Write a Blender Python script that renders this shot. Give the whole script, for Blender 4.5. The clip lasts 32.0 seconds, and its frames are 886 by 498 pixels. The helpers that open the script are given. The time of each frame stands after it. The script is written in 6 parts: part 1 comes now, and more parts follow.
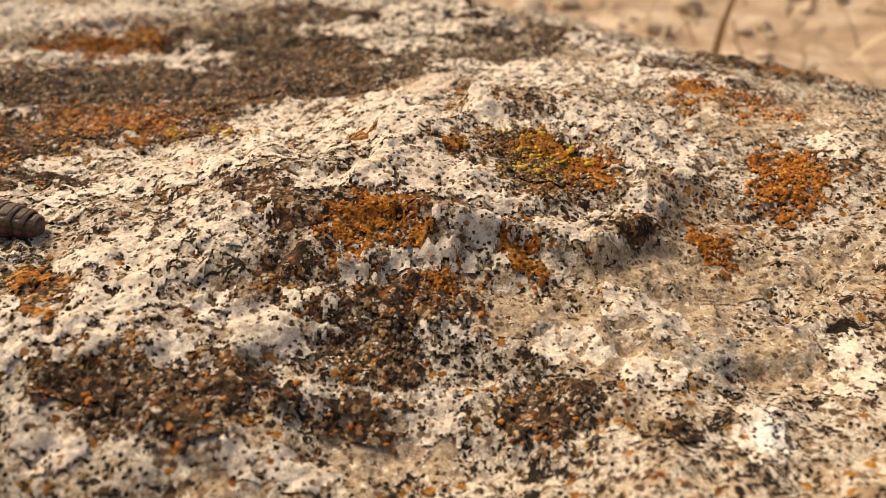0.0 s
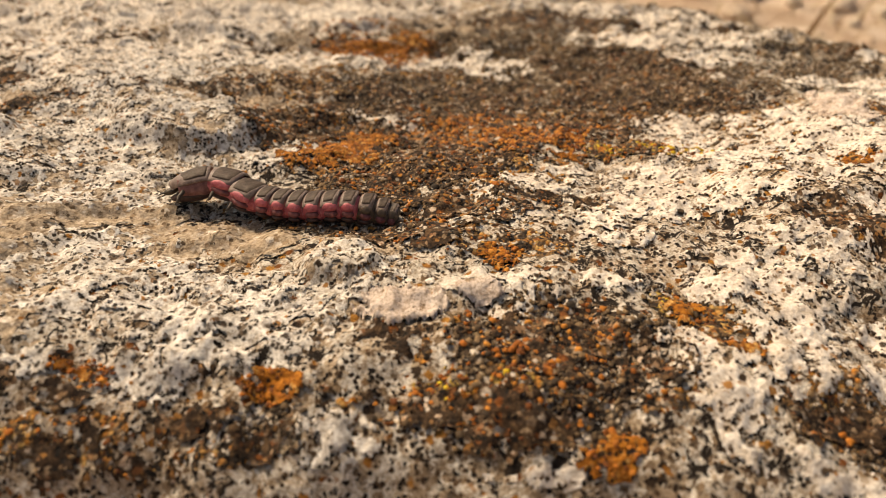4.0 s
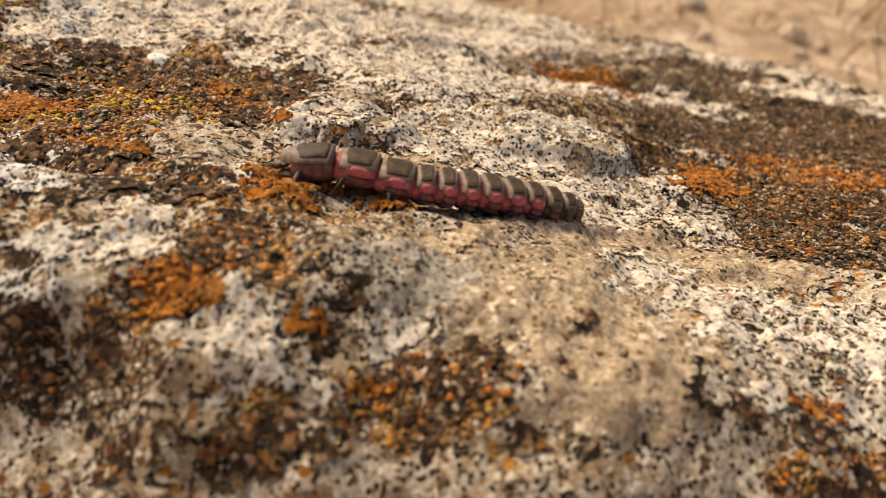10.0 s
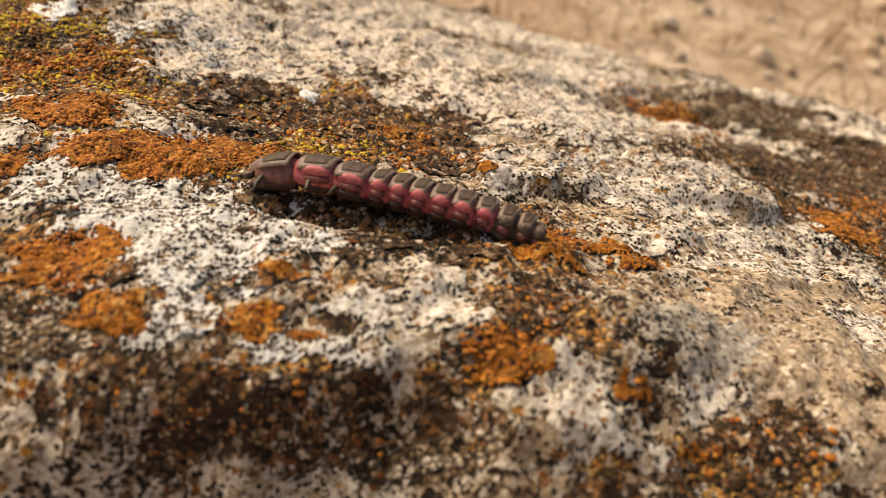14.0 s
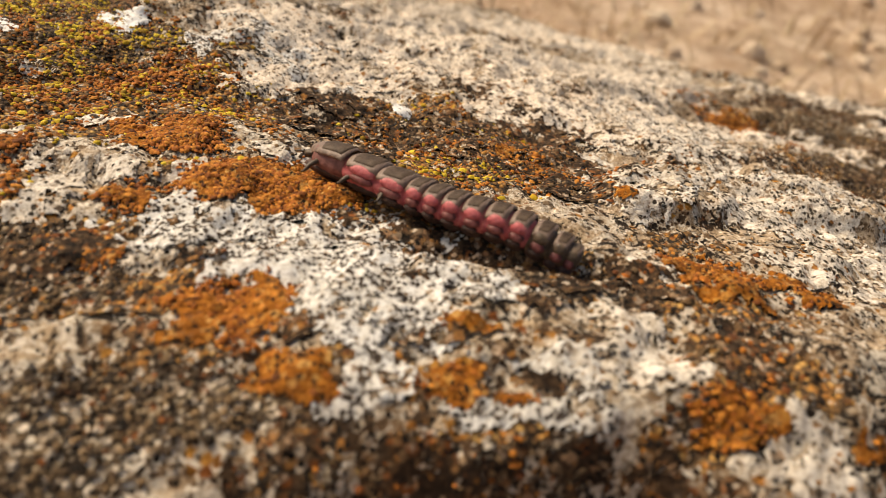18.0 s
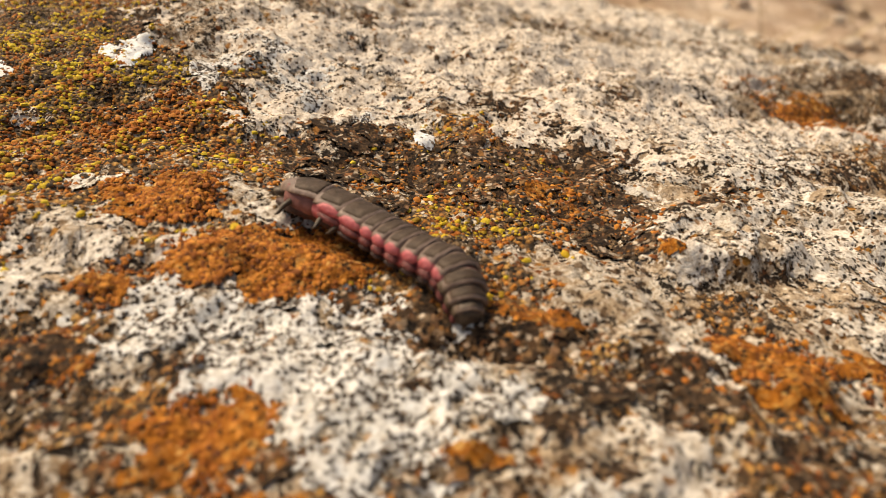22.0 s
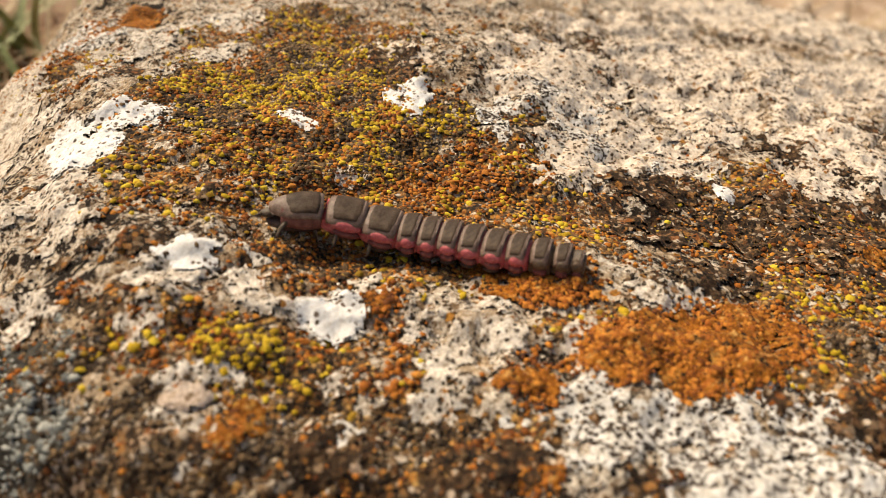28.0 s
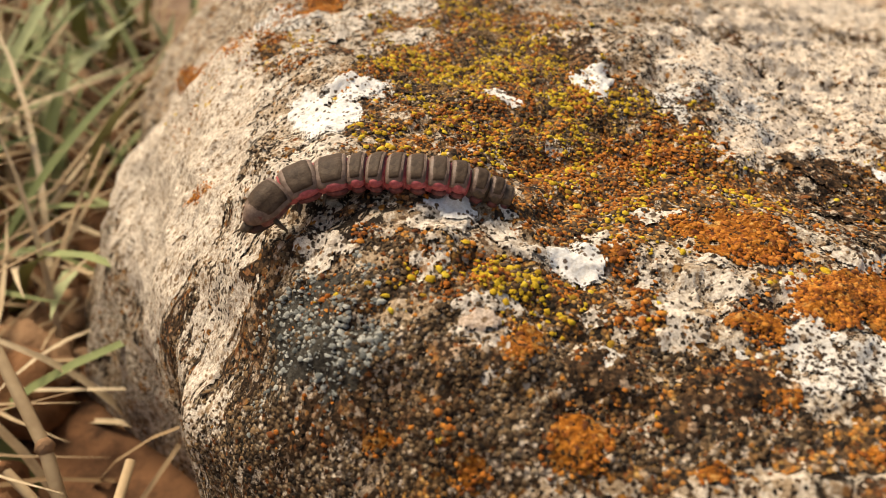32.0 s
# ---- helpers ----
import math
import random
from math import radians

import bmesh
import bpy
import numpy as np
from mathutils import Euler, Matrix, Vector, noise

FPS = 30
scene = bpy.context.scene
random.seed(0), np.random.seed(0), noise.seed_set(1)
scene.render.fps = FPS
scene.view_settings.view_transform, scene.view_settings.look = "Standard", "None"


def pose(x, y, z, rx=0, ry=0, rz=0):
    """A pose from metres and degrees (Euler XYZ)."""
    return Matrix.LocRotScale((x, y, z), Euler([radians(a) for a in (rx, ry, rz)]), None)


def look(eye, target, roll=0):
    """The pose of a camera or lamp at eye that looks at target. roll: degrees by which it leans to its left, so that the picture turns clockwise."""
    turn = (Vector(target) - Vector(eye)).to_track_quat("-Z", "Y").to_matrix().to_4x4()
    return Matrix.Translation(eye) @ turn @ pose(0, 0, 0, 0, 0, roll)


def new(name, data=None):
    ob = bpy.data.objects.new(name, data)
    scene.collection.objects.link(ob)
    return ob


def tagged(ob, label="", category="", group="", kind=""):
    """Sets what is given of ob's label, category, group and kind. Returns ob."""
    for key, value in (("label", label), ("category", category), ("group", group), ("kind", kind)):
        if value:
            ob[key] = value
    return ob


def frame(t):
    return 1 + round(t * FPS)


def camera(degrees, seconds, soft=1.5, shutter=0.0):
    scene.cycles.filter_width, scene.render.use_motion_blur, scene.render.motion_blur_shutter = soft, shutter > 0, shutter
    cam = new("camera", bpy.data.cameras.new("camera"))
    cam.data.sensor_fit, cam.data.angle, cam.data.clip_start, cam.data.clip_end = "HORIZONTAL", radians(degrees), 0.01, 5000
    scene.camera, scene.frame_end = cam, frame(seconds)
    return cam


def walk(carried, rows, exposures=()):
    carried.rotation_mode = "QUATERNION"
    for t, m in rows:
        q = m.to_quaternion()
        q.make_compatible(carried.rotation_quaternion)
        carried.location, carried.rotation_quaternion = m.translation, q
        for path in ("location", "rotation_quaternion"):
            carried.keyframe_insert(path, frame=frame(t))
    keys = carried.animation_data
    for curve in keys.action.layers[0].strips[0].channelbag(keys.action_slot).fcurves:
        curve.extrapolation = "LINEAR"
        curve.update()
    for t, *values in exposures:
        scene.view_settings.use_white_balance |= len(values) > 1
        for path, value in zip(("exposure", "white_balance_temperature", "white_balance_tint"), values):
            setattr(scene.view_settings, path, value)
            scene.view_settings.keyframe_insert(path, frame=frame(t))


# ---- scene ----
MM = 0.001
cam = camera(61.90, 32.0, soft=0.65)
PATH = [
    (0.0, pose(0.00000, 0.00000, 0.09600, 61.00, -0.00, 0.00)),
    (0.5, pose(-0.00787, 0.00012, 0.09568, 61.05, 0.05, 0.26)),
    (1.0, pose(-0.01601, 0.00103, 0.09606, 60.93, -0.08, 0.44)),
    (1.5, pose(-0.02415, 0.00035, 0.09586, 60.94, -0.37, 0.87)),
    (2.0, pose(-0.03076, 0.00210, 0.09637, 60.93, -0.39, 0.83)),
    (2.5, pose(-0.03916, 0.00073, 0.09627, 61.11, -1.01, 0.56)),
    (3.0, pose(-0.04250, 0.00242, 0.09735, 61.11, -1.37, -0.66)),
    (3.5, pose(-0.05012, 0.00389, 0.09732, 60.79, -1.62, -1.37)),
    (4.0, pose(-0.05630, 0.00439, 0.09602, 60.94, -2.26, -2.63)),
    (4.5, pose(-0.06490, 0.00323, 0.09599, 61.00, -3.15, -3.44)),
    (6.5, pose(-0.08399, 0.00968, 0.09070, 63.87, -6.55, -6.91)),
    (7.0, pose(-0.08816, 0.01123, 0.09033, 64.08, -7.03, -7.81)),
    (7.5, pose(-0.09310, 0.01243, 0.08932, 64.25, -7.65, -8.85)),
    (8.0, pose(-0.09770, 0.01337, 0.08907, 64.44, -8.13, -9.90)),
    (8.5, pose(-0.10100, 0.01377, 0.08847, 64.63, -8.72, -10.59)),
    (9.0, pose(-0.10273, 0.01483, 0.08879, 64.67, -8.79, -11.13)),
    (9.5, pose(-0.11095, 0.01439, 0.08795, 64.64, -9.57, -11.83)),
    (10.0, pose(-0.11498, 0.01506, 0.08723, 64.79, -9.74, -12.28)),
    (10.5, pose(-0.11824, 0.01610, 0.08795, 64.76, -9.82, -12.74)),
    (11.0, pose(-0.12045, 0.01805, 0.08629, 65.16, -10.34, -13.26)),
    (11.5, pose(-0.12326, 0.01858, 0.08720, 65.10, -10.40, -13.68)),
    (12.0, pose(-0.12739, 0.01810, 0.08581, 65.42, -10.76, -14.01)),
    (12.5, pose(-0.12822, 0.02065, 0.08560, 65.72, -10.89, -14.19)),
    (13.0, pose(-0.13339, 0.02075, 0.08793, 65.55, -11.41, -14.51)),
    (13.5, pose(-0.13648, 0.02044, 0.08751, 65.71, -11.82, -15.04)),
    (15.5, pose(-0.14325, 0.02524, 0.08649, 66.18, -12.38, -17.30)),
    (16.0, pose(-0.14574, 0.02654, 0.08581, 66.30, -12.57, -17.80)),
    (16.5, pose(-0.14931, 0.02748, 0.08467, 66.31, -12.65, -17.84)),
    (17.0, pose(-0.15140, 0.02877, 0.08488, 66.12, -12.66, -17.92)),
    (17.5, pose(-0.15253, 0.02917, 0.08483, 65.94, -12.50, -17.68)),
    (18.0, pose(-0.15017, 0.03034, 0.08530, 65.77, -12.30, -17.44)),
    (18.5, pose(-0.14606, 0.03370, 0.08737, 65.46, -11.94, -17.64)),
    (19.0, pose(-0.14736, 0.03415, 0.08626, 65.36, -12.14, -17.82)),
    (19.5, pose(-0.14682, 0.03576, 0.08599, 65.04, -12.02, -17.89)),
    (20.0, pose(-0.14604, 0.03799, 0.08473, 64.75, -11.92, -17.82)),
    (20.5, pose(-0.14433, 0.03923, 0.08491, 64.25, -11.54, -17.57)),
    (21.0, pose(-0.14351, 0.03874, 0.08595, 63.57, -10.67, -16.48)),
    (21.5, pose(-0.14275, 0.03873, 0.08771, 63.01, -9.90, -15.28)),
    (22.0, pose(-0.14481, 0.03934, 0.09057, 61.88, -8.93, -13.63)),
    (22.5, pose(-0.14762, 0.04056, 0.09334, 60.88, -7.94, -12.09)),
    (23.0, pose(-0.14825, 0.04236, 0.09303, 60.44, -7.97, -11.84)),
    (23.5, pose(-0.15030, 0.04263, 0.09304, 60.09, -8.06, -12.27)),
    (24.0, pose(-0.15318, 0.04336, 0.09336, 59.67, -7.55, -12.09)),
    (24.5, pose(-0.15586, 0.04505, 0.09440, 58.71, -7.56, -11.71)),
    (25.0, pose(-0.16161, 0.04458, 0.09325, 59.39, -7.95, -11.76)),
    (25.5, pose(-0.16116, 0.04806, 0.09276, 59.38, -7.94, -12.39)),
    (27.5, pose(-0.16845, 0.04930, 0.09330, 59.52, -8.60, -11.77)),
    (28.0, pose(-0.17034, 0.05026, 0.09317, 59.30, -8.37, -11.22)),
    (28.5, pose(-0.17211, 0.05086, 0.09286, 59.14, -8.30, -10.89)),
    (29.0, pose(-0.17394, 0.05065, 0.09319, 58.97, -8.25, -10.71)),
    (29.5, pose(-0.17608, 0.05160, 0.09372, 58.69, -8.39, -10.26)),
    (30.0, pose(-0.17911, 0.05066, 0.09344, 58.51, -8.41, -9.82)),
    (30.5, pose(-0.18135, 0.04932, 0.09365, 58.27, -8.62, -9.13)),
    (31.0, pose(-0.18330, 0.04851, 0.09429, 58.11, -8.70, -8.71)),
    (31.5, pose(-0.18669, 0.04563, 0.09381, 58.12, -8.96, -8.19)),
    (32.0, pose(-0.18866, 0.04368, 0.09301, 58.05, -9.09, -7.88)),
]
walk(cam, PATH, [(0, 0.20, 7900, 13), (11, 0.20, 7850, 13), (18, 0.15, 7650, 12), (32, 0.14, 7600, 12)])
cam.data.dof.use_dof = True
cam.data.dof.focus_distance = 0.068
cam.data.dof.aperture_fstop = 36.0

# ---- light: a bright, thinly clouded sky ----
world = bpy.data.worlds.new("world")
scene.world = world
world.use_nodes = True
sky = world.node_tree.nodes.new("ShaderNodeTexSky")
sky.sky_type, sky.sun_disc = "NISHITA", False
sky.sun_elevation, sky.sun_rotation = radians(51), radians(-47)
sky.air_density, sky.dust_density = 1.0, 4.0
back = world.node_tree.nodes["Background"]
world.node_tree.links.new(sky.outputs[0], back.inputs[0])
back.inputs[1].default_value = 0.088
sun = new("sun", bpy.data.lights.new("sun", "SUN"))
sun.data.energy, sun.data.angle, sun.data.color = 3.7, radians(26), (1.0, 0.91, 0.76)
sun.matrix_world = look((-0.60, 0.55, 1.0), (0, 0, 0))


# ---- materials ----
class Nodes:
    """A material's node tree, written in short."""

    def __init__(self, name):
        self.mat = bpy.data.materials.new(name)
        self.mat.use_nodes = True
        self.tree = self.mat.node_tree
        self.out = self.tree.nodes["Principled BSDF"]
        tex = self.tree.nodes.new("ShaderNodeTexCoord")
        self.at = tex.outputs["Object"]

    def node(self, kind, **values):
        n = self.tree.nodes.new(kind)
        for key, v in values.items():
            sock = n.inputs[key.replace("_", " ")]
            if isinstance(v, bpy.types.NodeSocket):
                self.tree.links.new(v, sock)
            else:
                sock.default_value = v
        return n

    def noise(self, mm, detail=4, rough=0.55, shift=0.0, warp=0.0):
        """Noise with lumps of about that many millimetres."""
        at = self.at
        if shift:
            m = self.node("ShaderNodeMapping", Vector=at)
            m.inputs["Location"].default_value = (shift, shift * 0.7, -shift)
            at = m.outputs[0]
        return self.node("ShaderNodeTexNoise", Vector=at, Scale=1000.0 / mm, Detail=detail, Roughness=rough, Distortion=warp).outputs[0]

    def cells(self, mm, feature="F1"):
        n = self.node("ShaderNodeTexVoronoi", Vector=self.at, Scale=1000.0 / mm)
        n.feature = feature
        return n

    def ramp(self, value, *stops):
        n = self.node("ShaderNodeValToRGB", Fac=value)
        ramp = n.color_ramp
        while len(ramp.elements) < len(stops):
            ramp.elements.new(0.5)
        for e, (p, c) in zip(ramp.elements, stops):
            e.position, e.color = p, (*(c if isinstance(c, tuple) else (c, c, c)), 1)
        return n.outputs[0]

    def mix(self, fac, a, b, blend="MIX"):
        n = self.tree.nodes.new("ShaderNodeMix")
        n.data_type, n.blend_type = "RGBA", blend
        for k, v in ((0, fac), (6, a), (7, b)):
            if isinstance(v, bpy.types.NodeSocket):
                self.tree.links.new(v, n.inputs[k])
            else:
                n.inputs[k].default_value = (*v, 1) if isinstance(v, tuple) else v
        return n.outputs[2]

    def calc(self, op, a, b=0.0):
        n = self.tree.nodes.new("ShaderNodeMath")
        n.operation = op
        for k, v in ((0, a), (1, b)):
            if isinstance(v, bpy.types.NodeSocket):
                self.tree.links.new(v, n.inputs[k])
            else:
                n.inputs[k].default_value = v
        return n.outputs[0]

    def flecks(self, colour, mm, amount, *tints, shift=0.0, patch=5.0, soft=0.5):
        """Ragged flecks of other tints scattered over a colour, in some places thick and in others thin."""
        amount = amount * 1.5
        bend = self.node("ShaderNodeTexNoise", Vector=self.at, Scale=1600.0 / mm, Detail=2)
        push = self.node("ShaderNodeVectorMath", Vector=bend.outputs["Color"])
        push.operation = "MULTIPLY_ADD"
        push.inputs[1].default_value = (0.8 * mm * MM,) * 3
        self.tree.links.new(self.at, push.inputs[2])
        m = self.node("ShaderNodeMapping", Vector=push.outputs[0])
        m.inputs["Location"].default_value = (shift * 0.01, -shift * 0.013, shift * 0.007)
        cell = self.node("ShaderNodeTexVoronoi", Vector=m.outputs[0], Scale=1000.0 / mm)
        pick = self.node("ShaderNodeSeparateColor", Color=cell.outputs["Color"])
        thick = self.ramp(self.noise(patch, 5, 0.7, 40 + shift, 0.4), (0.5 - 0.5 * soft * 0.4, amount * 0.25), (0.5 + 0.5 * soft * 0.4, min(1.0, amount * 1.75)))
        step = 1.0 / len(tints)
        tint = self.ramp(pick.outputs[1], *[((k + 0.5) * step, c) for k, c in enumerate(tints)])
        has = self.calc("MULTIPLY", self.calc("LESS_THAN", pick.outputs[0], thick), self.ramp(cell.outputs["Distance"], (0.46, 1.0), (0.62, 0.08)))
        return self.mix(has, colour, tint)

    def grained(self, colour, mm, low, shift=0.0):
        """Fine granular stone: small dark pits between pale grains."""
        return self.mix(1.0, colour, self.ramp(self.noise(mm, 3, 0.75, 60 + shift), (0.40, low), (0.51, 1.0)), "MULTIPLY")

    def done(self, colour, roughness=0.85, bump=None, depth=0.1, gloss=0.3):
        """depth: of the bump, in millimetres."""
        for key, v in (("Base Color", colour), ("Roughness", roughness), ("Specular IOR Level", gloss)):
            if isinstance(v, bpy.types.NodeSocket):
                self.tree.links.new(v, self.out.inputs[key])
            else:
                self.out.inputs[key].default_value = (*v, 1) if isinstance(v, tuple) else v
        if bump is not None:
            b = self.node("ShaderNodeBump", Height=bump, Distance=depth * MM, Strength=1.0)
            self.tree.links.new(b.outputs[0], self.out.inputs["Normal"])
        return self.mat


DARK, BLACK, RUST, TAN, CREAM, AMBER = (0.040, 0.024, 0.014), (0.018, 0.013, 0.010), (0.23, 0.075, 0.018), (0.33, 0.23, 0.14), (0.68, 0.58, 0.46), (0.50, 0.24, 0.05)


def rock_material():
    n = Nodes("lichened limestone")
    stone = n.ramp(n.noise(8, 4), (0.3, (0.31, 0.22, 0.14)), (0.5, (0.50, 0.385, 0.26)), (0.7, (0.64, 0.51, 0.375)))
    pale = n.ramp(n.calc("ADD", n.noise(2.4, 6, 0.72, 19, 0.5), n.calc("MULTIPLY", n.noise(16, 2, 0.5, 23), 0.35)), (0.63, 0.0), (0.66, 1.0))
    c = n.mix(pale, stone, n.ramp(n.noise(0.7, 4, 0.65), (0.3, (0.50, 0.42, 0.32)), (0.6, (0.82, 0.75, 0.64))))
    c = n.flecks(c, 0.8, 0.17, DARK, TAN, (0.15, 0.09, 0.05), shift=1.0, patch=9.0, soft=0.7)
    c = n.flecks(c, 0.38, 0.34, BLACK, DARK, (0.14, 0.085, 0.045), CREAM, shift=2.0, patch=5.0, soft=0.65)
    c = n.flecks(c, 0.7, 0.06, RUST, AMBER, (0.36, 0.15, 0.03), shift=3.0, patch=11.0, soft=0.4)
    black = n.ramp(n.calc("ADD", n.noise(1.7, 6, 0.75, 5, 0.8), n.calc("MULTIPLY", n.noise(12, 2, 0.5, 12), 0.4)), (0.77, 0.0), (0.80, 1.0))
    c = n.mix(black, c, (0.024, 0.017, 0.012))
    c = n.grained(n.grained(c, 0.55, (0.62, 0.56, 0.50)), 0.24, (0.68, 0.62, 0.56), 3.0)
    rel = n.calc("ADD", n.noise(0.8, 5, 0.7), n.calc("MULTIPLY", n.noise(3.0, 5, 0.65, 3), 1.2))
    return n.done(c, 0.92, rel, 0.5, 0.2)


def mosaic_material(name, stops, size=0.36, depth=0.18, pale=0.13):
    """A crust of separate grains, each of its own colour."""
    n = Nodes(name)
    grains = n.cells(size)
    pick = n.node("ShaderNodeSeparateColor", Color=grains.outputs["Color"])
    shift = n.calc("MULTIPLY", n.calc("SUBTRACT", n.noise(5, 4, 0.6, 4), 0.5), 1.1)
    c = n.ramp(n.calc("ADD", pick.outputs[0], shift), *stops)
    c = n.flecks(c, 0.55, pale, CREAM, TAN, (0.55, 0.46, 0.36), shift=4.0, patch=6.0, soft=0.6)
    c = n.flecks(c, 0.45, 0.16, BLACK, DARK, RUST, shift=5.0, patch=4.0, soft=0.65)
    c = n.mix(n.ramp(grains.outputs["Distance"], (0.42, 0.0), (0.72, 0.6)), c, (0.022, 0.014, 0.009))
    return n.done(c, 0.88, n.calc("SUBTRACT", n.noise(1.5, 3), n.calc("MULTIPLY", grains.outputs["Distance"], 1.0)), depth, 0.25)


def crust_material(name, low, mid, high, size=0.8, speck=None, specks=0.5, relief=0.35, areole=0.9, others=None, grain_low=(0.70, 0.66, 0.62)):
    """A lichen's crust of small warts, with dark grains in it; specks: how many; others: (share, tints) of foreign flecks."""
    n = Nodes(name)
    c = n.ramp(n.noise(size, 5, 0.7), (0.30, low), (0.5, mid), (0.70, high))
    c = n.mix(n.ramp(n.noise(5, 4, 0.65, 7), (0.42, 0.0), (0.66, 0.5)), c, low)
    if others:
        c = n.flecks(c, areole * 1.3, others[0], *others[1], shift=6.0, patch=6.0, soft=0.6)
        c = n.flecks(c, areole * 0.7, others[0] * 0.7, *others[1], shift=7.0, patch=3.5, soft=0.65)
    if speck:
        c = n.flecks(c, areole * 0.75, specks * 0.22, speck, tuple(1.8 * k for k in speck), shift=8.0, patch=3.4, soft=0.65)
    c = n.grained(n.grained(c, 0.60, grain_low), 0.26, grain_low, 3.0)
    rel = n.calc("ADD", n.noise(0.6, 4, 0.65), n.noise(2.2, 4, 0.6, 3))
    return n.done(c, 0.92, rel, relief * 0.55, 0.2)


def granule_material(name, low, mid, high):
    n = Nodes(name)
    rnd = n.tree.nodes.new("ShaderNodeNewGeometry").outputs["Random Per Island"]
    c = n.ramp(rnd, (0.0, low), (0.45, mid), (0.95, high))
    c = n.mix(n.ramp(n.noise(0.25, 2), (0.4, 0.0), (0.7, 0.35)), c, low)
    return n.done(c, 0.8, n.noise(0.2, 2), 0.04, 0.25)


M_ROCK = rock_material()
M = {
    "white": crust_material("white lichen crust", (0.50, 0.43, 0.34), (0.79, 0.73, 0.64), (0.91, 0.87, 0.80), 0.7, (0.05, 0.04, 0.03), 0.8, 0.4, 0.5, (0.08, ((0.30, 0.22, 0.15), DARK, (0.42, 0.33, 0.25), (0.36, 0.16, 0.04)))),
    "orange": crust_material("orange lichen crust", (0.11, 0.034, 0.005), (0.39, 0.130, 0.014), (0.62, 0.25, 0.035), 0.45, (0.03, 0.016, 0.007), 0.8, 0.6, 0.5, (0.16, (AMBER, RUST, (0.60, 0.33, 0.10)))),
    # the dark one is deep enough to serve as painted shade too
    "dark": crust_material("dark lichen film and shade", (0.014, 0.009, 0.006), (0.050, 0.029, 0.016), (0.20, 0.115, 0.055), 0.6, (0.010, 0.008, 0.006), 0.6, 0.5, 0.55, (0.26, (TAN, RUST, (0.12, 0.07, 0.035), CREAM, (0.36, 0.16, 0.04), (0.20, 0.12, 0.06)))),
    "grey": crust_material("blue-grey lichen crust", (0.025, 0.025, 0.022), (0.075, 0.072, 0.062), (0.15, 0.145, 0.125), 0.6, (0.02, 0.02, 0.018), 0.7),
    "ash": crust_material("ash-grey lichen crust", (0.22, 0.195, 0.16), (0.45, 0.41, 0.345), (0.62, 0.575, 0.50), 0.5, (0.05, 0.045, 0.04), 0.6, 0.4, 0.5, (0.12, (DARK, (0.62, 0.57, 0.5), TAN))),
    "pale": crust_material("pink-white bare stone", (0.52, 0.40, 0.31), (0.70, 0.58, 0.48), (0.80, 0.70, 0.61), 0.9, (0.2, 0.14, 0.09), 0.2, 0.4, 0.8),
    "bare": crust_material("bare weathered limestone", (0.32, 0.235, 0.15), (0.52, 0.405, 0.28), (0.68, 0.555, 0.41), 0.7, (0.12, 0.08, 0.048), 0.6, 0.5, 0.6, (0.20, (TAN, CREAM, (0.22, 0.15, 0.09), (0.78, 0.68, 0.55)))),
    "snow": crust_material("bright white lichen", (0.60, 0.57, 0.51), (0.79, 0.78, 0.75), (0.88, 0.885, 0.87), 0.7, (0.04, 0.03, 0.024), 1.7, 0.3, 0.46, (0.09, ((0.30, 0.22, 0.15), DARK, (0.36, 0.27, 0.19))), (0.80, 0.77, 0.73)),
    "yellow": mosaic_material("brown grains under yellow lichen", ((0.15, (0.024, 0.015, 0.009)), (0.45, (0.09, 0.052, 0.023)), (0.70, (0.24, 0.12, 0.04)), (0.92, (0.46, 0.29, 0.06)))),
    "mixed": mosaic_material("brown and orange grains of lichen", ((0.10, (0.022, 0.015, 0.009)), (0.36, (0.12, 0.068, 0.03)), (0.58, (0.26, 0.135, 0.048)), (0.78, (0.46, 0.175, 0.026)), (0.95, (0.52, 0.31, 0.10)))),
}
M["earth"] = mosaic_material("dark brown grains of lichen and shade", ((0.10, (0.016, 0.012, 0.008)), (0.40, (0.075, 0.046, 0.024)), (0.65, (0.155, 0.098, 0.05)), (0.85, (0.24, 0.165, 0.09)), (0.98, (0.36, 0.29, 0.20))), 0.40, 0.3, 0.24)
M["cream"] = crust_material("cream lichen crust", (0.56, 0.46, 0.36), (0.82, 0.735, 0.625), (0.91, 0.855, 0.77), 0.6, (0.07, 0.045, 0.028), 0.45, 0.45, 0.5, (0.06, (TAN, DARK, (0.44, 0.34, 0.25), (0.40, 0.19, 0.06))), (0.80, 0.76, 0.71))
M["chalk"] = crust_material("solid white lichen", (0.76, 0.75, 0.72), (0.86, 0.87, 0.86), (0.92, 0.93, 0.93), 0.7, (0.12, 0.09, 0.07), 0.45, 0.3, 0.5, None, (0.88, 0.86, 0.83))
M["facet"] = crust_material("freshly broken chalky limestone", (0.60, 0.51, 0.41), (0.80, 0.73, 0.63), (0.88, 0.83, 0.75), 0.5, (0.20, 0.14, 0.085), 0.4, 0.6, 0.6, (0.10, (TAN, CREAM, (0.34, 0.26, 0.19))))
G_YELLOW = granule_material("yellow lichen granules", (0.26, 0.15, 0.012), (0.52, 0.34, 0.018), (0.74, 0.55, 0.05))
G_ORANGE = granule_material("orange lichen granules", (0.10, 0.030, 0.008), (0.38, 0.112, 0.014), (0.62, 0.25, 0.04))
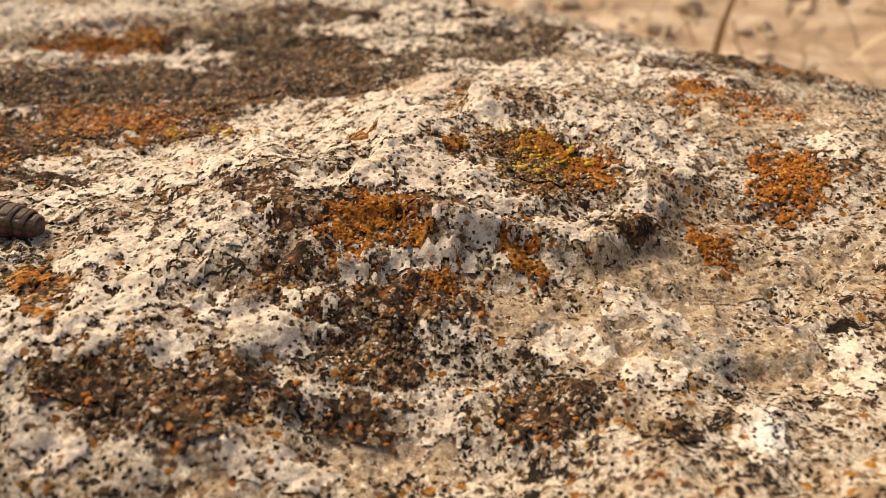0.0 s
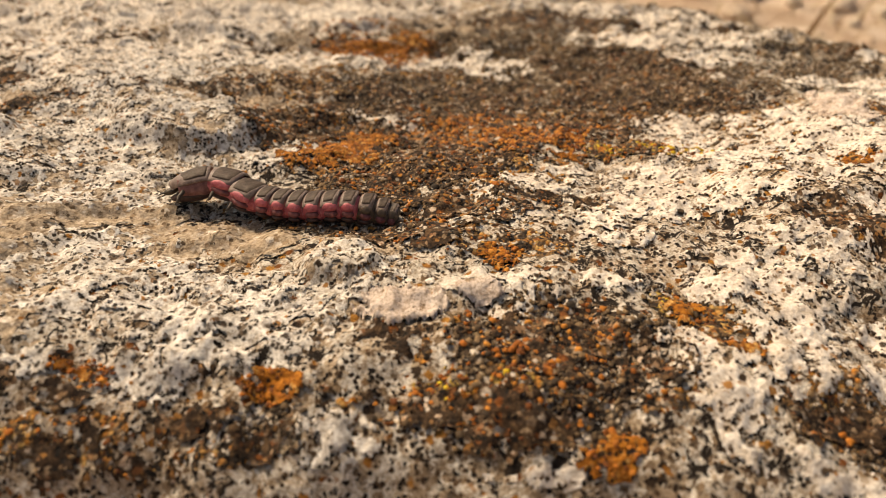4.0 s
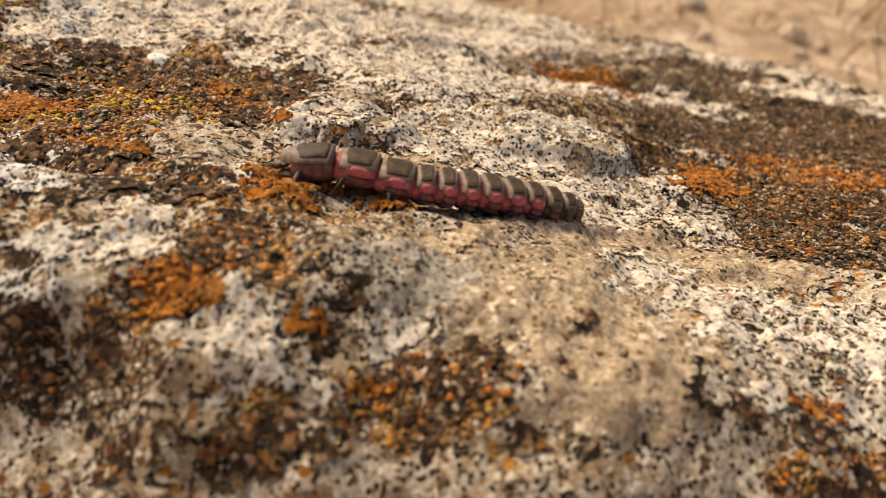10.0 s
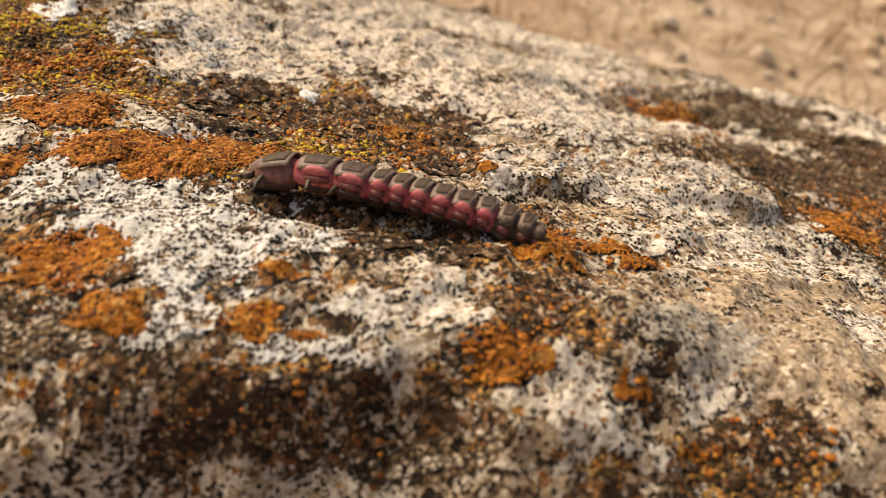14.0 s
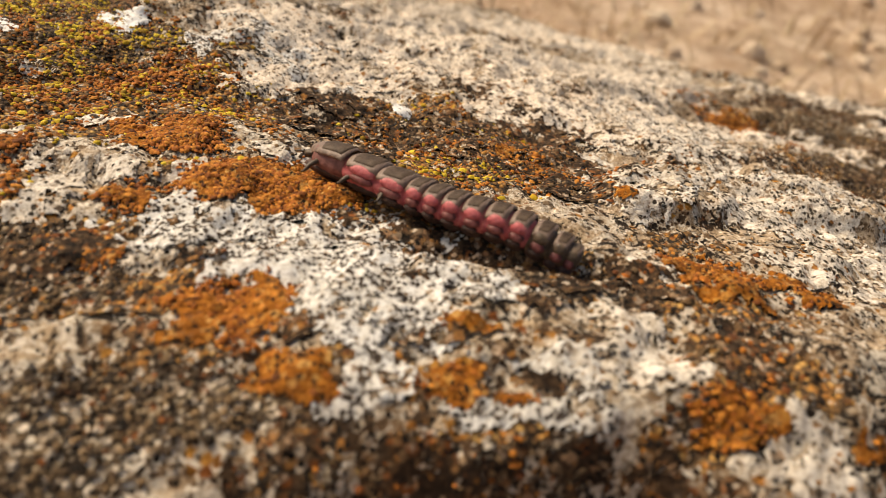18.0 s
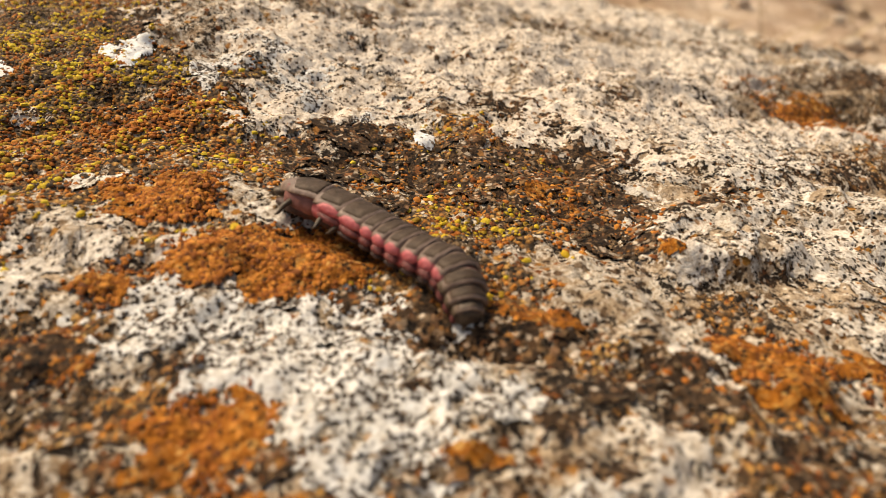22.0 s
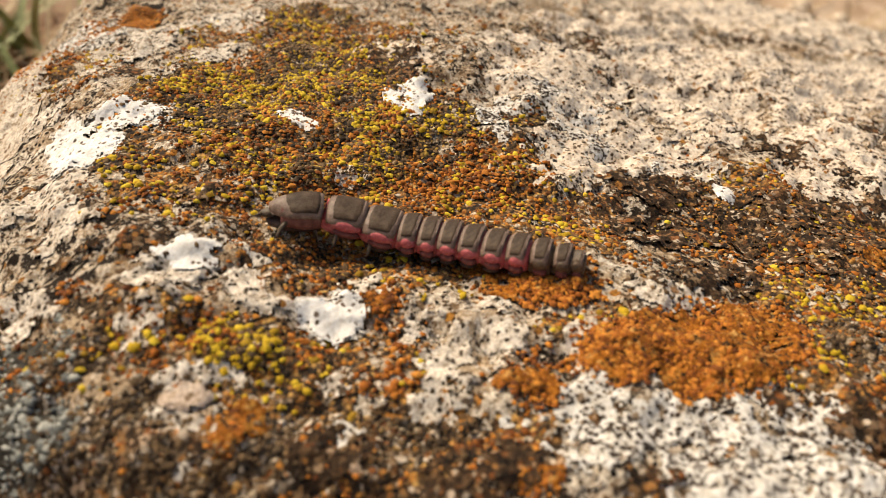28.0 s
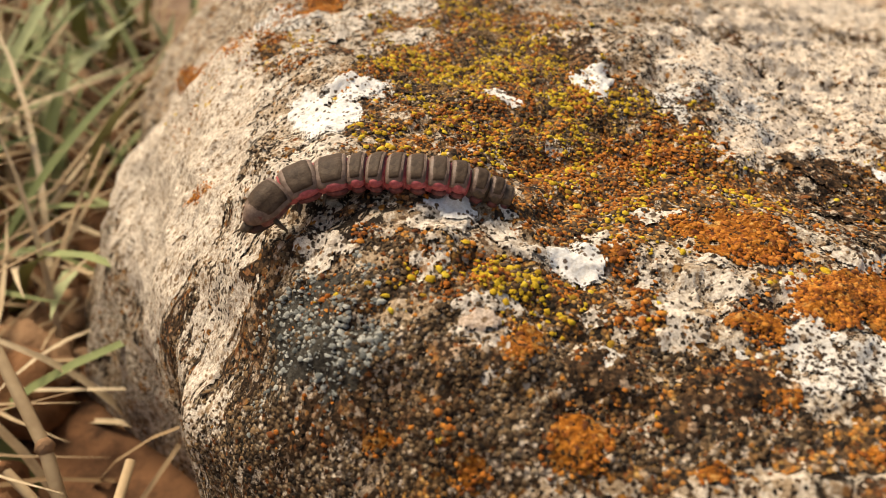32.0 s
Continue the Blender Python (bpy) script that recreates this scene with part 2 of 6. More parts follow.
G_BROWN = granule_material("brown lichen granules", (0.03, 0.020, 0.012), (0.11, 0.068, 0.034), (0.25, 0.155, 0.075))
G_GREY = granule_material("blue-grey lichen granules", (0.10, 0.11, 0.105), (0.25, 0.265, 0.25), (0.45, 0.46, 0.42))


def mesh_object(name, verts, faces, material, parent=None, smooth=True):
    me = bpy.data.meshes.new(name)
    verts, faces = np.asarray(verts, np.float32), np.asarray(faces, np.int32)
    me.vertices.add(len(verts))
    me.vertices.foreach_set("co", (verts * MM).ravel())
    k = faces.shape[1]
    me.loops.add(faces.size)
    me.loops.foreach_set("vertex_index", faces.ravel())
    me.polygons.add(len(faces))
    me.polygons.foreach_set("loop_start", np.arange(0, faces.size, k, dtype=np.int32))
    me.polygons.foreach_set("loop_total", np.full(len(faces), k, np.int32))
    me.polygons.foreach_set("use_smooth", np.full(len(faces), smooth))
    me.update()
    me.materials.append(material)
    ob = new(name, me)
    ob.parent = parent
    return ob


# ---- the shape of the rock (millimetres) ----
def lattice(ix, iy, seed):
    h = (ix.astype(np.int64) * 374761393 + iy.astype(np.int64) * 668265263 + seed * 974711) & 0xFFFFFFFF
    h = ((h ^ (h >> 13)) * 1274126177) & 0xFFFFFFFF
    return ((h ^ (h >> 16)) & 0xFFFF) / 65535.0


def grain(x, y, size, seed=0):
    """Smooth value noise, -1 to 1, with cells of that size."""
    u, v = x / size, y / size
    i, j = np.floor(u), np.floor(v)
    u, v = u - i, v - j
    u, v = u * u * u * (u * (u * 6 - 15) + 10), v * v * v * (v * (v * 6 - 15) + 10)
    a, b = lattice(i, j, seed), lattice(i + 1, j, seed)
    c, d = lattice(i, j + 1, seed), lattice(i + 1, j + 1, seed)
    return 2 * ((a * (1 - u) + b * u) * (1 - v) + (c * (1 - u) + d * u) * v) - 1


def fbm(x, y, size, octaves=4, seed=0, fall=0.5):
    total, amp = 0 * x, 1.0
    for k in range(octaves):
        total = total + amp * grain(x + 17.3 * k, y - 9.1 * k, size / 2 ** k, seed + k)
        amp *= fall
    return total


def hump(x, y, cx, cy, rx, ry=None, turn=0.0):
    """A bell at (cx, cy), 1 high."""
    c, s = math.cos(math.radians(turn)), math.sin(math.radians(turn))
    u, v = (x - cx) * c + (y - cy) * s, (y - cy) * c - (x - cx) * s
    return np.exp(-0.5 * ((u / rx) ** 2 + (v / (ry or rx)) ** 2))


def plateau(x, y, cx, cy, rx, ry=None, turn=0.0, edge=0.25):
    """A flat-topped lump with a ragged steep edge."""
    c, s = math.cos(math.radians(turn)), math.sin(math.radians(turn))
    u, v = (x - cx) * c + (y - cy) * s, (y - cy) * c - (x - cx) * s
    r = np.sqrt((u / rx) ** 2 + (v / (ry or rx)) ** 2) + 0.16 * fbm(x, y, 7, 3, 40)
    return 1 / (1 + np.exp(np.clip((r - 1) / edge * 4, -30, 30)))


def past(d, width):
    """How far past an edge, with a rounded shoulder."""
    return width * np.logaddexp(0, np.clip(d / width, -60, 60))


# the rock's wide swells and its smaller knobs and dents: where, and how high
SWELLS = [(-200, 46, -1), (-200, 80, -1.2), (-200, 114, -1.4), (-200, 148, -2.8), (-166, 46, -2), (-166, 80, -3.8), (-166, 114, 1.7), (-166, 148, 1.5),
          (-132, 46, 2.4), (-132, 80, -0.8), (-132, 114, -0.8), (-132, 148, 2.2), (-98, 46, 0.7), (-98, 80, -0.7), (-98, 114, 2.6), (-98, 148, 1.1),
          (-64, 46, -0.4), (-64, 80, -1.4), (-64, 148, -1.3), (-30, 46, 0.2), (-30, 80, 0.9), (-30, 114, -3.5), (-30, 148, 1.1), (4, 46, -6.5),
          (4, 80, 4.6), (4, 114, 0.2), (4, 148, 1.5), (38, 46, -3.5), (38, 80, 1.6), (38, 114, 0.4), (38, 148, 0.4)]
KNOBS = [(-2, 40, -3.7), (-14, 64, 3.5), (-206, 124, -2.4), (-146, 130, 1.3), (-200, 124, -2.1), (-170, 76, -1), (-20, 124, 1.4), (-146, 94, 2.5),
         (-194, 94, 1.4), (-122, 46, 0.8), (-74, 64, -2), (-164, 70, -2.9), (-68, 154, 1.8), (-134, 106, -1.8), (-92, 40, 1.4), (-206, 118, -2.2),
         (-74, 100, 1.5), (-14, 124, 1.2), (-50, 58, 1.2), (28, 52, -1.7), (4, 64, 1.4), (-146, 136, 0.7), (-122, 40, 0.8), (-158, 106, -1.3)]


def broken(x, y, rag):
    """How far past the broken side's upper edge."""
    crest = -194.0 + 11.5 * np.exp(-np.clip(y - 95, -22, 200) / 26)
    return crest - x + rag * 0.3


def large_form(x, y):
    z = 65.2 + 0 * x
    for cx, cy, h in SWELLS:
        z = z + h * hump(x, y, cx, cy, 24)
    for cx, cy, h in KNOBS:
        z = z + h * hump(x, y, cx, cy, 10)
    rag = 5 * fbm(x, y, 42, 4, 11) + 0.8 * fbm(x, y, 6, 3, 12)
    side = broken(x, y, 5 * fbm(x, y, 42, 2, 11))
    far = np.clip((y - 122) / 36, 0, 1)   # the broken side is steep in front and lies back further on
    z = z - 0.70 * past(side, 2.0) - (1.9 - 1.0 * far) * past(side - 9.0 + 3.0 * far, 1.5) - 6.0 * past(side - 20.0 - 9.0 * far, 1.0)
    z = z + np.clip(side / 3, 0, 1) * (0.8 * fbm(x, y, 11, 3, 81, 0.6) + 0.4 * np.abs(fbm(x, y, 4.5, 2, 85, 0.5)))
    front = 34 - 0.245 * (x + 15)
    z = z - 1.0 * past(front - y + rag * 0.6, 3.0) - 1.6 * past(front - 14 - y + rag, 4.0)
    back = 0.72 * x + 0.69 * y
    z = z - 0.22 * past(back - 108 + rag, 4.0) - 0.9 * past(back - 176 + rag * 2, 6.0)
    z = z - 0.8 * past(x - 72 + rag * 2, 6.0) - 1.2 * past(y - 262 + rag * 2, 8.0)
    return z


def height(x, y):
    """The rock's surface without its finest grain."""
    z = large_form(x, y)
    z = z + 0.7 * fbm(x, y, 16, 3, 3)
    z = z + 2.0 * plateau(x, y, -106, 85, 6.5, 4.5, 0) + 2.2 * plateau(x, y, -82, 90, 10, 5.5, -8)
    z = z + 0.9 * plateau(x, y, -61, 59, 3.4, 2.8) - 1.8 * hump(x, y, -64, 93, 8, 5) - 1.6 * hump(x, y, -113, 102, 5, 3)
    z = z + 2.2 * plateau(x, y, 9, 71, 17, 13, 12, 0.18) - 2.6 * hump(x, y, 10, 73, 10, 6, 12) + 1.0 * hump(x, y, -2, 84, 9, 2.5, 10)
    z = z - 1.8 * hump(x, y, -130.5, 75.5, 7, 1.1, -26) + 1.2 * plateau(x, y, -186, 128, 9, 7, 30)
    # a ledge with a hollow under its lip
    lip = past(58.6 - 0.12 * (x + 135) + 0.9 * fbm(x, y, 6, 2, 66) - y, 0.35)
    z = z - 6.5 * (1 - np.exp(-lip / 1.3)) * np.clip((x + 152) / 6, 0, 1) * np.clip((-119 - x) / 6, 0, 1)
    # flaked layers: low steps that run along the slope
    s = (z * 0.9 + 0.25 * y + 0.06 * x + 3.2 * fbm(x, y, 26, 3, 21)) / 4.2
    far = np.clip((y - 110) / 14, 0, 1) * np.clip((x + 165) / 20, 0, 1)
    z = z + far * (0.9 * fbm(x + 0.4 * y, 2.2 * y, 13, 4, 61, 0.6) - 0.5 * np.abs(fbm(x, 2 * y, 7, 3, 63)))
    z = z + (0.95 + 0.7 * far) * (1 / (1 + np.exp(-14 * (s - np.floor(s) - 0.5))) - (s - np.floor(s)))
    return z


def surface(x, y):
    z = height(x, y)
    pit = fbm(x, y, 2.6, 3, 7)
    rough = 0.36 * pit + 0.20 * fbm(x, y, 0.95, 2, 9) - 0.9 * np.clip(fbm(x, y, 5.0, 3, 15) - 0.5, 0, 1)
    return np.maximum(z + rough, -6)


def shove(x, y, z):
    """Breaks up the steep side: each place is pushed in or out along it."""
    k = np.clip((past(broken(x, y, 0), 0.5) - 2.0) / 4, 0, 1) * np.clip((64 - z) / 6, 0, 1)
    dx = 2.4 * fbm(y, z, 15, 2, 91) + 0.9 * np.abs(fbm(y + 0.3 * z, z, 8.0, 2, 93))
    dx = dx * 0.6 + 0.42 * np.clip(40 - z, 0, 60) * (1 - np.clip((y - 116) / 26, 0, 1))   # undercut
    dy = 0.8 * fbm(z, y, 9.0, 1, 97)
    dz = 0.8 * fbm(y, z, 9.0, 1, 99)
    return x + k * dx, y + k * dy, z + k * dz


# ---- the rock ----
def spread(*stretches):
    """A row of places, with its own step in each stretch."""
    out = [np.arange(a, b, step) for a, b, step in stretches]
    return np.concatenate(out + [[stretches[-1][1]]])


XS = spread((-262, -224, 1.0), (-224, -193, 0.16), (-193, 20, 0.45), (20, 110, 0.8))
YS = spread((-30, 24, 1.2), (24, 130, 0.42), (130, 180, 0.7), (180, 330, 1.8))
GX, GY = np.meshgrid(XS, YS)
GZ = surface(GX, GY)


def sheet_faces(nx, ny):
    a = (np.arange(ny - 1)[:, None] * nx + np.arange(nx - 1)[None, :]).ravel()
    return np.stack([a, a + 1, a + nx + 1, a + nx], 1)


rock = mesh_object("rock", np.stack(shove(GX, GY, GZ), 2).reshape(-1, 3), sheet_faces(len(XS), len(YS)), M_ROCK)
tagged(rock, "weathered pale limestone rock covered in crusty lichens", "rock", kind="")


def rock_z(x, y):
    """The height of the rock's mesh at each place."""
    i = np.clip(np.searchsorted(XS, x) - 1, 0, len(XS) - 2)
    j = np.clip(np.searchsorted(YS, y) - 1, 0, len(YS) - 2)
    u, v = (x - XS[i]) / (XS[i + 1] - XS[i]), (y - YS[j]) / (YS[j + 1] - YS[j])
    return (GZ[j, i] * (1 - u) + GZ[j, i + 1] * u) * (1 - v) + (GZ[j + 1, i] * (1 - u) + GZ[j + 1, i + 1] * u) * v


# ---- the ground ----
def ground_material():
    n = Nodes("dry soil")
    c = n.ramp(n.noise(34, 6, 0.68), (0.34, (0.36, 0.25, 0.175)), (0.5, (0.55, 0.415, 0.305)), (0.7, (0.72, 0.60, 0.47)))
    c = n.mix(n.ramp(n.noise(160, 5, 0.65, 2), (0.42, 0.0), (0.60, 0.6)), c, (0.33, 0.215, 0.13))
    c = n.mix(n.ramp(n.noise(24, 6, 0.7, 4), (0.45, 0.0), (0.62, 0.65)), c, (0.30, 0.20, 0.125))
    # red earth in a patch beside the rock
    gap = n.node("ShaderNodeVectorMath", Vector=n.at)
    gap.operation = "DISTANCE"
    gap.inputs[1].default_value = (-0.42, 0.16, 0.0)
    red = n.ramp(n.calc("ADD", n.calc("MULTIPLY", gap.outputs["Value"], 2.0), n.calc("MULTIPLY", n.noise(90, 5, 0.6), 0.4)), (0.66, 1.0), (0.82, 0.0))
    c = n.mix(red, c, n.ramp(n.noise(6, 5, 0.65, 9), (0.35, (0.07, 0.036, 0.02)), (0.6, (0.24, 0.12, 0.06))))
    return n.done(c, 0.95, n.noise(9, 5), 1.2, 0.2)


M_SOIL = ground_material()


def rise(x, y):
    """The hillside behind the rock."""
    return 0.20 * past(y + 0.4 * x - 480, 60)


g = spread((-200000, -1200, 49700), (-1200, 1200, 12), (1200, 200000, 49700))
gx, gy = np.meshgrid(g, g)
near = np.exp(-(np.hypot(gx, gy) / 900) ** 2)
gz = near * (5 * fbm(gx, gy, 90, 4, 70)) - 2.0 + rise(gx, gy)
ground = mesh_object("ground", np.stack([gx, gy, gz], 2).reshape(-1, 3), sheet_faces(len(g), len(g)), M_SOIL)
tagged(ground, "dry stony brown soil with straw", "ground", kind="structure")


def blade_material(name, low, mid, high):
    n = Nodes(name)
    rnd = n.tree.nodes.new("ShaderNodeNewGeometry").outputs["Random Per Island"]
    c = n.ramp(rnd, (0.0, low), (0.5, mid), (0.95, high))
    c = n.mix(n.ramp(n.noise(3, 4), (0.4, 0.0), (0.7, 0.4)), c, low)
    return n.done(c, 0.75, n.noise(0.8, 3), 0.1, 0.3)


M_STRAW = blade_material("dry straw", (0.26, 0.17, 0.09), (0.50, 0.37, 0.22), (0.68, 0.56, 0.38))
M_GREEN = blade_material("grass green", (0.13, 0.16, 0.06), (0.27, 0.31, 0.13), (0.45, 0.48, 0.27))


def clod_material(name, low, mid, high):
    n = Nodes(name)
    rnd = n.tree.nodes.new("ShaderNodeObjectInfo").outputs["Random"]
    c = n.ramp(rnd, (0.0, low), (0.5, mid), (0.95, high))
    c = n.mix(n.ramp(n.noise(4, 5, 0.65), (0.42, 0.0), (0.70, 0.6)), c, tuple(0.7 * k for k in low))
    return n.done(c, 0.95, n.noise(2.5, 5, 0.65), 0.9, 0.2)


M_CLOD = clod_material("reddish clod", (0.15, 0.065, 0.028), (0.27, 0.135, 0.065), (0.42, 0.27, 0.16))
M_STONE = clod_material("pale dusty stone", (0.56, 0.43, 0.31), (0.68, 0.55, 0.42), (0.78, 0.68, 0.55))


def strands(name, label, material, number, box, tall, width, lean, seed, category):
    """Blades with a fold along the middle, bent over, each a strip of its own."""
    rng = np.random.default_rng(seed)
    v, f, parts = [], [], 7
    for k in range(number):
        x, y = rng.normal((box[0] + box[1]) / 2, (box[1] - box[0]) * 0.3), rng.normal((box[2] + box[3]) / 2, (box[3] - box[2]) * 0.3)
        if -206 < x < 90 and 10 < y < 250:
            x = -212 - rng.uniform(0, 100) if box[1] < 0 else 100 + rng.uniform(0, 200)
        h, w, a = tall * rng.lognormal(0, 0.35), width * rng.lognormal(0, 0.3), rng.uniform(0, 6.283)
        bend, tilt = rng.uniform(0.2, 1.5), lean * rng.uniform(0.4, 1.0)
        px, py, pz = x, y, float(ground_z(x, y)) - 1
        for i in range(parts):
            u = i / (parts - 1)
            dx, dy = math.cos(a + 0.4 * u), math.sin(a + 0.4 * u)
            half = 0.5 * w * (1 - u ** 2.5) + 0.02
            for q, sag in ((-1, 0.0), (0, -0.35), (1, 0.0)):
                v.append((px - dy * half * q, py + dx * half * q, pz + sag * half))
            slope = min(1.45, tilt + bend * u)
            px, py, pz = px + dx * math.sin(slope) * h / parts, py + dy * math.sin(slope) * h / parts, max(0.5, pz + math.cos(slope) * h / parts)
        b = k * parts * 3
        for i in range(parts - 1):
            for q in (0, 1):
                c = b + i * 3 + q
                f.append((c, c + 1, c + 4, c + 3))
    return tagged(mesh_object(name, v, f, material), label, category, kind="stuff")


def ground_z(x, y):
    x, y = np.float64(x), np.float64(y)
    return np.exp(-(np.hypot(x, y) / 900) ** 2) * 5 * fbm(x, y, 90, 4, 70) - 2.0 + rise(x, y)


def clod(x, y, size, seed, label, name="clod", material=None):
    """A rough lump of earth or stone lying on the ground."""
    v, f = lobe(0, 0, 0, 1, 1, 1, 16, 10)
    v = np.array(v)
    bump = 0.30 * fbm(v[:, 0] * 9 + seed * 31, v[:, 1] * 9 + v[:, 2] * 7, 6, 3, seed, 0.6) + 1
    v = v * bump[:, None] * np.array([size, size * (0.7 + 0.3 * ((seed * 7) % 5) / 5), size * (0.5 + 0.3 * ((seed * 3) % 4) / 4)])
    ob = solid(name, v.tolist(), f, material or M_CLOD, None)
    ob.matrix_basis = pose(x * MM, y * MM, (float(ground_z(x, y)) + size * 0.25) * MM, 0, 0, seed * 47 % 360)
    return tagged(ob, label, name, group=name + "s on the ground")


# ---- the larva ----
def shell_material(name, low, mid, high, size, rough, gloss=0.4):
    n = Nodes(name)
    c = n.ramp(n.noise(size, 4, 0.6), (0.3, low), (0.5, mid), (0.72, high))
    c = n.mix(n.ramp(n.noise(0.25, 3), (0.45, 0.0), (0.7, 0.4)), c, low)
    return n.done(c, rough, n.calc("ADD", n.noise(0.16, 3), n.noise(0.5, 3, 0.6, 2)), 0.045, gloss)


M_PLATE = shell_material("dark horny back plate", (0.034, 0.021, 0.013), (0.072, 0.047, 0.031), (0.115, 0.080, 0.055), 0.9, 0.6, 0.2)
M_RIM = shell_material("pale plate rim", (0.12, 0.078, 0.060), (0.21, 0.145, 0.112), (0.31, 0.225, 0.18), 0.6, 0.5)
M_PINK = shell_material("rose skin", (0.30, 0.055, 0.06), (0.53, 0.115, 0.125), (0.68, 0.25, 0.24), 0.6, 0.5)
M_SKIN = shell_material("dull pink skin between the plates", (0.14, 0.055, 0.048), (0.25, 0.105, 0.09), (0.36, 0.18, 0.15), 0.7, 0.55)
M_BELLY = shell_material("brown belly skin", (0.03, 0.018, 0.014), (0.07, 0.036, 0.028), (0.13, 0.07, 0.055), 0.8, 0.6)
M_UNDER = shell_material("dark red-brown lower side", (0.07, 0.020, 0.018), (0.17, 0.045, 0.042), (0.30, 0.10, 0.09), 0.6, 0.5)
M_TAIL = shell_material("yellowish tail skin", (0.06, 0.04, 0.028), (0.115, 0.078, 0.048), (0.19, 0.13, 0.085), 0.7, 0.5)
M_LEG = shell_material("brown leg", (0.03, 0.02, 0.014), (0.08, 0.055, 0.035), (0.18, 0.13, 0.08), 0.5, 0.5)

# length and half width of each segment, from the neck to the tail
SEGMENTS = [(3.9, 1.85), (2.9, 2.14), (2.65, 2.26), (1.6, 2.19), (1.55, 2.26), (1.6, 2.26), (1.75, 2.19), (1.8, 2.14), (1.6, 1.97), (1.45, 1.75), (1.25, 1.47), (1.05, 1.10)]


def lobe(cx, cy, cz, rx, ry, rz, nu=14, nv=9):
    v = [(cx, cy, cz + rz)]
    for j in range(1, nv):
        p = math.pi * j / nv
        v += [(cx + rx * math.sin(p) * math.cos(2 * math.pi * i / nu), cy + ry * math.sin(p) * math.sin(2 * math.pi * i / nu), cz + rz * math.cos(p)) for i in range(nu)]
    v.append((cx, cy, cz - rz))
    f = [(0, 1 + i, 1 + (i + 1) % nu, 1 + (i + 1) % nu) for i in range(nu)]
    for j in range(nv - 2):
        a = 1 + j * nu
        f += [(a + i, a + nu + i, a + nu + (i + 1) % nu, a + (i + 1) % nu) for i in range(nu)]
    z, a = len(v) - 1, 1 + (nv - 2) * nu
    f += [(z, a + (i + 1) % nu, a + i, a + i) for i in range(nu)]
    return v, f


def solid(name, verts, faces, material, parent, label=""):
    bm = bmesh.new()
    vs = [bm.verts.new(Vector(v) * MM) for v in verts]
    for q in faces:
        q = list(dict.fromkeys(q))
        try:
            bm.faces.new([vs[i] for i in q]).smooth = True
        except ValueError:
            pass
    bmesh.ops.recalc_face_normals(bm, faces=bm.faces)
    me = bpy.data.meshes.new(name)
    bm.to_mesh(me)
    bm.free()
    me.materials.append(material)
    ob = new(name, me)
    ob.parent = parent
    return tagged(ob, label) if label else ob


def sleeve(reach, half, shift):
    """The soft body of a segment: a flattened barrel, a little drawn in at its ends."""
    nu, nv, v, f = 9, 20, [], []
    for i in range(nu):
        u = i / (nu - 1)
        s = 0.80 + 0.20 * math.sin(math.pi * u) ** 0.6
        for j in range(nv):
            a = 2 * math.pi * j / nv
            c, d = math.cos(a), math.sin(a)
            y = 0.86 * half * s * math.copysign(abs(c) ** (1.0 if d > 0 else 0.75), c) * (1 - 0.10 * math.exp(-((d - 0.15) / 0.25) ** 2))
            v.append((shift + reach * (1 - 2 * u), y, 0.02 + (1.08 * abs(d) if d > 0 else -1.40 * abs(d) ** 0.8) * min(1, half / 1.6) * s))
    for i in range(nu - 1):
        f += [(i * nv + j, i * nv + (j + 1) % nv, (i + 1) * nv + (j + 1) % nv, (i + 1) * nv + j) for j in range(nv)]
    f += [tuple(range(nv)), tuple(range(nu * nv - 1, (nu - 1) * nv - 1, -1))]
    return v, f


def plate(length, half, tall, tip=False, wrap=146):
    """A back plate: an arched shield with a rounded outline, lifted at the rear, with thickness."""
    nu, nv, v, f = 14, 18, [], []
    for layer in (0, 1):
        for i in range(nu + 1):
            u = i / nu
            x = length * (0.46 - 0.90 * u)
            w = (1 - abs(2 * u - 1) ** 6 * 0.14)
            if tip:
                w = math.sin(math.pi / 2 * min(1, (u + 0.05) / 0.7)) ** 0.6
            lift = 0.02 + 0.20 * u * u - 0.16 * abs(2 * u - 1) ** 4.0 - (0.30 * (1 - u) ** 2 if tip else 0.0)
            for j in range(nv + 1):
                a = (j / nv - 0.5) * math.radians(wrap) * (0.9 + 0.1 * w)
                bow = 0.10 * length * (abs(j / nv - 0.5) * 2) ** 3 * (0.5 - u)
                y = half * w * math.sin(a)
                z = tall * (math.cos(a) - 0.15) * (0.5 + 0.5 * w) + lift
                z -= 0.07 * math.exp(-((abs(y) - 0.45 * half) / (0.14 * half)) ** 2) * math.sin(math.pi * u)
                z += 0.03 * math.exp(-(y / 0.12) ** 2)
                v.append((x - bow, y * (1 - 0.04 * layer), z - 0.12 * layer))
    m = (nu + 1) * (nv + 1)
    for i in range(nu):
        for j in range(nv):
            a = i * (nv + 1) + j
            f.append((a, a + 1, a + nv + 2, a + nv + 1))
            f.append((m + a, m + a + nv + 1, m + a + nv + 2, m + a + 1))
    for i in range(nu):
        for j in (0, nv):
            a = i * (nv + 1) + j
            f.append((a, a + nv + 1, m + a + nv + 1, m + a))
    for j in range(nv):
        for i in (0, nu):
            a = i * (nv + 1) + j
            f.append((a, m + a, m + a + 1, a + 1))
    return v, f


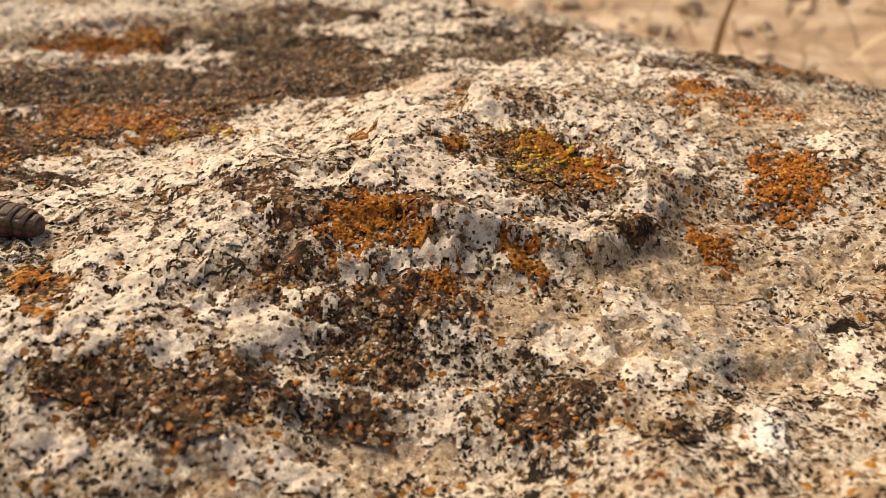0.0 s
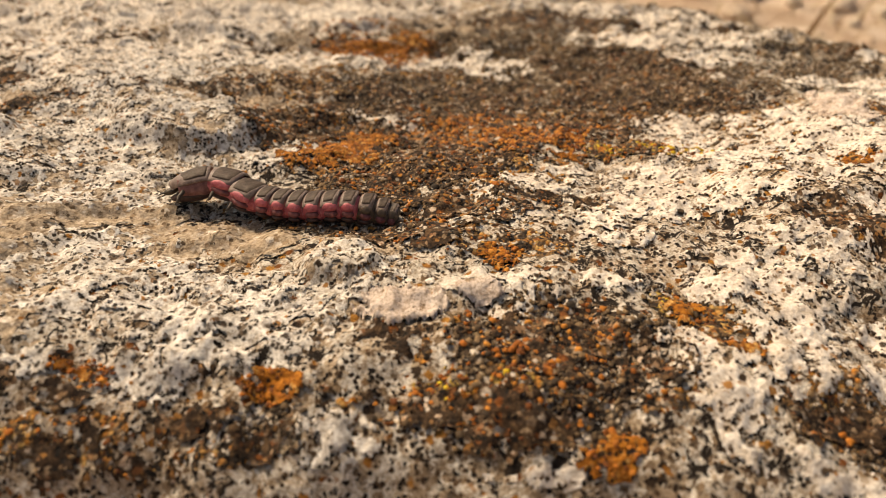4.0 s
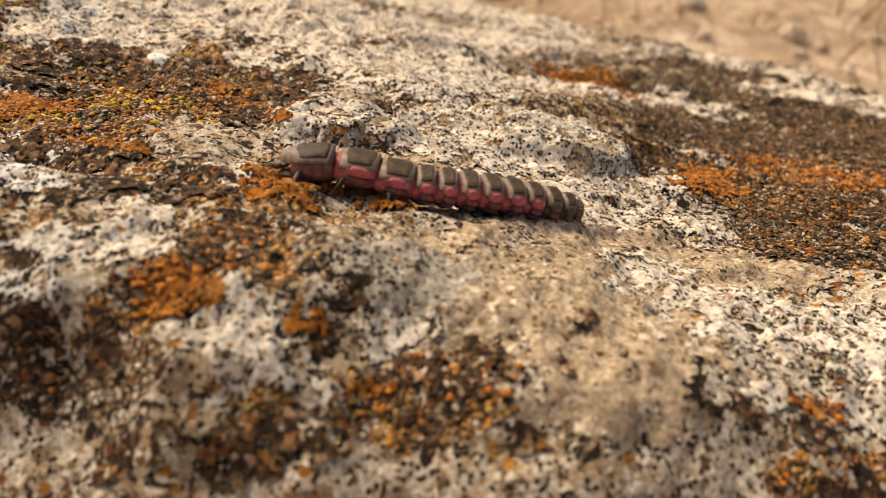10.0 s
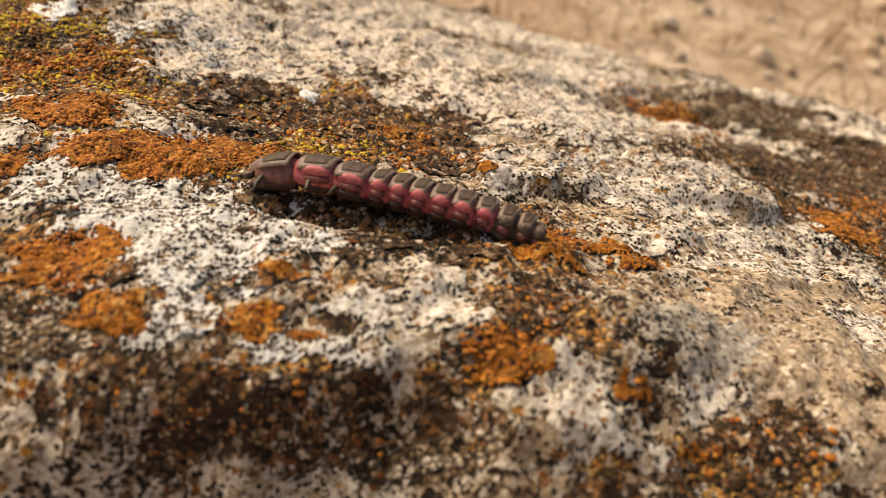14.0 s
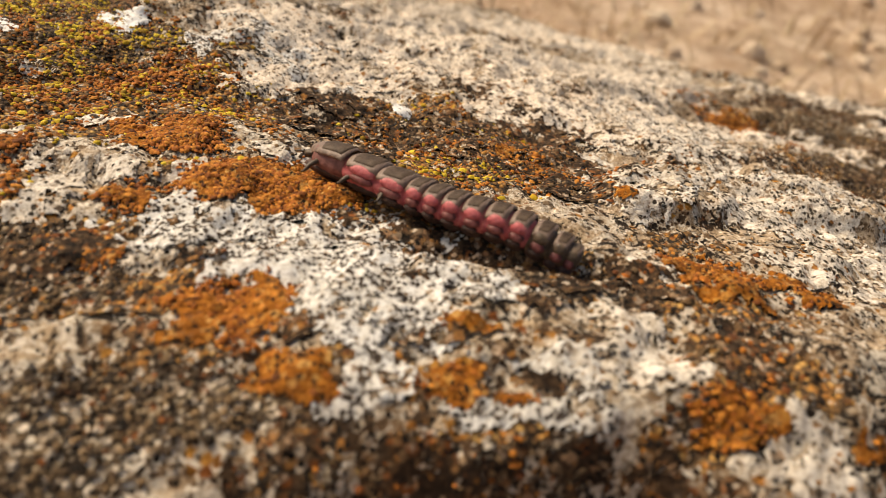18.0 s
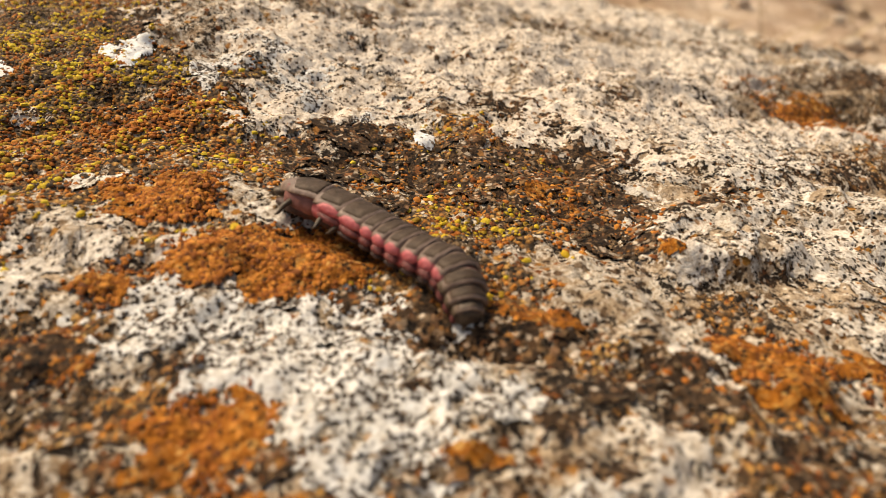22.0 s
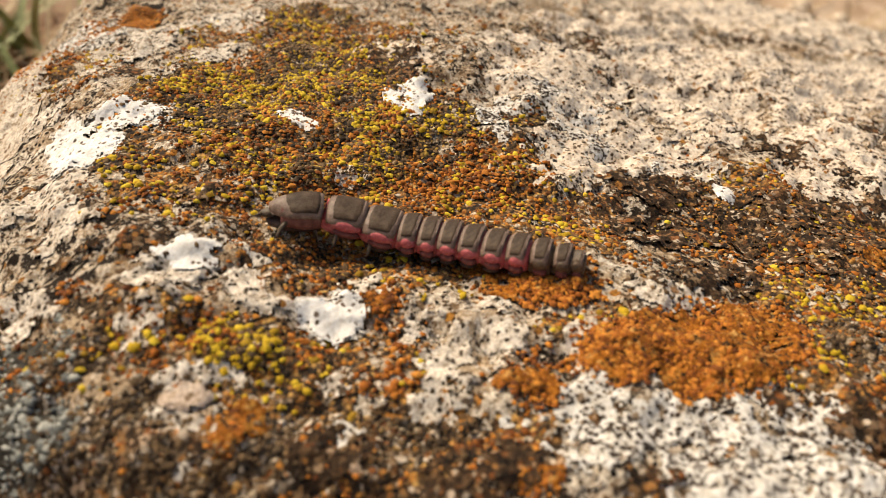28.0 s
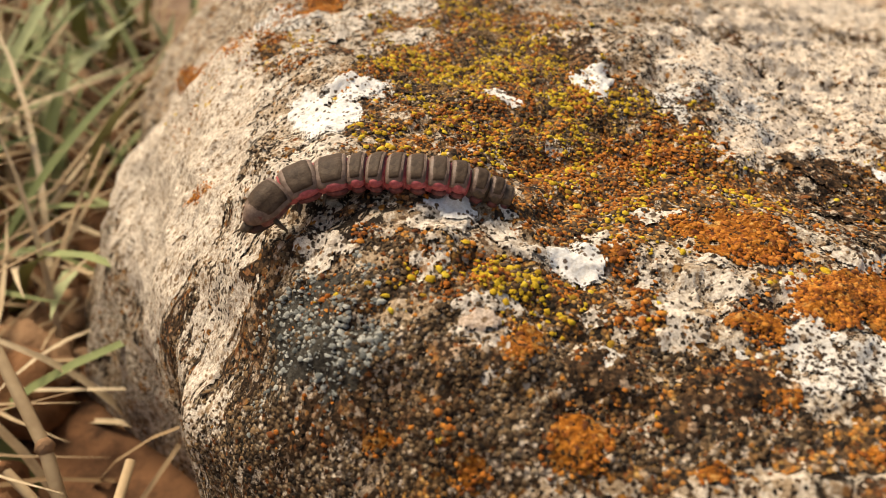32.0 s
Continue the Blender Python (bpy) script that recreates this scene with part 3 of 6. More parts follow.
def rim_line(length, half, tall, u, tip=False):
    """The line of a plate's edge at u of its length."""
    lift = 0.22 * u * u - 0.16 * abs(2 * u - 1) ** 4.0
    w = 1 - abs(2 * u - 1) ** 6 * 0.14
    out = []
    for q in np.linspace(-1, 1, 15):
        a = q * math.radians(73)
        out.append((length * (0.46 - 0.90 * u) - 0.10 * length * abs(q) ** 3 * (0.5 - u), half * w * math.sin(a), tall * (math.cos(a) - 0.15) + lift + 0.01))
    return out


def tube(points, radii, sides=7):
    v, f = [], []
    for k, (p, r) in enumerate(zip(points, radii)):
        d = Vector(points[min(k + 1, len(points) - 1)]) - Vector(points[max(k - 1, 0)])
        q = d.to_track_quat("Z", "Y")
        for i in range(sides):
            a = 2 * math.pi * i / sides
            v.append(tuple(Vector(p) + q @ Vector((r * math.cos(a), r * math.sin(a), 0))))
    for k in range(len(points) - 1):
        a = k * sides
        f += [(a + i, a + (i + 1) % sides, a + sides + (i + 1) % sides, a + sides + i) for i in range(sides)]
    f += [tuple(range(sides)), tuple(range(len(v) - 1, len(v) - 1 - sides, -1))]
    return v, f


larva = new("larva")
larva.empty_display_size = 0.002
tagged(larva, "dark brown glow-worm larva with rose-pink sides crawling over the rock", "insect larva")
RINGS, LEGS = [], []
for k, (length, half) in enumerate(SEGMENTS):
    skin = M_SKIN if k == 0 else M_PINK if k < 9 else M_TAIL
    ring = solid("segment", *sleeve(length * (0.62 if k else 0.42), half, -0.45 if k == 0 else 0.0), skin, larva)
    tall = 1.6 * min(1, half / 1.6)
    solid("plate_margin", *plate(length * (1.20 if k < 3 else 1.10), half, tall, tip=(k == 0)), M_RIM, ring, "brown translucent plate margin")
    solid("back_plate", *plate(length * (1.04 if k < 3 else 0.88), half * 1.02, tall * 1.02 + 0.025, tip=(k == 0), wrap=116), M_PLATE if k < 11 else M_TAIL, ring, "dark horny back plate" if k < 11 else "brown tail plate")
    solid("plate_rim", *tube(rim_line(length, half, tall, 1.0), [0.045 if k < 8 else 0.03] * 15, 6), M_RIM, ring, "thin pale rear rim")
    solid("belly", *lobe(0, 0, -1.10, length * 0.6, half * 0.66, 0.60), M_BELLY, ring, "dark brown belly")
    for side in (-1, 1):
        if k > 0:
            solid("side_fold", *lobe(-0.06 * length, side * half * 0.84, 0.10, length * 0.42, half * 0.18, 0.46), skin, ring, "rose-pink side fold" if k < 9 else "yellowish side fold")
            solid("lower_fold", *lobe(-0.10 * length, side * half * 0.82, -0.55, length * 0.38, half * 0.17, 0.36), M_UNDER, ring, "dark red-brown lower fold")
        if 1 < k < 10:
            solid("side_plate", *lobe(-0.06, side * half * 0.70, -1.05, length * 0.36, half * 0.20, 0.26), M_BELLY, ring, "small dark side plate")
    RINGS.append(ring)
    if k < 3:
        for side in (-1, 1):
            leg_v, leg_f = tube([(0, 0, 0), (0.3, side * 0.75, 0.1), (0.5, side * 1.25, -0.35), (0.55, side * 1.55, -0.85), (0.75, side * 1.65, -1.05)], [0.26, 0.24, 0.2, 0.13, 0.05])
            leg = solid("leg", leg_v, leg_f, M_LEG, ring)
            LEGS.append((leg, side, k))
head = solid("head", *lobe(0, 0, 0, 0.75, 0.5, 0.36), M_LEG, larva, "small brown head")
for side in (-1, 1):
    solid("antenna", *tube([(0.5, side * 0.25, 0.05), (0.95, side * 0.45, 0.12), (1.3, side * 0.55, 0.05)], [0.10, 0.08, 0.03]), M_LEG, head)
    solid("jaw", *tube([(0.6, side * 0.18, -0.1), (0.9, side * 0.22, -0.16), (1.1, side * 0.06, -0.2)], [0.09, 0.06, 0.02]), M_LEG, head)

# ---- what lies round the rock ----
rng = np.random.default_rng(5)
for k in range(130):
    clod(rng.uniform(-330, -214), rng.uniform(40, 330), rng.uniform(3.5, 11), k + 1, "reddish-brown crumbly clod of earth beside the rock")
for k in range(60):
    x = rng.uniform(-60, 420)
    clod(x, rng.uniform(235, 620) + max(0, 60 - 0.8 * x), rng.uniform(3, 9), k + 101, "pale brown weathered stone among dry grass", "stone", M_STONE)
for k in range(70):
    x = rng.uniform(40, 620)
    clod(x, rng.uniform(190, 900) + max(0, 120 - 0.8 * x), rng.uniform(4, 12), k + 201, "pale weathered stone on the dry slope behind the rock", "stone", M_STONE)
strands("dry_grass", "bleached dry straw lying beside the rock", M_STRAW, 640, (-340, -212, 40, 380), 60, 1.1, 1.3, 21, "dry grass")
strands("green_grass", "narrow green grass blades beside the rock", M_GREEN, 300, (-345, -222, 120, 360), 48, 2.9, 0.8, 22, "grass")
strands("dry_grass", "bleached dry straw on the ground behind the rock", M_STRAW, 1300, (-150, 700, 230, 900), 50, 1.5, 1.2, 23, "dry grass")
strands("dry_grass", "upright dry stalks behind the rock", M_STRAW, 14, (20, 420, 240, 600), 60, 1.4, 0.3, 24, "dry grass")

def dry_stalk(points, radius):
    """A grass stalk with swollen joints, lying over the clods."""
    stalk = solid("dry_stalk", *tube(points, [radius * (1 - 0.12 * k) for k in range(len(points))], 8), M_STRAW, None)
    for k in range(1, len(points) - 1):
        d = (Vector(points[k + 1]) - Vector(points[k - 1])).normalized() * radius * 1.1
        a = Vector(points[k])
        solid("joint", *tube([a - d, a, a + d], [radius * 0.8, radius * 1.35, radius * 0.8], 8), M_CLOD, stalk, "swollen brown joint of the stalk")
    tagged(stalk, "thick bleached dry grass stalk with brown joints beside the rock", "stalk", group="dry stalks")


dry_stalk([(-213, 62, 6), (-217, 76, 22), (-222, 92, 36), (-229, 108, 44)], 1.5)
dry_stalk([(-224, 70, 4), (-224, 86, 16), (-225, 104, 30)], 1.2)
dry_stalk([(-206, 92, 4), (-216, 110, 20), (-230, 128, 32), (-246, 138, 38)], 0.9)
dry_stalk([(-208, 100, 10), (-222, 112, 14), (-240, 122, 17)], 0.7)
dry_stalk([(-214, 74, 5), (-208, 90, 14), (-206, 108, 20)], 0.8)

# ---- lichens ----
COUNT = [0]


def oval(cx, cy, rx, ry, turn, step, reach=1.45):
    """A fine square net over an oval, and how deep inside the oval each place is."""
    c, s = math.cos(radians(turn)), math.sin(radians(turn))
    ex, ey = reach * math.hypot(rx * c, ry * s), reach * math.hypot(rx * s, ry * c)
    xs, ys = np.arange(cx - ex, cx + ex, step), np.arange(cy - ey, cy + ey, step)
    x, y = np.meshgrid(xs, ys)
    return x, y, inside(x, y, cx, cy, rx, ry, turn)


def inside(x, y, cx, cy, rx, ry, turn):
    c, s = math.cos(radians(turn)), math.sin(radians(turn))
    u, v = ((x - cx) * c + (y - cy) * s) / rx, ((y - cy) * c - (x - cx) * s) / ry
    return 1 - np.sqrt(u * u + v * v)


def crust(name, label, material, cx, cy, rx, ry, turn, thick=0.12, base=0.03, ragged=0.8, size=2.6, more=0.1):
    """One colony: a thin crust with a ragged outline and gaps, grown onto the rock."""
    step = 0.16 if cx < -197 else min(0.5, max(0.19, 0.185 * (0.5 + cy / 160)))
    x, y, e = oval(cx, cy, rx, ry, turn, step)
    COUNT[0] += 1
    e = e + ragged * (0.62 * fbm(x, y, size, 5, 100 + len(name), 0.8) + 0.35 * fbm(x, y, 1.1, 3, 130, 0.9)) + more - 14 * np.clip(-0.12 - e, 0, 9)
    z = rock_z(x, y) + base + thick * np.clip(e / 0.22, -0.8, 1) + 0.06 * fbm(x, y, 0.8, 2, 55) * np.clip(e * 4, 0, 1) + 0.0002 * COUNT[0]
    keep = (e > -0.02)
    ny, nx = x.shape
    f = sheet_faces(nx, ny)
    f = f[keep.ravel()[f].sum(1) >= 3]
    if len(f) < 4:
        return None
    used = np.unique(f)
    index = np.full(nx * ny, -1)
    index[used] = np.arange(len(used))
    ob = mesh_object(name, np.stack(shove(x, y, z), 2).reshape(-1, 3)[used], index[f], material)
    return tagged(ob, label, "lichen", group=name.replace("_", " ") + " colonies")


DOME_V = np.array([(0, 0, 1)] + [(0.7 * math.cos(a), 0.7 * math.sin(a), 0.68) for a in np.arange(5) * math.pi / 2.5] + [(math.cos(a), math.sin(a), -0.25) for a in (np.arange(5) + 0.5) * math.pi / 2.5])
DOME_F = np.array([(0, 1 + i, 1 + (i + 1) % 5) for i in range(5)] + [(1 + i, 6 + i, 1 + (i + 1) % 5) for i in range(5)] + [(1 + (i + 1) % 5, 6 + i, 6 + (i + 1) % 5) for i in range(5)])


def granules(name, label, material, cx, cy, rx, ry, turn, each, number, ragged=0.5, seed=0, floor=0.0, host=None):
    """One colony of small warts, each a dome of its own."""
    rng = np.random.default_rng(int(seed + 1000 * abs(cx) + 10 * abs(cy)))
    a, r = rng.uniform(0, 2 * math.pi, number), 1.35 * np.sqrt(rng.uniform(0, 1, number))
    c, s = math.cos(radians(turn)), math.sin(radians(turn))
    u, v = rx * r * np.cos(a), ry * r * np.sin(a)
    x, y = cx + u * c - v * s, cy + u * s + v * c
    e = inside(x, y, cx, cy, rx, ry, turn) + ragged * (fbm(x, y, 3.2, 4, 100 + seed, 0.62) + 0.35 * fbm(x, y, 1.3, 1, 120 + seed)) + 0.12
    ok = e > floor
    x, y = x[ok], y[ok]
    if len(x) < 3:
        return None
    n = len(x)
    size = each * np.clip(rng.lognormal(-0.1, 0.35, n), 0.4, 1.7)
    x, y, z = shove(x, y, rock_z(x, y) + 0.08 + 0.08 * size + 0.0002 * COUNT[0])
    spin = rng.uniform(0, 6.28, n)
    shape = DOME_V[None] * np.stack([size * rng.uniform(0.8, 1.25, n), size * rng.uniform(0.8, 1.25, n), size * rng.uniform(0.40, 0.70, n)], 1)[:, None, :]
    shape = shape * (1 + 0.18 * rng.normal(size=(n, len(DOME_V), 1)))
    px = shape[..., 0] * np.cos(spin)[:, None] - shape[..., 1] * np.sin(spin)[:, None] + x[:, None]
    py = shape[..., 0] * np.sin(spin)[:, None] + shape[..., 1] * np.cos(spin)[:, None] + y[:, None]
    pz = shape[..., 2] + z[:, None]
    faces = (DOME_F[None] + (np.arange(n) * len(DOME_V))[:, None, None]).reshape(-1, 3)
    if host:
        return tagged(mesh_object("granule_cover", np.stack([px, py, pz], 2).reshape(-1, 3), faces, material, host), label, kind="stuff")
    ob = mesh_object(name, np.stack([px, py, pz], 2).reshape(-1, 3), faces, material)
    return tagged(ob, label, "lichen", group=name.replace("_", " ") + " colonies", kind="stuff")


def many(rx, ry, each, cover):
    return int(min(9000, max(30, cover * 1.8 * math.pi * rx * ry / (3.1 * each * each))))


def white(cx, cy, rx, ry, turn):
    crust("white_lichen", "chalk-white crusty lichen with black dots on the rock", M["cream" if cx > -60 or (cy > 108 and cx > -168) else "snow" if -165 < cx < -125 and cy < 84 else "white"], cx, cy, rx, ry, turn, 0.10, 0.04, 1.25, 1.8 if cx > -75 else 2.4, 0.12 if cy > 104 else -0.02)


def snow(cx, cy, rx, ry, turn):
    crust("bright_white_lichen", "bright white lichen patch on the rock", M["snow"], cx, cy, rx, ry, turn, 0.09, 0.07, 0.95, 2.0, 0.08)


def orange(cx, cy, rx, ry, turn):
    young = cx > -118
    host = crust("orange_lichen", "rust-orange warty crust of lichen on the rock", M["orange"], cx, cy, rx, ry, turn, 0.12, 0.08, 1.2 if young else 0.75, 1.8 if young else 2.6, (-0.22 if cx > -60 else -0.08) if young else 0.1)
    granules("orange_lichen", "rust-orange lichen warts", G_ORANGE, cx, cy, rx, ry, turn, 0.17, many(rx, ry, 0.17, 0.30 if young else 0.70), 1.1 if young else 0.8, 0, 0.2 if young else 0.0, host)


def sown(cx, cy, rx, ry, turn):
    granules("orange_lichen", "scattered rust-orange lichen granules on the rock", G_ORANGE, cx, cy, rx, ry, turn, 0.20, many(rx, ry, 0.20, 0.45), 0.9, 0, 0.1)


def yellow(cx, cy, rx, ry, turn):
    host = crust("yellow_lichen", "mustard-yellow granular lichen on a brown film", M["yellow"], cx, cy, rx, ry, turn, 0.08, 0.02, 0.7)
    granules("yellow_lichen", "mustard-yellow lichen granules", G_YELLOW, cx, cy, rx, ry, turn, 0.22, many(rx, ry, 0.22, 0.30), 1.1, 5, 0.2, host)
    granules("orange_lichen", "scattered rust-orange lichen granules", G_ORANGE, cx, cy, rx, ry, turn, 0.20, many(rx, ry, 0.20, 0.20), 1.0, 2, 0.15, host)
    granules("brown_lichen", "brown lichen granules", G_BROWN, cx, cy, rx, ry, turn, 0.19, many(rx, ry, 0.19, 0.3), 0.6, 9, 0.0, host)


def mixed(cx, cy, rx, ry, turn):
    host = crust("brown_lichen", "brown and orange granular film of lichens on the rock", M["mixed"], cx, cy, rx, ry, turn, 0.07, 0.0, 0.95 if cx < -120 else 1.35, 3.4 if cx < -120 else 2.4, 0.05 if cx < -120 else -0.08)
    if cx < -120 and cy > 80 - 0.12 * (cx + 120):
        granules("orange_lichen", "scattered rust-orange lichen granules", G_ORANGE, cx, cy, rx, ry, turn, 0.17, many(rx, ry, 0.17, 0.22), 1.0, 2, 0.25, host)
        granules("yellow_lichen", "scattered yellow lichen granules", G_YELLOW, cx, cy, rx, ry, turn, 0.24, many(rx, ry, 0.24, 0.11), 1.0, 5, 0.32, host)


# brown lichen film, which also paints shade on the front slope and below the ledge
def earthy(cx, cy, rx, ry, turn):
    host = crust("brown_lichen", "dark brown granular lichen film and painted shade on the rock", M["earth"], cx, cy, rx, ry, turn, 0.07, 0.01, 0.9 if cx < -150 else 1.5, 3.0 if cx < -150 else 2.2, 0.1 if cx < -150 else -0.13)
    granules("brown_lichen", "dark brown lichen granules", G_BROWN, cx, cy, rx, ry, turn, 0.18, many(rx, ry, 0.18, 0.35), 1.2, 9, 0.15, host)


def chalk(cx, cy, rx, ry, turn):
    crust("bright_white_lichen", "solid bright white lichen patch on the rock", M["chalk"], cx, cy, rx, ry, turn, 0.09, 0.18, 0.7, 2.4, 0.25)


# dark lichen, and shade painted below the larva and under rock edges
def dark(cx, cy, rx, ry, turn):
    crust("dark_lichen", "brown-black film of lichen and painted shade on the rock", M["dark"], cx, cy, rx, ry, turn, 0.05, -0.01, 1.4, 2.0, -0.08)


# dark growth on top of the whites, partly shade painted beneath the larva
def stain_shade(cx, cy, rx, ry, turn):
    host = crust("dark_lichen", "brown-black lichen and painted shade over paler crusts", M["dark"], cx, cy, rx, ry, turn, 0.05, 0.15, 1.5, 1.6, -0.04)
    if host and rx * ry > 5 and cy < 100:
        granules("orange_lichen", "scattered rust-orange lichen granules", G_ORANGE, cx, cy, rx, ry, turn, 0.21, many(rx, ry, 0.21, 0.10), 1.2, 2, 0.15, host)
        granules("brown_lichen", "brown lichen granules", G_BROWN, cx, cy, rx, ry, turn, 0.21, many(rx, ry, 0.21, 0.16), 1.2, 9, 0.1, host)


def grey(cx, cy, rx, ry, turn):
    if cx > -160:
        crust("ash_grey_lichen", "ash-grey powdery lichen crust on the rock", M["ash"], cx, cy, rx, ry, turn, 0.06, 0.01, 1.0, 2.2)
        return
    host = crust("blue_grey_lichen", "blue-grey warty lichen crust on the rock", M["grey"], cx, cy, rx, ry, turn, 0.08, 0.03, 0.8)
    granules("grey_lichen_granules", "blue-grey lichen warts", G_GREY, cx, cy, rx, ry, turn, 0.20, many(rx, ry, 0.20, 0.6), 0.6, 3, 0.0, host)


def pale(cx, cy, rx, ry, turn):
    tagged(crust("pale_stone", "smooth pinkish-white stone nodule set in the rock", M["pale"], cx, cy, rx, ry, turn, 0.45, 0.03, 0.4, 2.0), category="stone")


def bare(cx, cy, rx, ry, turn):
    tagged(crust("bare_stone", "bare cream-coloured weathered limestone face", M["bare"], cx, cy, rx, ry, turn, 0.06, -0.02, 0.8, 5.0), category="stone")


bare(-196.8, 135.0, 4.0, 5.8, 41)
bare(-120.3, 148.3, 10.4, 19.0, 26)
bare(-114.8, 139.5, 7.9, 10.8, 4)
bare(-111.3, 128.9, 9.5, 6.8, 18)
bare(-108.0, 87.5, 5.3, 2.6, -32)
bare(-106.8, 137.0, 11.8, 8.0, 12)
bare(-104.7, 84.6, 4.1, 2.1, 6)
bare(-104.8, 105.7, 5.6, 3.5, -16)
bare(-104.1, 119.3, 8.7, 4.7, 5)
bare(-102.9, 130.3, 10.7, 6.9, 3)
bare(-99.2, 125.4, 14.0, 7.2, -4)
bare(-96.0, 61.0, 8.9, 3.6, 4)
bare(-92.8, 51.5, 7.0, 2.7, -6)
bare(-91.3, 83.5, 12.4, 5.3, 13)
bare(-85.7, 71.9, 6.3, 7.2, 8)
bare(-81.5, 185.6, 14.0, 10.4, 30)
bare(-79.9, 83.8, 6.7, 4.4, 13)
bare(-77.7, 113.9, 14.8, 5.3, 29)
bare(-75.6, 127.5, 24.6, 2.9, 29)
bare(-69.3, 65.7, 6.1, 4.0, 8)
bare(-67.7, 63.6, 3.4, 1.9, 6)
bare(-68.9, 102.8, 22.4, 2.9, 32)
bare(-62.7, 56.9, 2.4, 2.3, -10)
bare(-59.6, 60.9, 3.6, 2.4, 20)
bare(-54.5, 66.1, 2.2, 1.6, -16)
bare(-3.6, 41.1, 5.3, 2.9, -8)
bare(5.6, 52.6, 4.8, 2.3, -0)
bare(19.1, 58.6, 6.6, 5.0, 6)
bare(23.2, 54.2, 4.2, 2.7, 7)
bare(35.2, 59.5, 4.7, 5.8, -2)
mixed(-197.2, 139.8, 9.9, 5.5, -22)
mixed(-180.5, 91.7, 6.7, 2.8, -5)
mixed(-174.8, 107.5, 8.1, 4.1, 6)
mixed(-173.1, 78.4, 8.5, 2.4, -6)
mixed(-173.5, 89.4, 6.3, 2.4, -4)
mixed(-165.7, 76.1, 5.8, 1.9, -7)
mixed(-166.5, 88.5, 8.4, 3.5, -4)
mixed(-165.7, 117.2, 14.9, 11.0, 5)
mixed(-164.1, 143.1, 13.8, 8.3, -7)
mixed(-162.5, 82.6, 9.7, 2.3, -7)
mixed(-162.0, 109.0, 13.9, 8.3, 7)
mixed(-159.5, 98.3, 11.0, 3.7, 1)
mixed(-158.5, 82.4, 6.7, 4.6, -5)
mixed(-150.3, 68.5, 4.1, 1.2, -5)
mixed(-149.9, 112.8, 8.4, 4.0, -1)
mixed(-149.0, 105.3, 9.8, 6.6, 9)
mixed(-148.4, 100.4, 7.8, 6.9, 17)
mixed(-146.5, 89.1, 4.3, 2.2, -4)
mixed(-140.5, 65.1, 5.2, 1.4, -10)
mixed(-135.7, 60.0, 9.1, 0.6, -7)
mixed(-132.5, 79.2, 3.2, 2.6, -13)
mixed(-131.7, 86.6, 5.0, 5.2, -2)
mixed(-128.4, 89.7, 4.7, 5.7, -14)
mixed(-124.1, 99.8, 8.2, 13.2, 1)
mixed(-121.7, 72.1, 3.0, 1.2, -14)
mixed(-121.2, 56.5, 3.4, 1.0, -24)
mixed(-118.9, 95.9, 5.7, 3.6, -1)
mixed(-116.6, 60.8, 4.9, 2.6, -15)
mixed(-116.5, 65.3, 8.6, 2.4, -0)
mixed(-114.2, 57.3, 5.1, 2.0, -11)
mixed(-109.6, 77.2, 4.6, 2.4, -1)
mixed(-109.8, 50.7, 6.2, 1.4, -7)
mixed(-103.2, 48.6, 5.1, 1.3, -14)
mixed(-73.9, 42.5, 9.4, 1.5, -5)
mixed(-57.1, 108.4, 16.1, 8.4, 18)
mixed(-56.9, 91.3, 15.2, 7.5, -18)
mixed(-51.0, 88.2, 12.2, 10.8, -23)
mixed(-46.7, 61.3, 5.4, 2.4, -12)
mixed(-44.3, 46.0, 9.4, 4.3, -9)
mixed(-42.6, 120.1, 17.6, 21.6, 6)
mixed(-30.7, 101.0, 16.2, 7.5, -15)
mixed(-30.6, 51.9, 4.2, 4.7, -9)
mixed(-21.4, 42.6, 8.2, 3.5, -0)
mixed(-7.7, 50.9, 7.2, 4.3, -4)
mixed(-5.6, 84.4, 14.1, 10.8, -12)
mixed(9.6, 70.4, 7.9, 5.7, 12)
# the front-left slope and the strips below the ledge carry shade as brown colour
earthy(-198.6, 104.4, 4.2, 9.5, -30)
earthy(-196.2, 94.5, 8.3, 2.7, -34)
earthy(-191.1, 92.2, 9.3, 4.5, -18)
earthy(-184.2, 82.6, 11.8, 2.2, -16)
earthy(-182.1, 92.3, 2.3, 2.4, -15)
earthy(-178.6, 87.3, 4.1, 3.0, -8)
earthy(-176.8, 81.9, 5.3, 2.3, -6)
earthy(-152.0, 68.1, 3.2, 1.2, -6)
earthy(-145.3, 64.2, 5.5, 0.6, -11)
earthy(-140.1, 59.1, 5.1, 0.5, -8)
earthy(-135.7, 58.5, 8.2, 0.8, -8)
earthy(-130.9, 57.2, 6.1, 0.4, -14)
earthy(-123.5, 54.9, 5.5, 0.8, -26)
earthy(-121.0, 57.9, 1.7, 1.3, -24)
earthy(-64.1, 42.9, 3.1, 1.4, -1)
earthy(-49.1, 72.0, 3.0, 2.3, -24)
earthy(-37.2, 111.9, 18.4, 15.0, 0)
earthy(-22.1, 41.4, 6.5, 2.6, -2)
earthy(-7.7, 50.4, 6.6, 2.9, -3)
earthy(7.6, 43.4, 3.0, 3.2, -14)
# some of these paint the shade under the larva and below the ledge
dark(-201.4, 119.9, 2.7, 2.0, -48)
dark(-190.4, 98.1, 2.8, 1.4, 1)
dark(-189.0, 91.2, 2.8, 2.0, -13)
dark(-186.0, 85.4, 5.5, 1.7, -19)
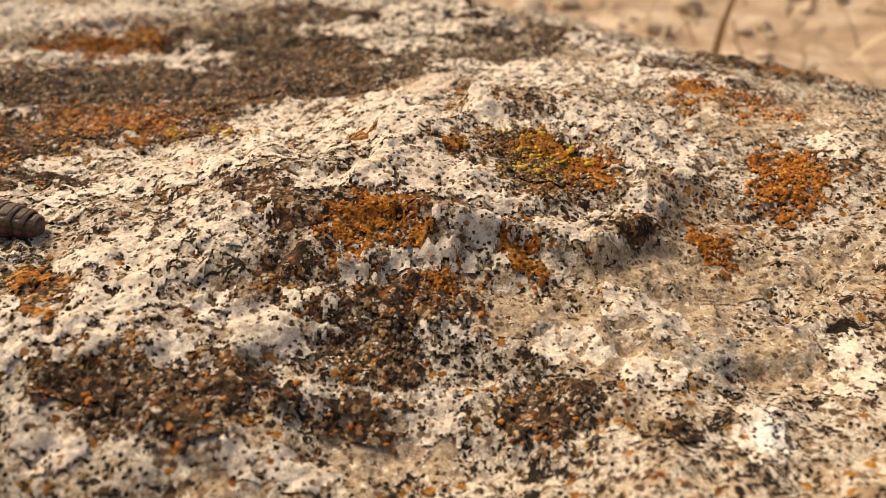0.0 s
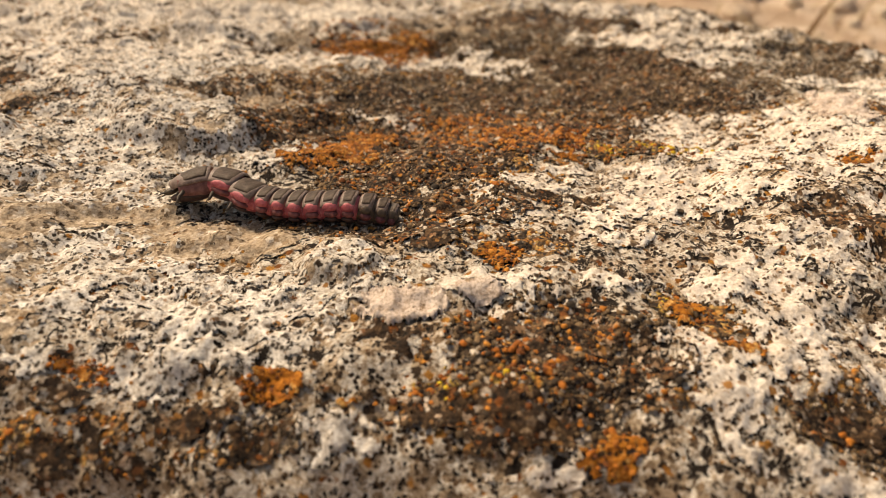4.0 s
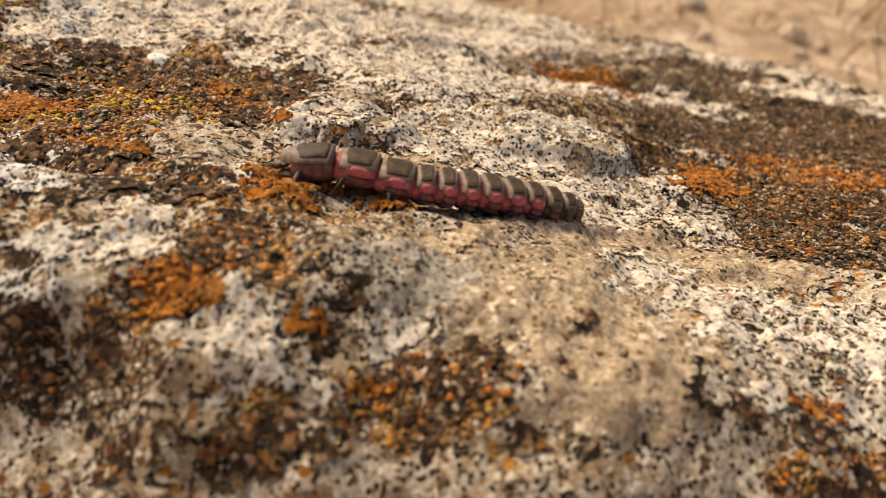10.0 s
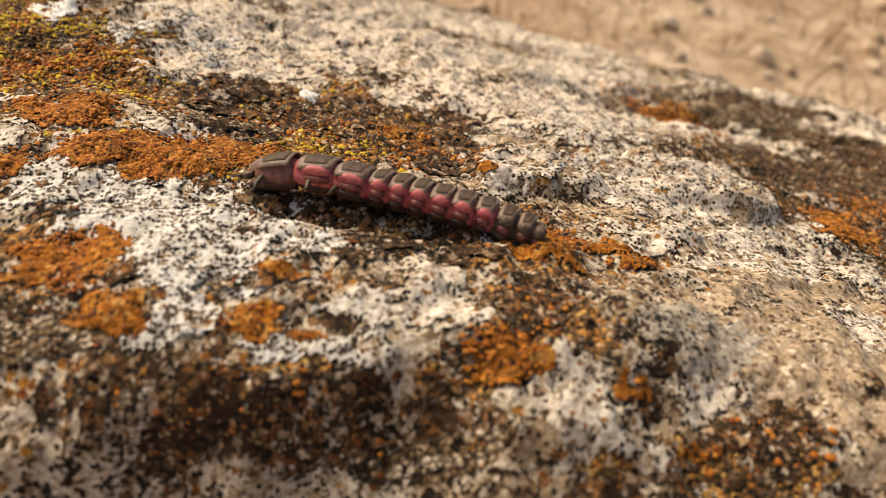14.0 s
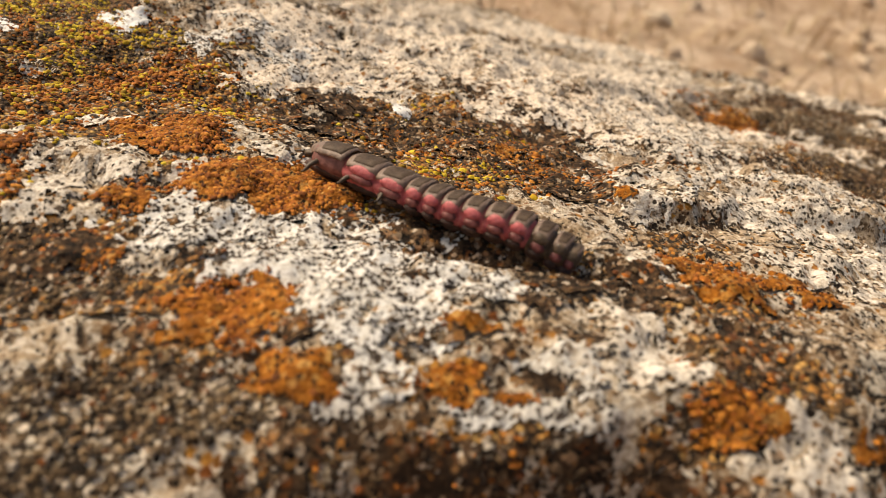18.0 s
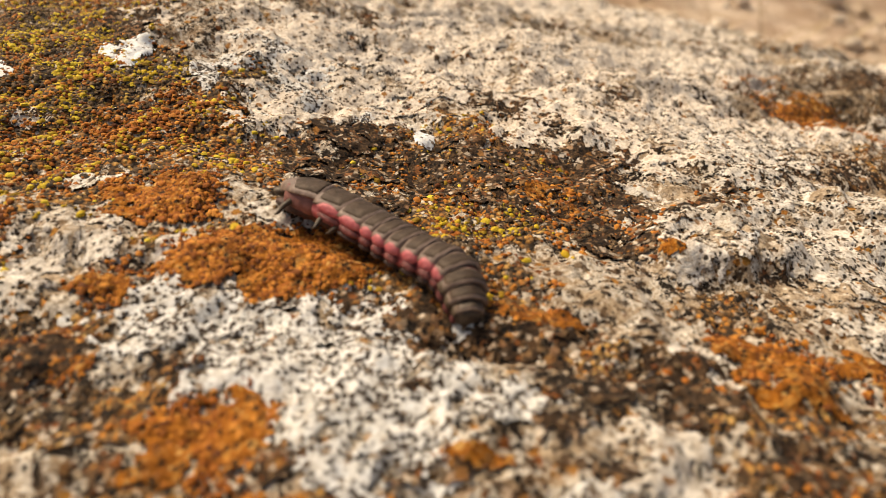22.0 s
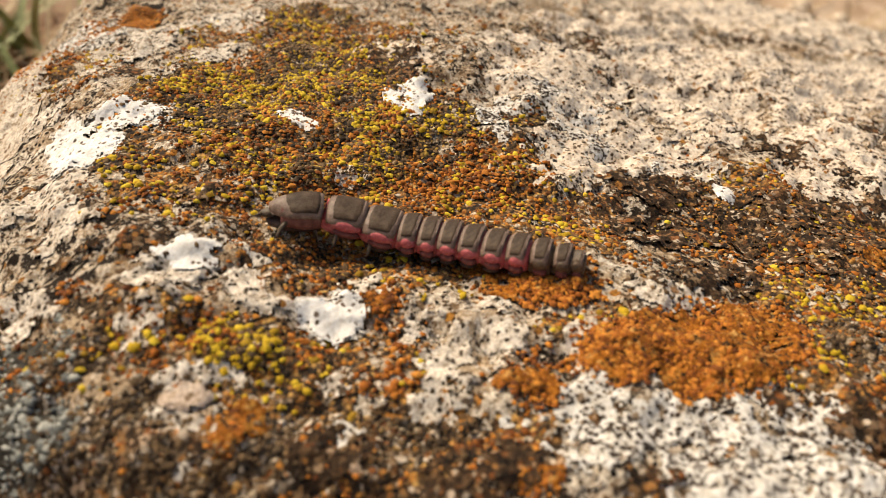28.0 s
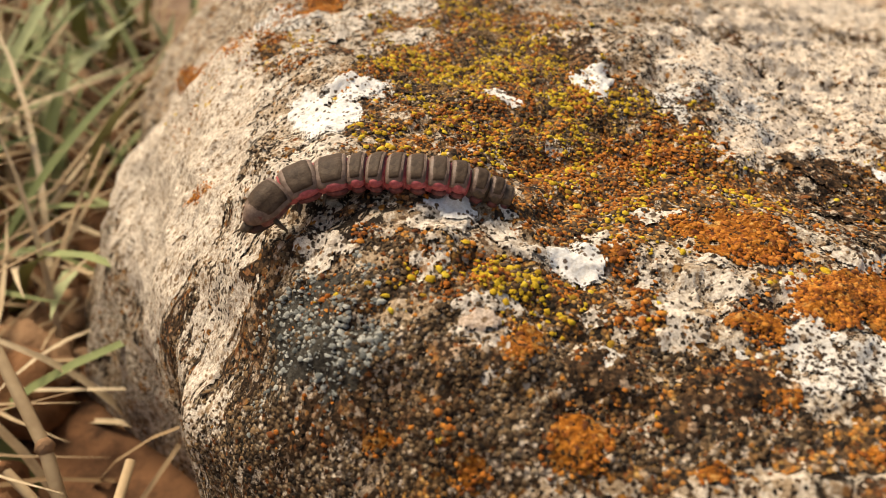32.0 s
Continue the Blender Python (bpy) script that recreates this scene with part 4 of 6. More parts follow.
dark(-184.2, 133.6, 2.8, 4.3, 20)
dark(-180.7, 88.0, 2.6, 1.5, -7)
dark(-180.5, 88.6, 1.8, 1.6, -13)
dark(-178.6, 78.7, 4.8, 1.1, -5)
dark(-179.0, 84.2, 2.7, 1.3, -15)
dark(-178.1, 85.5, 3.2, 2.0, -8)
dark(-176.8, 81.4, 3.2, 1.4, -5)
dark(-176.3, 88.9, 2.4, 1.2, -5)
dark(-173.9, 82.3, 3.7, 1.3, -8)
dark(-170.9, 80.5, 3.6, 1.6, -5)
dark(-171.1, 102.5, 2.1, 2.0, 15)
dark(-167.4, 81.8, 3.2, 1.6, -5)
dark(-167.4, 86.5, 2.1, 1.1, -9)
dark(-164.6, 80.8, 2.6, 2.1, -2)
dark(-161.8, 79.0, 3.5, 2.8, -3)
dark(-161.4, 82.3, 2.2, 1.6, -10)
dark(-161.6, 78.1, 3.5, 1.7, -10)
dark(-159.4, 102.8, 4.2, 1.1, -3)
dark(-158.4, 76.9, 4.2, 1.4, -4)
dark(-155.7, 109.9, 4.6, 1.3, -13)
dark(-154.3, 76.3, 4.1, 0.5, -6)
dark(-151.2, 70.1, 2.5, 1.5, -6)
dark(-147.9, 109.7, 5.0, 1.1, 0)
dark(-147.4, 67.8, 3.6, 0.9, -7)
dark(-147.4, 65.1, 4.1, 0.8, -10)
dark(-146.1, 65.7, 2.2, 1.0, -5)
dark(-143.7, 59.9, 2.2, 0.6, -2)
dark(-141.9, 62.7, 2.6, 0.9, -8)
dark(-141.8, 61.4, 3.1, 0.6, -3)
dark(-141.3, 63.4, 3.1, 0.7, -14)
dark(-138.9, 64.4, 5.2, 0.8, -13)
dark(-138.1, 63.0, 4.4, 0.7, -12)
dark(-137.3, 59.4, 5.2, 0.8, -8)
dark(-135.9, 105.6, 7.3, 5.4, 16)
dark(-135.4, 61.4, 2.4, 0.5, -7)
dark(-133.7, 65.3, 2.1, 0.6, -14)
dark(-132.4, 109.6, 7.1, 3.1, 15)
dark(-131.2, 79.9, 3.3, 1.2, -13)
dark(-132.2, 59.2, 5.3, 0.4, -10)
dark(-130.2, 79.4, 4.2, 0.5, -15)
dark(-129.5, 76.8, 4.9, 2.7, -3)
dark(-128.9, 102.6, 8.9, 4.8, -3)
dark(-127.9, 76.3, 2.0, 0.5, -20)
dark(-128.7, 62.2, 4.1, 1.0, -10)
dark(-127.0, 129.6, 8.4, 2.5, 18)
dark(-127.9, 56.9, 5.1, 0.6, -17)
dark(-125.7, 74.8, 2.6, 0.8, -17)
dark(-125.7, 73.7, 3.7, 1.6, -0)
dark(-127.0, 57.8, 1.4, 0.4, -15)
dark(-124.8, 73.8, 3.7, 1.5, -1)
dark(-125.2, 63.6, 1.3, 1.2, -12)
dark(-121.2, 54.4, 2.7, 1.0, -35)
dark(-118.6, 133.6, 3.1, 0.7, -4)
dark(-118.8, 70.0, 3.5, 1.1, -4)
dark(-118.0, 67.5, 2.6, 1.5, -14)
dark(-117.0, 60.8, 2.7, 2.1, -19)
dark(-115.8, 59.7, 3.2, 1.7, -17)
dark(-116.1, 109.5, 6.6, 2.1, 14)
dark(-115.1, 50.8, 2.1, 1.0, -8)
dark(-113.1, 95.9, 3.3, 8.0, 8)
dark(-113.4, 57.0, 1.4, 0.8, -16)
dark(-112.0, 105.2, 6.1, 6.5, 11)
dark(-109.5, 53.4, 1.5, 1.0, -1)
dark(-107.7, 55.2, 1.6, 0.6, 2)
dark(-102.0, 94.4, 2.9, 0.9, 4)
dark(-104.8, 129.8, 5.5, 1.3, 7)
dark(-105.2, 52.3, 1.4, 0.7, -8)
dark(-103.9, 47.8, 2.6, 0.8, -18)
dark(-103.9, 50.2, 2.7, 1.1, -16)
dark(-101.7, 81.6, 4.0, 1.6, 3)
dark(-99.7, 50.9, 2.1, 1.8, -13)
dark(-98.5, 46.3, 1.9, 0.7, -11)
dark(-94.0, 101.1, 12.0, 3.1, -9)
dark(-94.8, 48.4, 1.2, 1.0, -12)
dark(-93.7, 52.7, 1.2, 0.9, 1)
dark(-89.8, 48.0, 1.5, 0.8, 9)
dark(-86.7, 114.6, 8.3, 1.2, 28)
dark(-85.4, 50.7, 1.1, 0.7, -1)
dark(-84.8, 46.3, 2.1, 0.9, -0)
dark(-79.0, 43.2, 3.1, 1.4, -4)
dark(-77.6, 102.6, 17.1, 4.9, 25)
dark(-75.3, 46.2, 1.8, 0.9, -10)
dark(-74.7, 58.4, 1.4, 0.6, -5)
dark(-73.5, 41.4, 2.3, 0.7, -1)
dark(-71.3, 46.9, 2.0, 1.0, -5)
dark(-65.3, 130.3, 13.9, 1.7, 26)
dark(-67.1, 102.2, 7.5, 1.5, 12)
dark(-65.8, 94.5, 9.0, 5.0, 19)
dark(-64.2, 43.6, 2.3, 1.5, -3)
dark(-62.3, 71.0, 6.9, 4.1, 11)
dark(-61.9, 99.8, 6.9, 11.8, 11)
dark(-59.0, 178.0, 8.9, 3.2, 17)
dark(-56.5, 49.1, 2.5, 1.8, 0)
dark(-55.9, 180.3, 13.4, 2.2, 37)
dark(-54.9, 79.9, 9.0, 6.5, -18)
dark(-45.0, 132.7, 20.1, 2.8, 31)
dark(-44.5, 44.6, 7.0, 2.1, -7)
dark(-44.3, 60.9, 3.4, 1.3, -18)
dark(-43.8, 48.8, 6.5, 2.9, -7)
dark(-42.6, 120.1, 11.3, 7.5, -4)
dark(-35.9, 69.2, 3.5, 1.9, -15)
dark(-31.8, 55.7, 1.8, 2.4, -9)
dark(-28.8, 107.9, 11.2, 9.4, 9)
dark(-29.0, 42.7, 1.8, 2.1, 10)
dark(-20.3, 41.5, 3.4, 1.6, -6)
dark(-16.6, 63.0, 3.9, 3.6, 13)
dark(-14.6, 60.9, 4.6, 3.5, 11)
dark(-13.4, 101.0, 4.8, 5.9, -0)
dark(-13.5, 54.7, 2.9, 1.7, -0)
dark(-8.6, 50.8, 4.8, 2.8, -5)
dark(-3.8, 47.6, 2.3, 2.0, 6)
dark(-3.3, 61.8, 3.2, 2.5, -2)
dark(-3.0, 51.7, 2.8, 1.4, -2)
dark(7.6, 43.4, 3.4, 2.6, -13)
dark(10.8, 44.7, 1.7, 1.3, -19)
dark(12.6, 81.1, 4.7, 1.8, 11)
dark(42.3, 74.1, 3.7, 3.1, -33)
pale(-55.9, 52.4, 3.1, 2.0, -0)
pale(-1.6, 91.5, 2.3, 7.1, -2)
grey(-186.9, 91.5, 3.8, 3.2, -7)
grey(-183.8, 85.1, 2.0, 1.3, -11)
grey(-183.1, 87.5, 2.5, 1.9, -3)
grey(-104.4, 57.6, 4.2, 2.3, 6)
grey(24.1, 49.2, 3.5, 3.7, 9)
grey(29.6, 51.4, 3.1, 2.4, 7)
white(-194.7, 119.9, 1.8, 5.1, -22)
white(-193.4, 126.7, 3.3, 3.3, 15)
white(-193.1, 108.5, 3.1, 1.5, -40)
white(-192.3, 120.5, 1.8, 1.3, 4)
white(-190.9, 150.2, 4.9, 5.7, -44)
white(-190.0, 137.6, 6.3, 1.0, 5)
white(-187.2, 97.7, 2.0, 1.0, -10)
white(-186.3, 109.1, 1.9, 4.2, 4)
white(-185.5, 102.6, 1.7, 1.6, -16)
white(-184.4, 144.9, 6.4, 3.7, 41)
white(-178.5, 96.4, 2.3, 1.2, -6)
white(-177.6, 83.2, 2.1, 1.4, -8)
white(-175.1, 150.7, 4.2, 3.4, -5)
white(-174.8, 98.9, 3.2, 2.1, 0)
white(-174.0, 87.4, 2.7, 1.1, 3)
white(-173.5, 84.2, 1.5, 1.6, -4)
white(-172.6, 96.6, 3.9, 1.7, 4)
white(-166.7, 118.5, 1.1, 1.1, 13)
white(-162.2, 97.0, 1.5, 0.8, -5)
white(-162.2, 111.5, 1.9, 0.8, 10)
white(-156.4, 89.7, 3.7, 3.4, -1)
white(-156.7, 122.2, 1.6, 2.1, -12)
white(-154.3, 100.0, 2.0, 0.5, -5)
white(-153.9, 132.4, 3.9, 2.3, 1)
white(-148.6, 82.6, 5.8, 1.3, -4)
white(-148.4, 86.8, 1.7, 1.8, -22)
white(-146.8, 75.0, 1.7, 1.3, -12)
white(-144.3, 80.1, 5.6, 2.0, -7)
white(-141.3, 111.6, 4.9, 2.5, 21)
white(-141.1, 78.6, 8.1, 4.3, -1)
white(-140.7, 115.1, 4.0, 3.2, 11)
white(-141.5, 127.1, 4.4, 4.8, 14)
white(-139.6, 113.2, 4.2, 2.8, 30)
white(-138.6, 91.6, 3.6, 1.2, -6)
white(-137.8, 78.7, 5.2, 2.6, -13)
white(-138.2, 70.5, 6.7, 2.7, -5)
white(-138.4, 63.0, 1.7, 0.7, -12)
white(-136.0, 71.9, 6.2, 1.7, -8)
white(-134.8, 67.1, 3.6, 1.4, -6)
white(-134.8, 65.3, 2.4, 0.5, -10)
white(-130.9, 116.5, 3.8, 4.3, -2)
white(-131.2, 60.4, 2.7, 0.6, -8)
white(-129.4, 62.9, 2.2, 0.4, -11)
white(-127.1, 112.9, 4.4, 1.3, 9)
white(-127.2, 61.6, 1.9, 1.3, -9)
white(-120.3, 148.3, 10.4, 19.0, 26)
white(-122.3, 64.9, 2.8, 2.0, -9)
white(-121.2, 122.3, 6.9, 4.5, 10)
white(-121.0, 60.6, 2.2, 1.7, -11)
white(-114.5, 163.3, 16.2, 8.6, 46)
white(-116.5, 70.0, 1.9, 2.7, 7)
white(-116.5, 54.5, 1.6, 1.1, -9)
white(-112.0, 151.3, 5.1, 7.2, -7)
white(-114.6, 52.5, 1.6, 1.0, -11)
white(-112.4, 132.4, 11.1, 3.0, 13)
white(-113.9, 53.3, 1.7, 1.5, -10)
white(-113.7, 109.1, 4.1, 1.6, 2)
white(-111.3, 81.7, 1.8, 1.4, 5)
white(-110.9, 124.8, 5.5, 1.4, 4)
white(-107.0, 96.4, 3.3, 2.2, -56)
white(-109.9, 124.2, 3.2, 1.5, -21)
white(-108.4, 86.7, 3.6, 2.6, -16)
white(-106.8, 137.0, 11.8, 8.0, 12)
white(-106.0, 119.9, 10.1, 5.0, 1)
white(-104.8, 84.1, 2.0, 1.0, 13)
white(-106.4, 53.2, 1.3, 1.0, -5)
white(-104.2, 100.8, 3.6, 3.2, -17)
white(-103.6, 116.9, 10.0, 2.3, 23)
white(-99.5, 102.0, 3.0, 2.0, -36)
white(-98.9, 132.3, 7.2, 2.5, 9)
white(-97.6, 91.2, 3.5, 4.9, 41)
white(-97.6, 73.8, 6.0, 2.9, 7)
white(-98.1, 114.5, 6.7, 5.7, 1)
white(-94.7, 97.8, 9.0, 1.1, 22)
white(-92.9, 85.2, 9.5, 4.0, 12)
white(-91.6, 95.4, 9.5, 2.6, 21)
white(-87.8, 151.9, 26.5, 10.2, 28)
white(-92.4, 115.6, 18.1, 6.2, 25)
white(-85.6, 151.1, 17.3, 7.0, 31)
white(-91.6, 90.6, 6.5, 1.1, 19)
white(-86.6, 127.2, 8.3, 3.0, 9)
white(-84.9, 121.1, 8.8, 6.2, 29)
white(-85.3, 75.1, 12.4, 5.3, 19)
white(-85.7, 89.7, 7.2, 4.9, 5)
white(-83.1, 47.4, 2.3, 1.1, -2)
white(-81.6, 52.0, 3.0, 2.3, -1)
white(-79.8, 63.7, 3.7, 1.5, -3)
white(-78.1, 55.0, 3.4, 1.9, -0)
white(-77.2, 58.3, 5.6, 3.1, -1)
white(-75.5, 46.9, 2.7, 1.5, -11)
white(-72.4, 118.5, 8.3, 5.7, 8)
white(-71.2, 49.3, 2.1, 1.6, -2)
white(-70.5, 150.6, 31.1, 8.5, 39)
white(-69.8, 53.9, 5.7, 3.4, 2)
white(-68.6, 47.0, 3.2, 1.8, 1)
white(-67.8, 52.1, 6.5, 2.9, 2)
white(-63.7, 53.6, 3.0, 3.9, 2)
white(-62.8, 141.6, 13.8, 5.1, 24)
white(-63.3, 50.0, 2.1, 1.8, 0)
white(-59.0, 123.7, 17.8, 5.5, 23)
white(-60.3, 57.3, 4.3, 3.5, 9)
white(-60.2, 42.4, 1.9, 1.2, 3)
white(-57.0, 98.9, 6.1, 2.2, -13)
white(-56.5, 51.7, 0.9, 0.7, 0)
white(-52.6, 151.1, 20.4, 7.2, 28)
white(-48.8, 54.7, 4.5, 1.8, -4)
white(-48.4, 71.4, 2.5, 1.5, -24)
white(-47.0, 39.3, 3.3, 0.5, -6)
white(-45.3, 53.2, 2.7, 1.0, -6)
white(-44.7, 67.9, 3.3, 2.3, -6)
white(-40.2, 73.5, 4.0, 1.1, -11)
white(-39.3, 55.0, 2.7, 1.2, -2)
white(-38.3, 79.2, 3.7, 1.3, -2)
white(-36.8, 62.6, 3.2, 2.1, 4)
white(-35.1, 47.1, 2.1, 2.5, -1)
white(-34.2, 42.0, 2.2, 1.7, -8)
white(-31.9, 69.3, 6.6, 4.1, -9)
white(-31.5, 39.0, 2.2, 1.1, -3)
white(-29.7, 55.2, 3.4, 2.5, -1)
white(-28.9, 78.5, 4.1, 1.7, -15)
white(-27.5, 45.5, 2.5, 2.0, 4)
white(-27.3, 37.3, 2.8, 1.6, -3)
white(-27.2, 56.7, 3.1, 2.6, 6)
white(-26.4, 51.5, 2.3, 1.9, 1)
white(-25.1, 74.9, 10.1, 2.9, -10)
white(-23.0, 60.4, 3.6, 1.9, -14)
white(-22.8, 84.0, 5.1, 3.0, -7)
white(-21.8, 92.4, 8.4, 3.9, -6)
white(-20.5, 58.3, 5.2, 3.1, 2)
white(-20.0, 45.4, 2.2, 1.8, -1)
white(-14.0, 47.8, 2.7, 1.8, 4)
white(-12.3, 64.4, 3.2, 2.1, 7)
white(-11.6, 37.5, 3.5, 1.5, -1)
white(-9.6, 76.0, 7.3, 5.2, -7)
white(-9.6, 123.6, 9.6, 2.2, -2)
white(-9.7, 44.0, 2.6, 1.4, 3)
white(-7.1, 55.8, 2.0, 2.1, -4)
white(-6.5, 90.2, 4.2, 5.3, -4)
white(-4.6, 65.8, 3.4, 3.6, -10)
white(-0.2, 43.8, 3.1, 2.3, -4)
white(0.8, 50.4, 2.9, 1.7, 2)
white(2.3, 59.3, 5.7, 0.8, 6)
white(3.6, 65.0, 3.2, 1.3, -3)
white(6.2, 63.0, 3.4, 1.1, 17)
white(10.2, 49.5, 3.2, 2.0, -16)
white(11.2, 60.4, 5.7, 1.3, -3)
white(16.6, 47.1, 2.6, 2.0, -12)
white(13.5, 99.3, 9.5, 9.9, 3)
white(16.9, 52.9, 3.8, 2.9, -7)
white(18.0, 65.1, 3.8, 1.4, 16)
white(17.6, 80.3, 6.7, 4.7, 42)
white(22.9, 39.4, 1.8, 3.7, -2)
white(22.3, 75.3, 8.4, 5.5, 32)
white(33.1, 48.2, 2.5, 4.8, 4)
white(25.3, 103.8, 8.6, 11.7, 10)
white(34.2, 96.7, 6.3, 7.5, 6)
white(35.9, 88.0, 9.3, 4.1, 23)
white(43.9, 82.4, 4.2, 7.7, -13)
snow(-190.9, 150.2, 4.9, 4.5, -49)
snow(-182.5, 120.6, 4.0, 1.8, -1)
snow(-169.7, 122.6, 0.8, 1.0, 3)
snow(-164.3, 93.1, 1.2, 1.8, -13)
snow(-156.2, 121.8, 1.5, 1.8, -18)
snow(-146.8, 80.7, 3.2, 1.5, -5)
snow(-147.3, 118.1, 1.1, 3.4, -1)
snow(-144.5, 76.3, 2.7, 1.3, -7)
snow(-143.5, 80.9, 2.1, 1.8, -6)
snow(-143.9, 122.1, 2.5, 2.7, -21)
snow(-140.7, 114.8, 2.3, 2.6, 8)
snow(-141.5, 127.1, 3.6, 4.4, 11)
snow(-139.3, 78.5, 4.2, 1.5, -16)
snow(-139.4, 74.4, 3.5, 2.2, -6)
snow(-137.3, 124.4, 7.2, 4.6, 20)
snow(-135.5, 116.9, 3.5, 4.4, 12)
snow(-134.7, 68.4, 2.2, 1.1, -0)
snow(-131.5, 115.0, 2.6, 3.3, 2)
snow(-113.7, 54.5, 1.0, 0.8, -14)
snow(-104.8, 84.1, 1.5, 0.7, 11)
snow(-8.3, 63.6, 1.0, 0.6, -36)
snow(-0.5, 75.6, 0.9, 0.8, 16)
snow(23.9, 40.2, 1.6, 2.8, -5)
chalk(-185.3, 115.6, 2.7, 3.4, 10)
chalk(-164.9, 93.2, 1.5, 1.6, -7)
chalk(-156.2, 122.2, 1.3, 1.7, -12)
# those along the resting larva's body darken the whites as its shade
stain_shade(-157.0, 79.4, 3.1, 1.7, -12)
stain_shade(-148.5, 67.2, 2.8, 0.5, -7)
stain_shade(-143.0, 70.2, 1.7, 0.7, -15)
stain_shade(-142.7, 77.4, 1.4, 0.9, -7)
stain_shade(-139.4, 64.1, 3.8, 0.6, -15)
stain_shade(-134.0, 71.6, 1.2, 0.5, -6)
stain_shade(-130.4, 78.7, 4.0, 0.6, -15)
stain_shade(-130.0, 61.5, 3.4, 0.7, -12)
stain_shade(-127.7, 76.2, 2.0, 0.6, -20)
stain_shade(-126.1, 75.0, 3.4, 1.4, -19)
stain_shade(-123.4, 69.7, 3.8, 1.3, -4)
stain_shade(-119.4, 66.3, 2.5, 1.0, -12)
orange(-199.5, 119.6, 2.1, 0.7, -47)
orange(-187.3, 153.8, 3.2, 4.9, -11)
orange(-174.9, 86.4, 0.7, 0.6, 6)
orange(-172.3, 83.6, 1.0, 1.1, 7)
orange(-170.7, 84.8, 1.2, 1.3, -3)
orange(-169.0, 76.9, 2.0, 1.3, -9)
orange(-153.7, 78.8, 1.3, 1.2, -13)
orange(-150.5, 96.5, 3.9, 3.0, -11)
orange(-148.0, 69.5, 2.2, 0.8, -2)
orange(-147.3, 71.8, 1.7, 2.0, 3)
orange(-145.5, 70.5, 1.0, 1.9, -0)
orange(-145.1, 72.5, 4.0, 0.5, -8)
orange(-143.4, 65.9, 2.6, 1.1, -16)
orange(-141.1, 85.5, 5.7, 2.8, -8)
orange(-134.6, 62.7, 2.0, 0.7, -1)
orange(-133.6, 62.5, 1.8, 1.2, -8)
earthy(-129.6, 84.6, 2.0, 3.9, 13)
orange(-117.9, 96.1, 2.5, 1.7, 3)
orange(-118.0, 56.3, 2.1, 1.0, -15)
orange(-112.6, 69.2, 2.6, 3.1, -4)
orange(-110.9, 53.8, 1.2, 1.0, -2)
orange(-108.3, 50.8, 1.2, 0.7, 0)
orange(-105.8, 69.1, 1.2, 1.3, 10)
orange(-79.4, 47.1, 1.3, 0.6, -9)
orange(-65.8, 45.7, 1.4, 1.2, -0)
orange(-60.4, 132.3, 11.0, 3.9, 43)
orange(-59.6, 44.2, 0.8, 0.5, 3)
orange(-59.4, 88.7, 4.8, 3.3, 7)
orange(-58.3, 133.4, 7.1, 4.3, 37)
orange(-56.5, 53.7, 1.4, 0.4, 0)
orange(-51.7, 43.8, 2.0, 1.0, -12)
orange(-47.5, 58.6, 1.9, 1.8, -10)
orange(-46.3, 92.0, 3.0, 2.0, -39)
orange(-41.8, 39.9, 2.2, 1.2, -7)
orange(-40.6, 90.6, 11.4, 3.5, -42)
orange(-30.9, 47.1, 1.2, 0.9, -1)
orange(-9.0, 74.1, 2.2, 1.4, -16)
orange(-8.1, 58.9, 3.0, 3.0, 6)
orange(-3.3, 58.9, 2.3, 2.9, -9)
orange(-0.7, 54.8, 2.5, 2.3, -2)
orange(1.5, 71.6, 1.5, 0.7, 8)
orange(7.5, 58.3, 2.1, 3.3, 4)
orange(10.6, 73.8, 3.4, 2.9, 20)
orange(15.1, 71.7, 3.5, 4.6, -1)
orange(25.8, 61.8, 2.3, 2.8, 4)
orange(32.4, 92.8, 4.4, 3.0, 32)
orange(36.7, 71.5, 3.8, 6.5, -12)
orange(59.1, 124.1, 10.5, 5.4, 23)
sown(-195.3, 149.2, 3.5, 5.6, -29)
sown(-193.9, 143.6, 3.8, 2.5, -13)
sown(-188.6, 130.3, 2.7, 0.8, -1)
sown(-168.7, 114.5, 3.1, 3.1, 13)
sown(-161.9, 93.0, 1.2, 2.4, -11)
sown(-161.7, 86.3, 1.5, 1.3, -10)
sown(-158.8, 100.2, 1.6, 1.2, 0)
sown(-155.7, 81.7, 1.5, 0.7, -5)
sown(-152.2, 87.4, 1.6, 1.4, -4)
sown(-149.7, 94.1, 3.9, 1.8, -10)
sown(-130.4, 87.9, 1.6, 3.7, -12)
sown(-123.4, 99.4, 2.4, 1.5, -22)
yellow(-182.3, 113.9, 2.3, 1.5, -3)
yellow(-182.1, 111.9, 2.3, 1.4, 0)
yellow(-178.3, 79.3, 1.2, 0.5, 2)
yellow(-179.0, 123.8, 3.2, 2.6, 9)
yellow(-178.1, 126.6, 4.9, 2.1, 19)
yellow(-174.3, 106.0, 0.9, 0.6, -1)
yellow(-172.2, 90.3, 2.2, 1.0, -5)
yellow(-170.5, 89.9, 2.9, 1.1, 4)
yellow(-168.0, 90.3, 1.5, 0.7, 4)
yellow(-168.2, 131.4, 3.7, 5.8, -12)
yellow(-166.8, 111.2, 3.2, 1.7, 17)
yellow(-164.7, 151.8, 4.8, 5.6, 16)
yellow(-165.0, 97.7, 1.3, 1.2, 7)
yellow(-161.7, 133.2, 5.1, 6.9, 3)
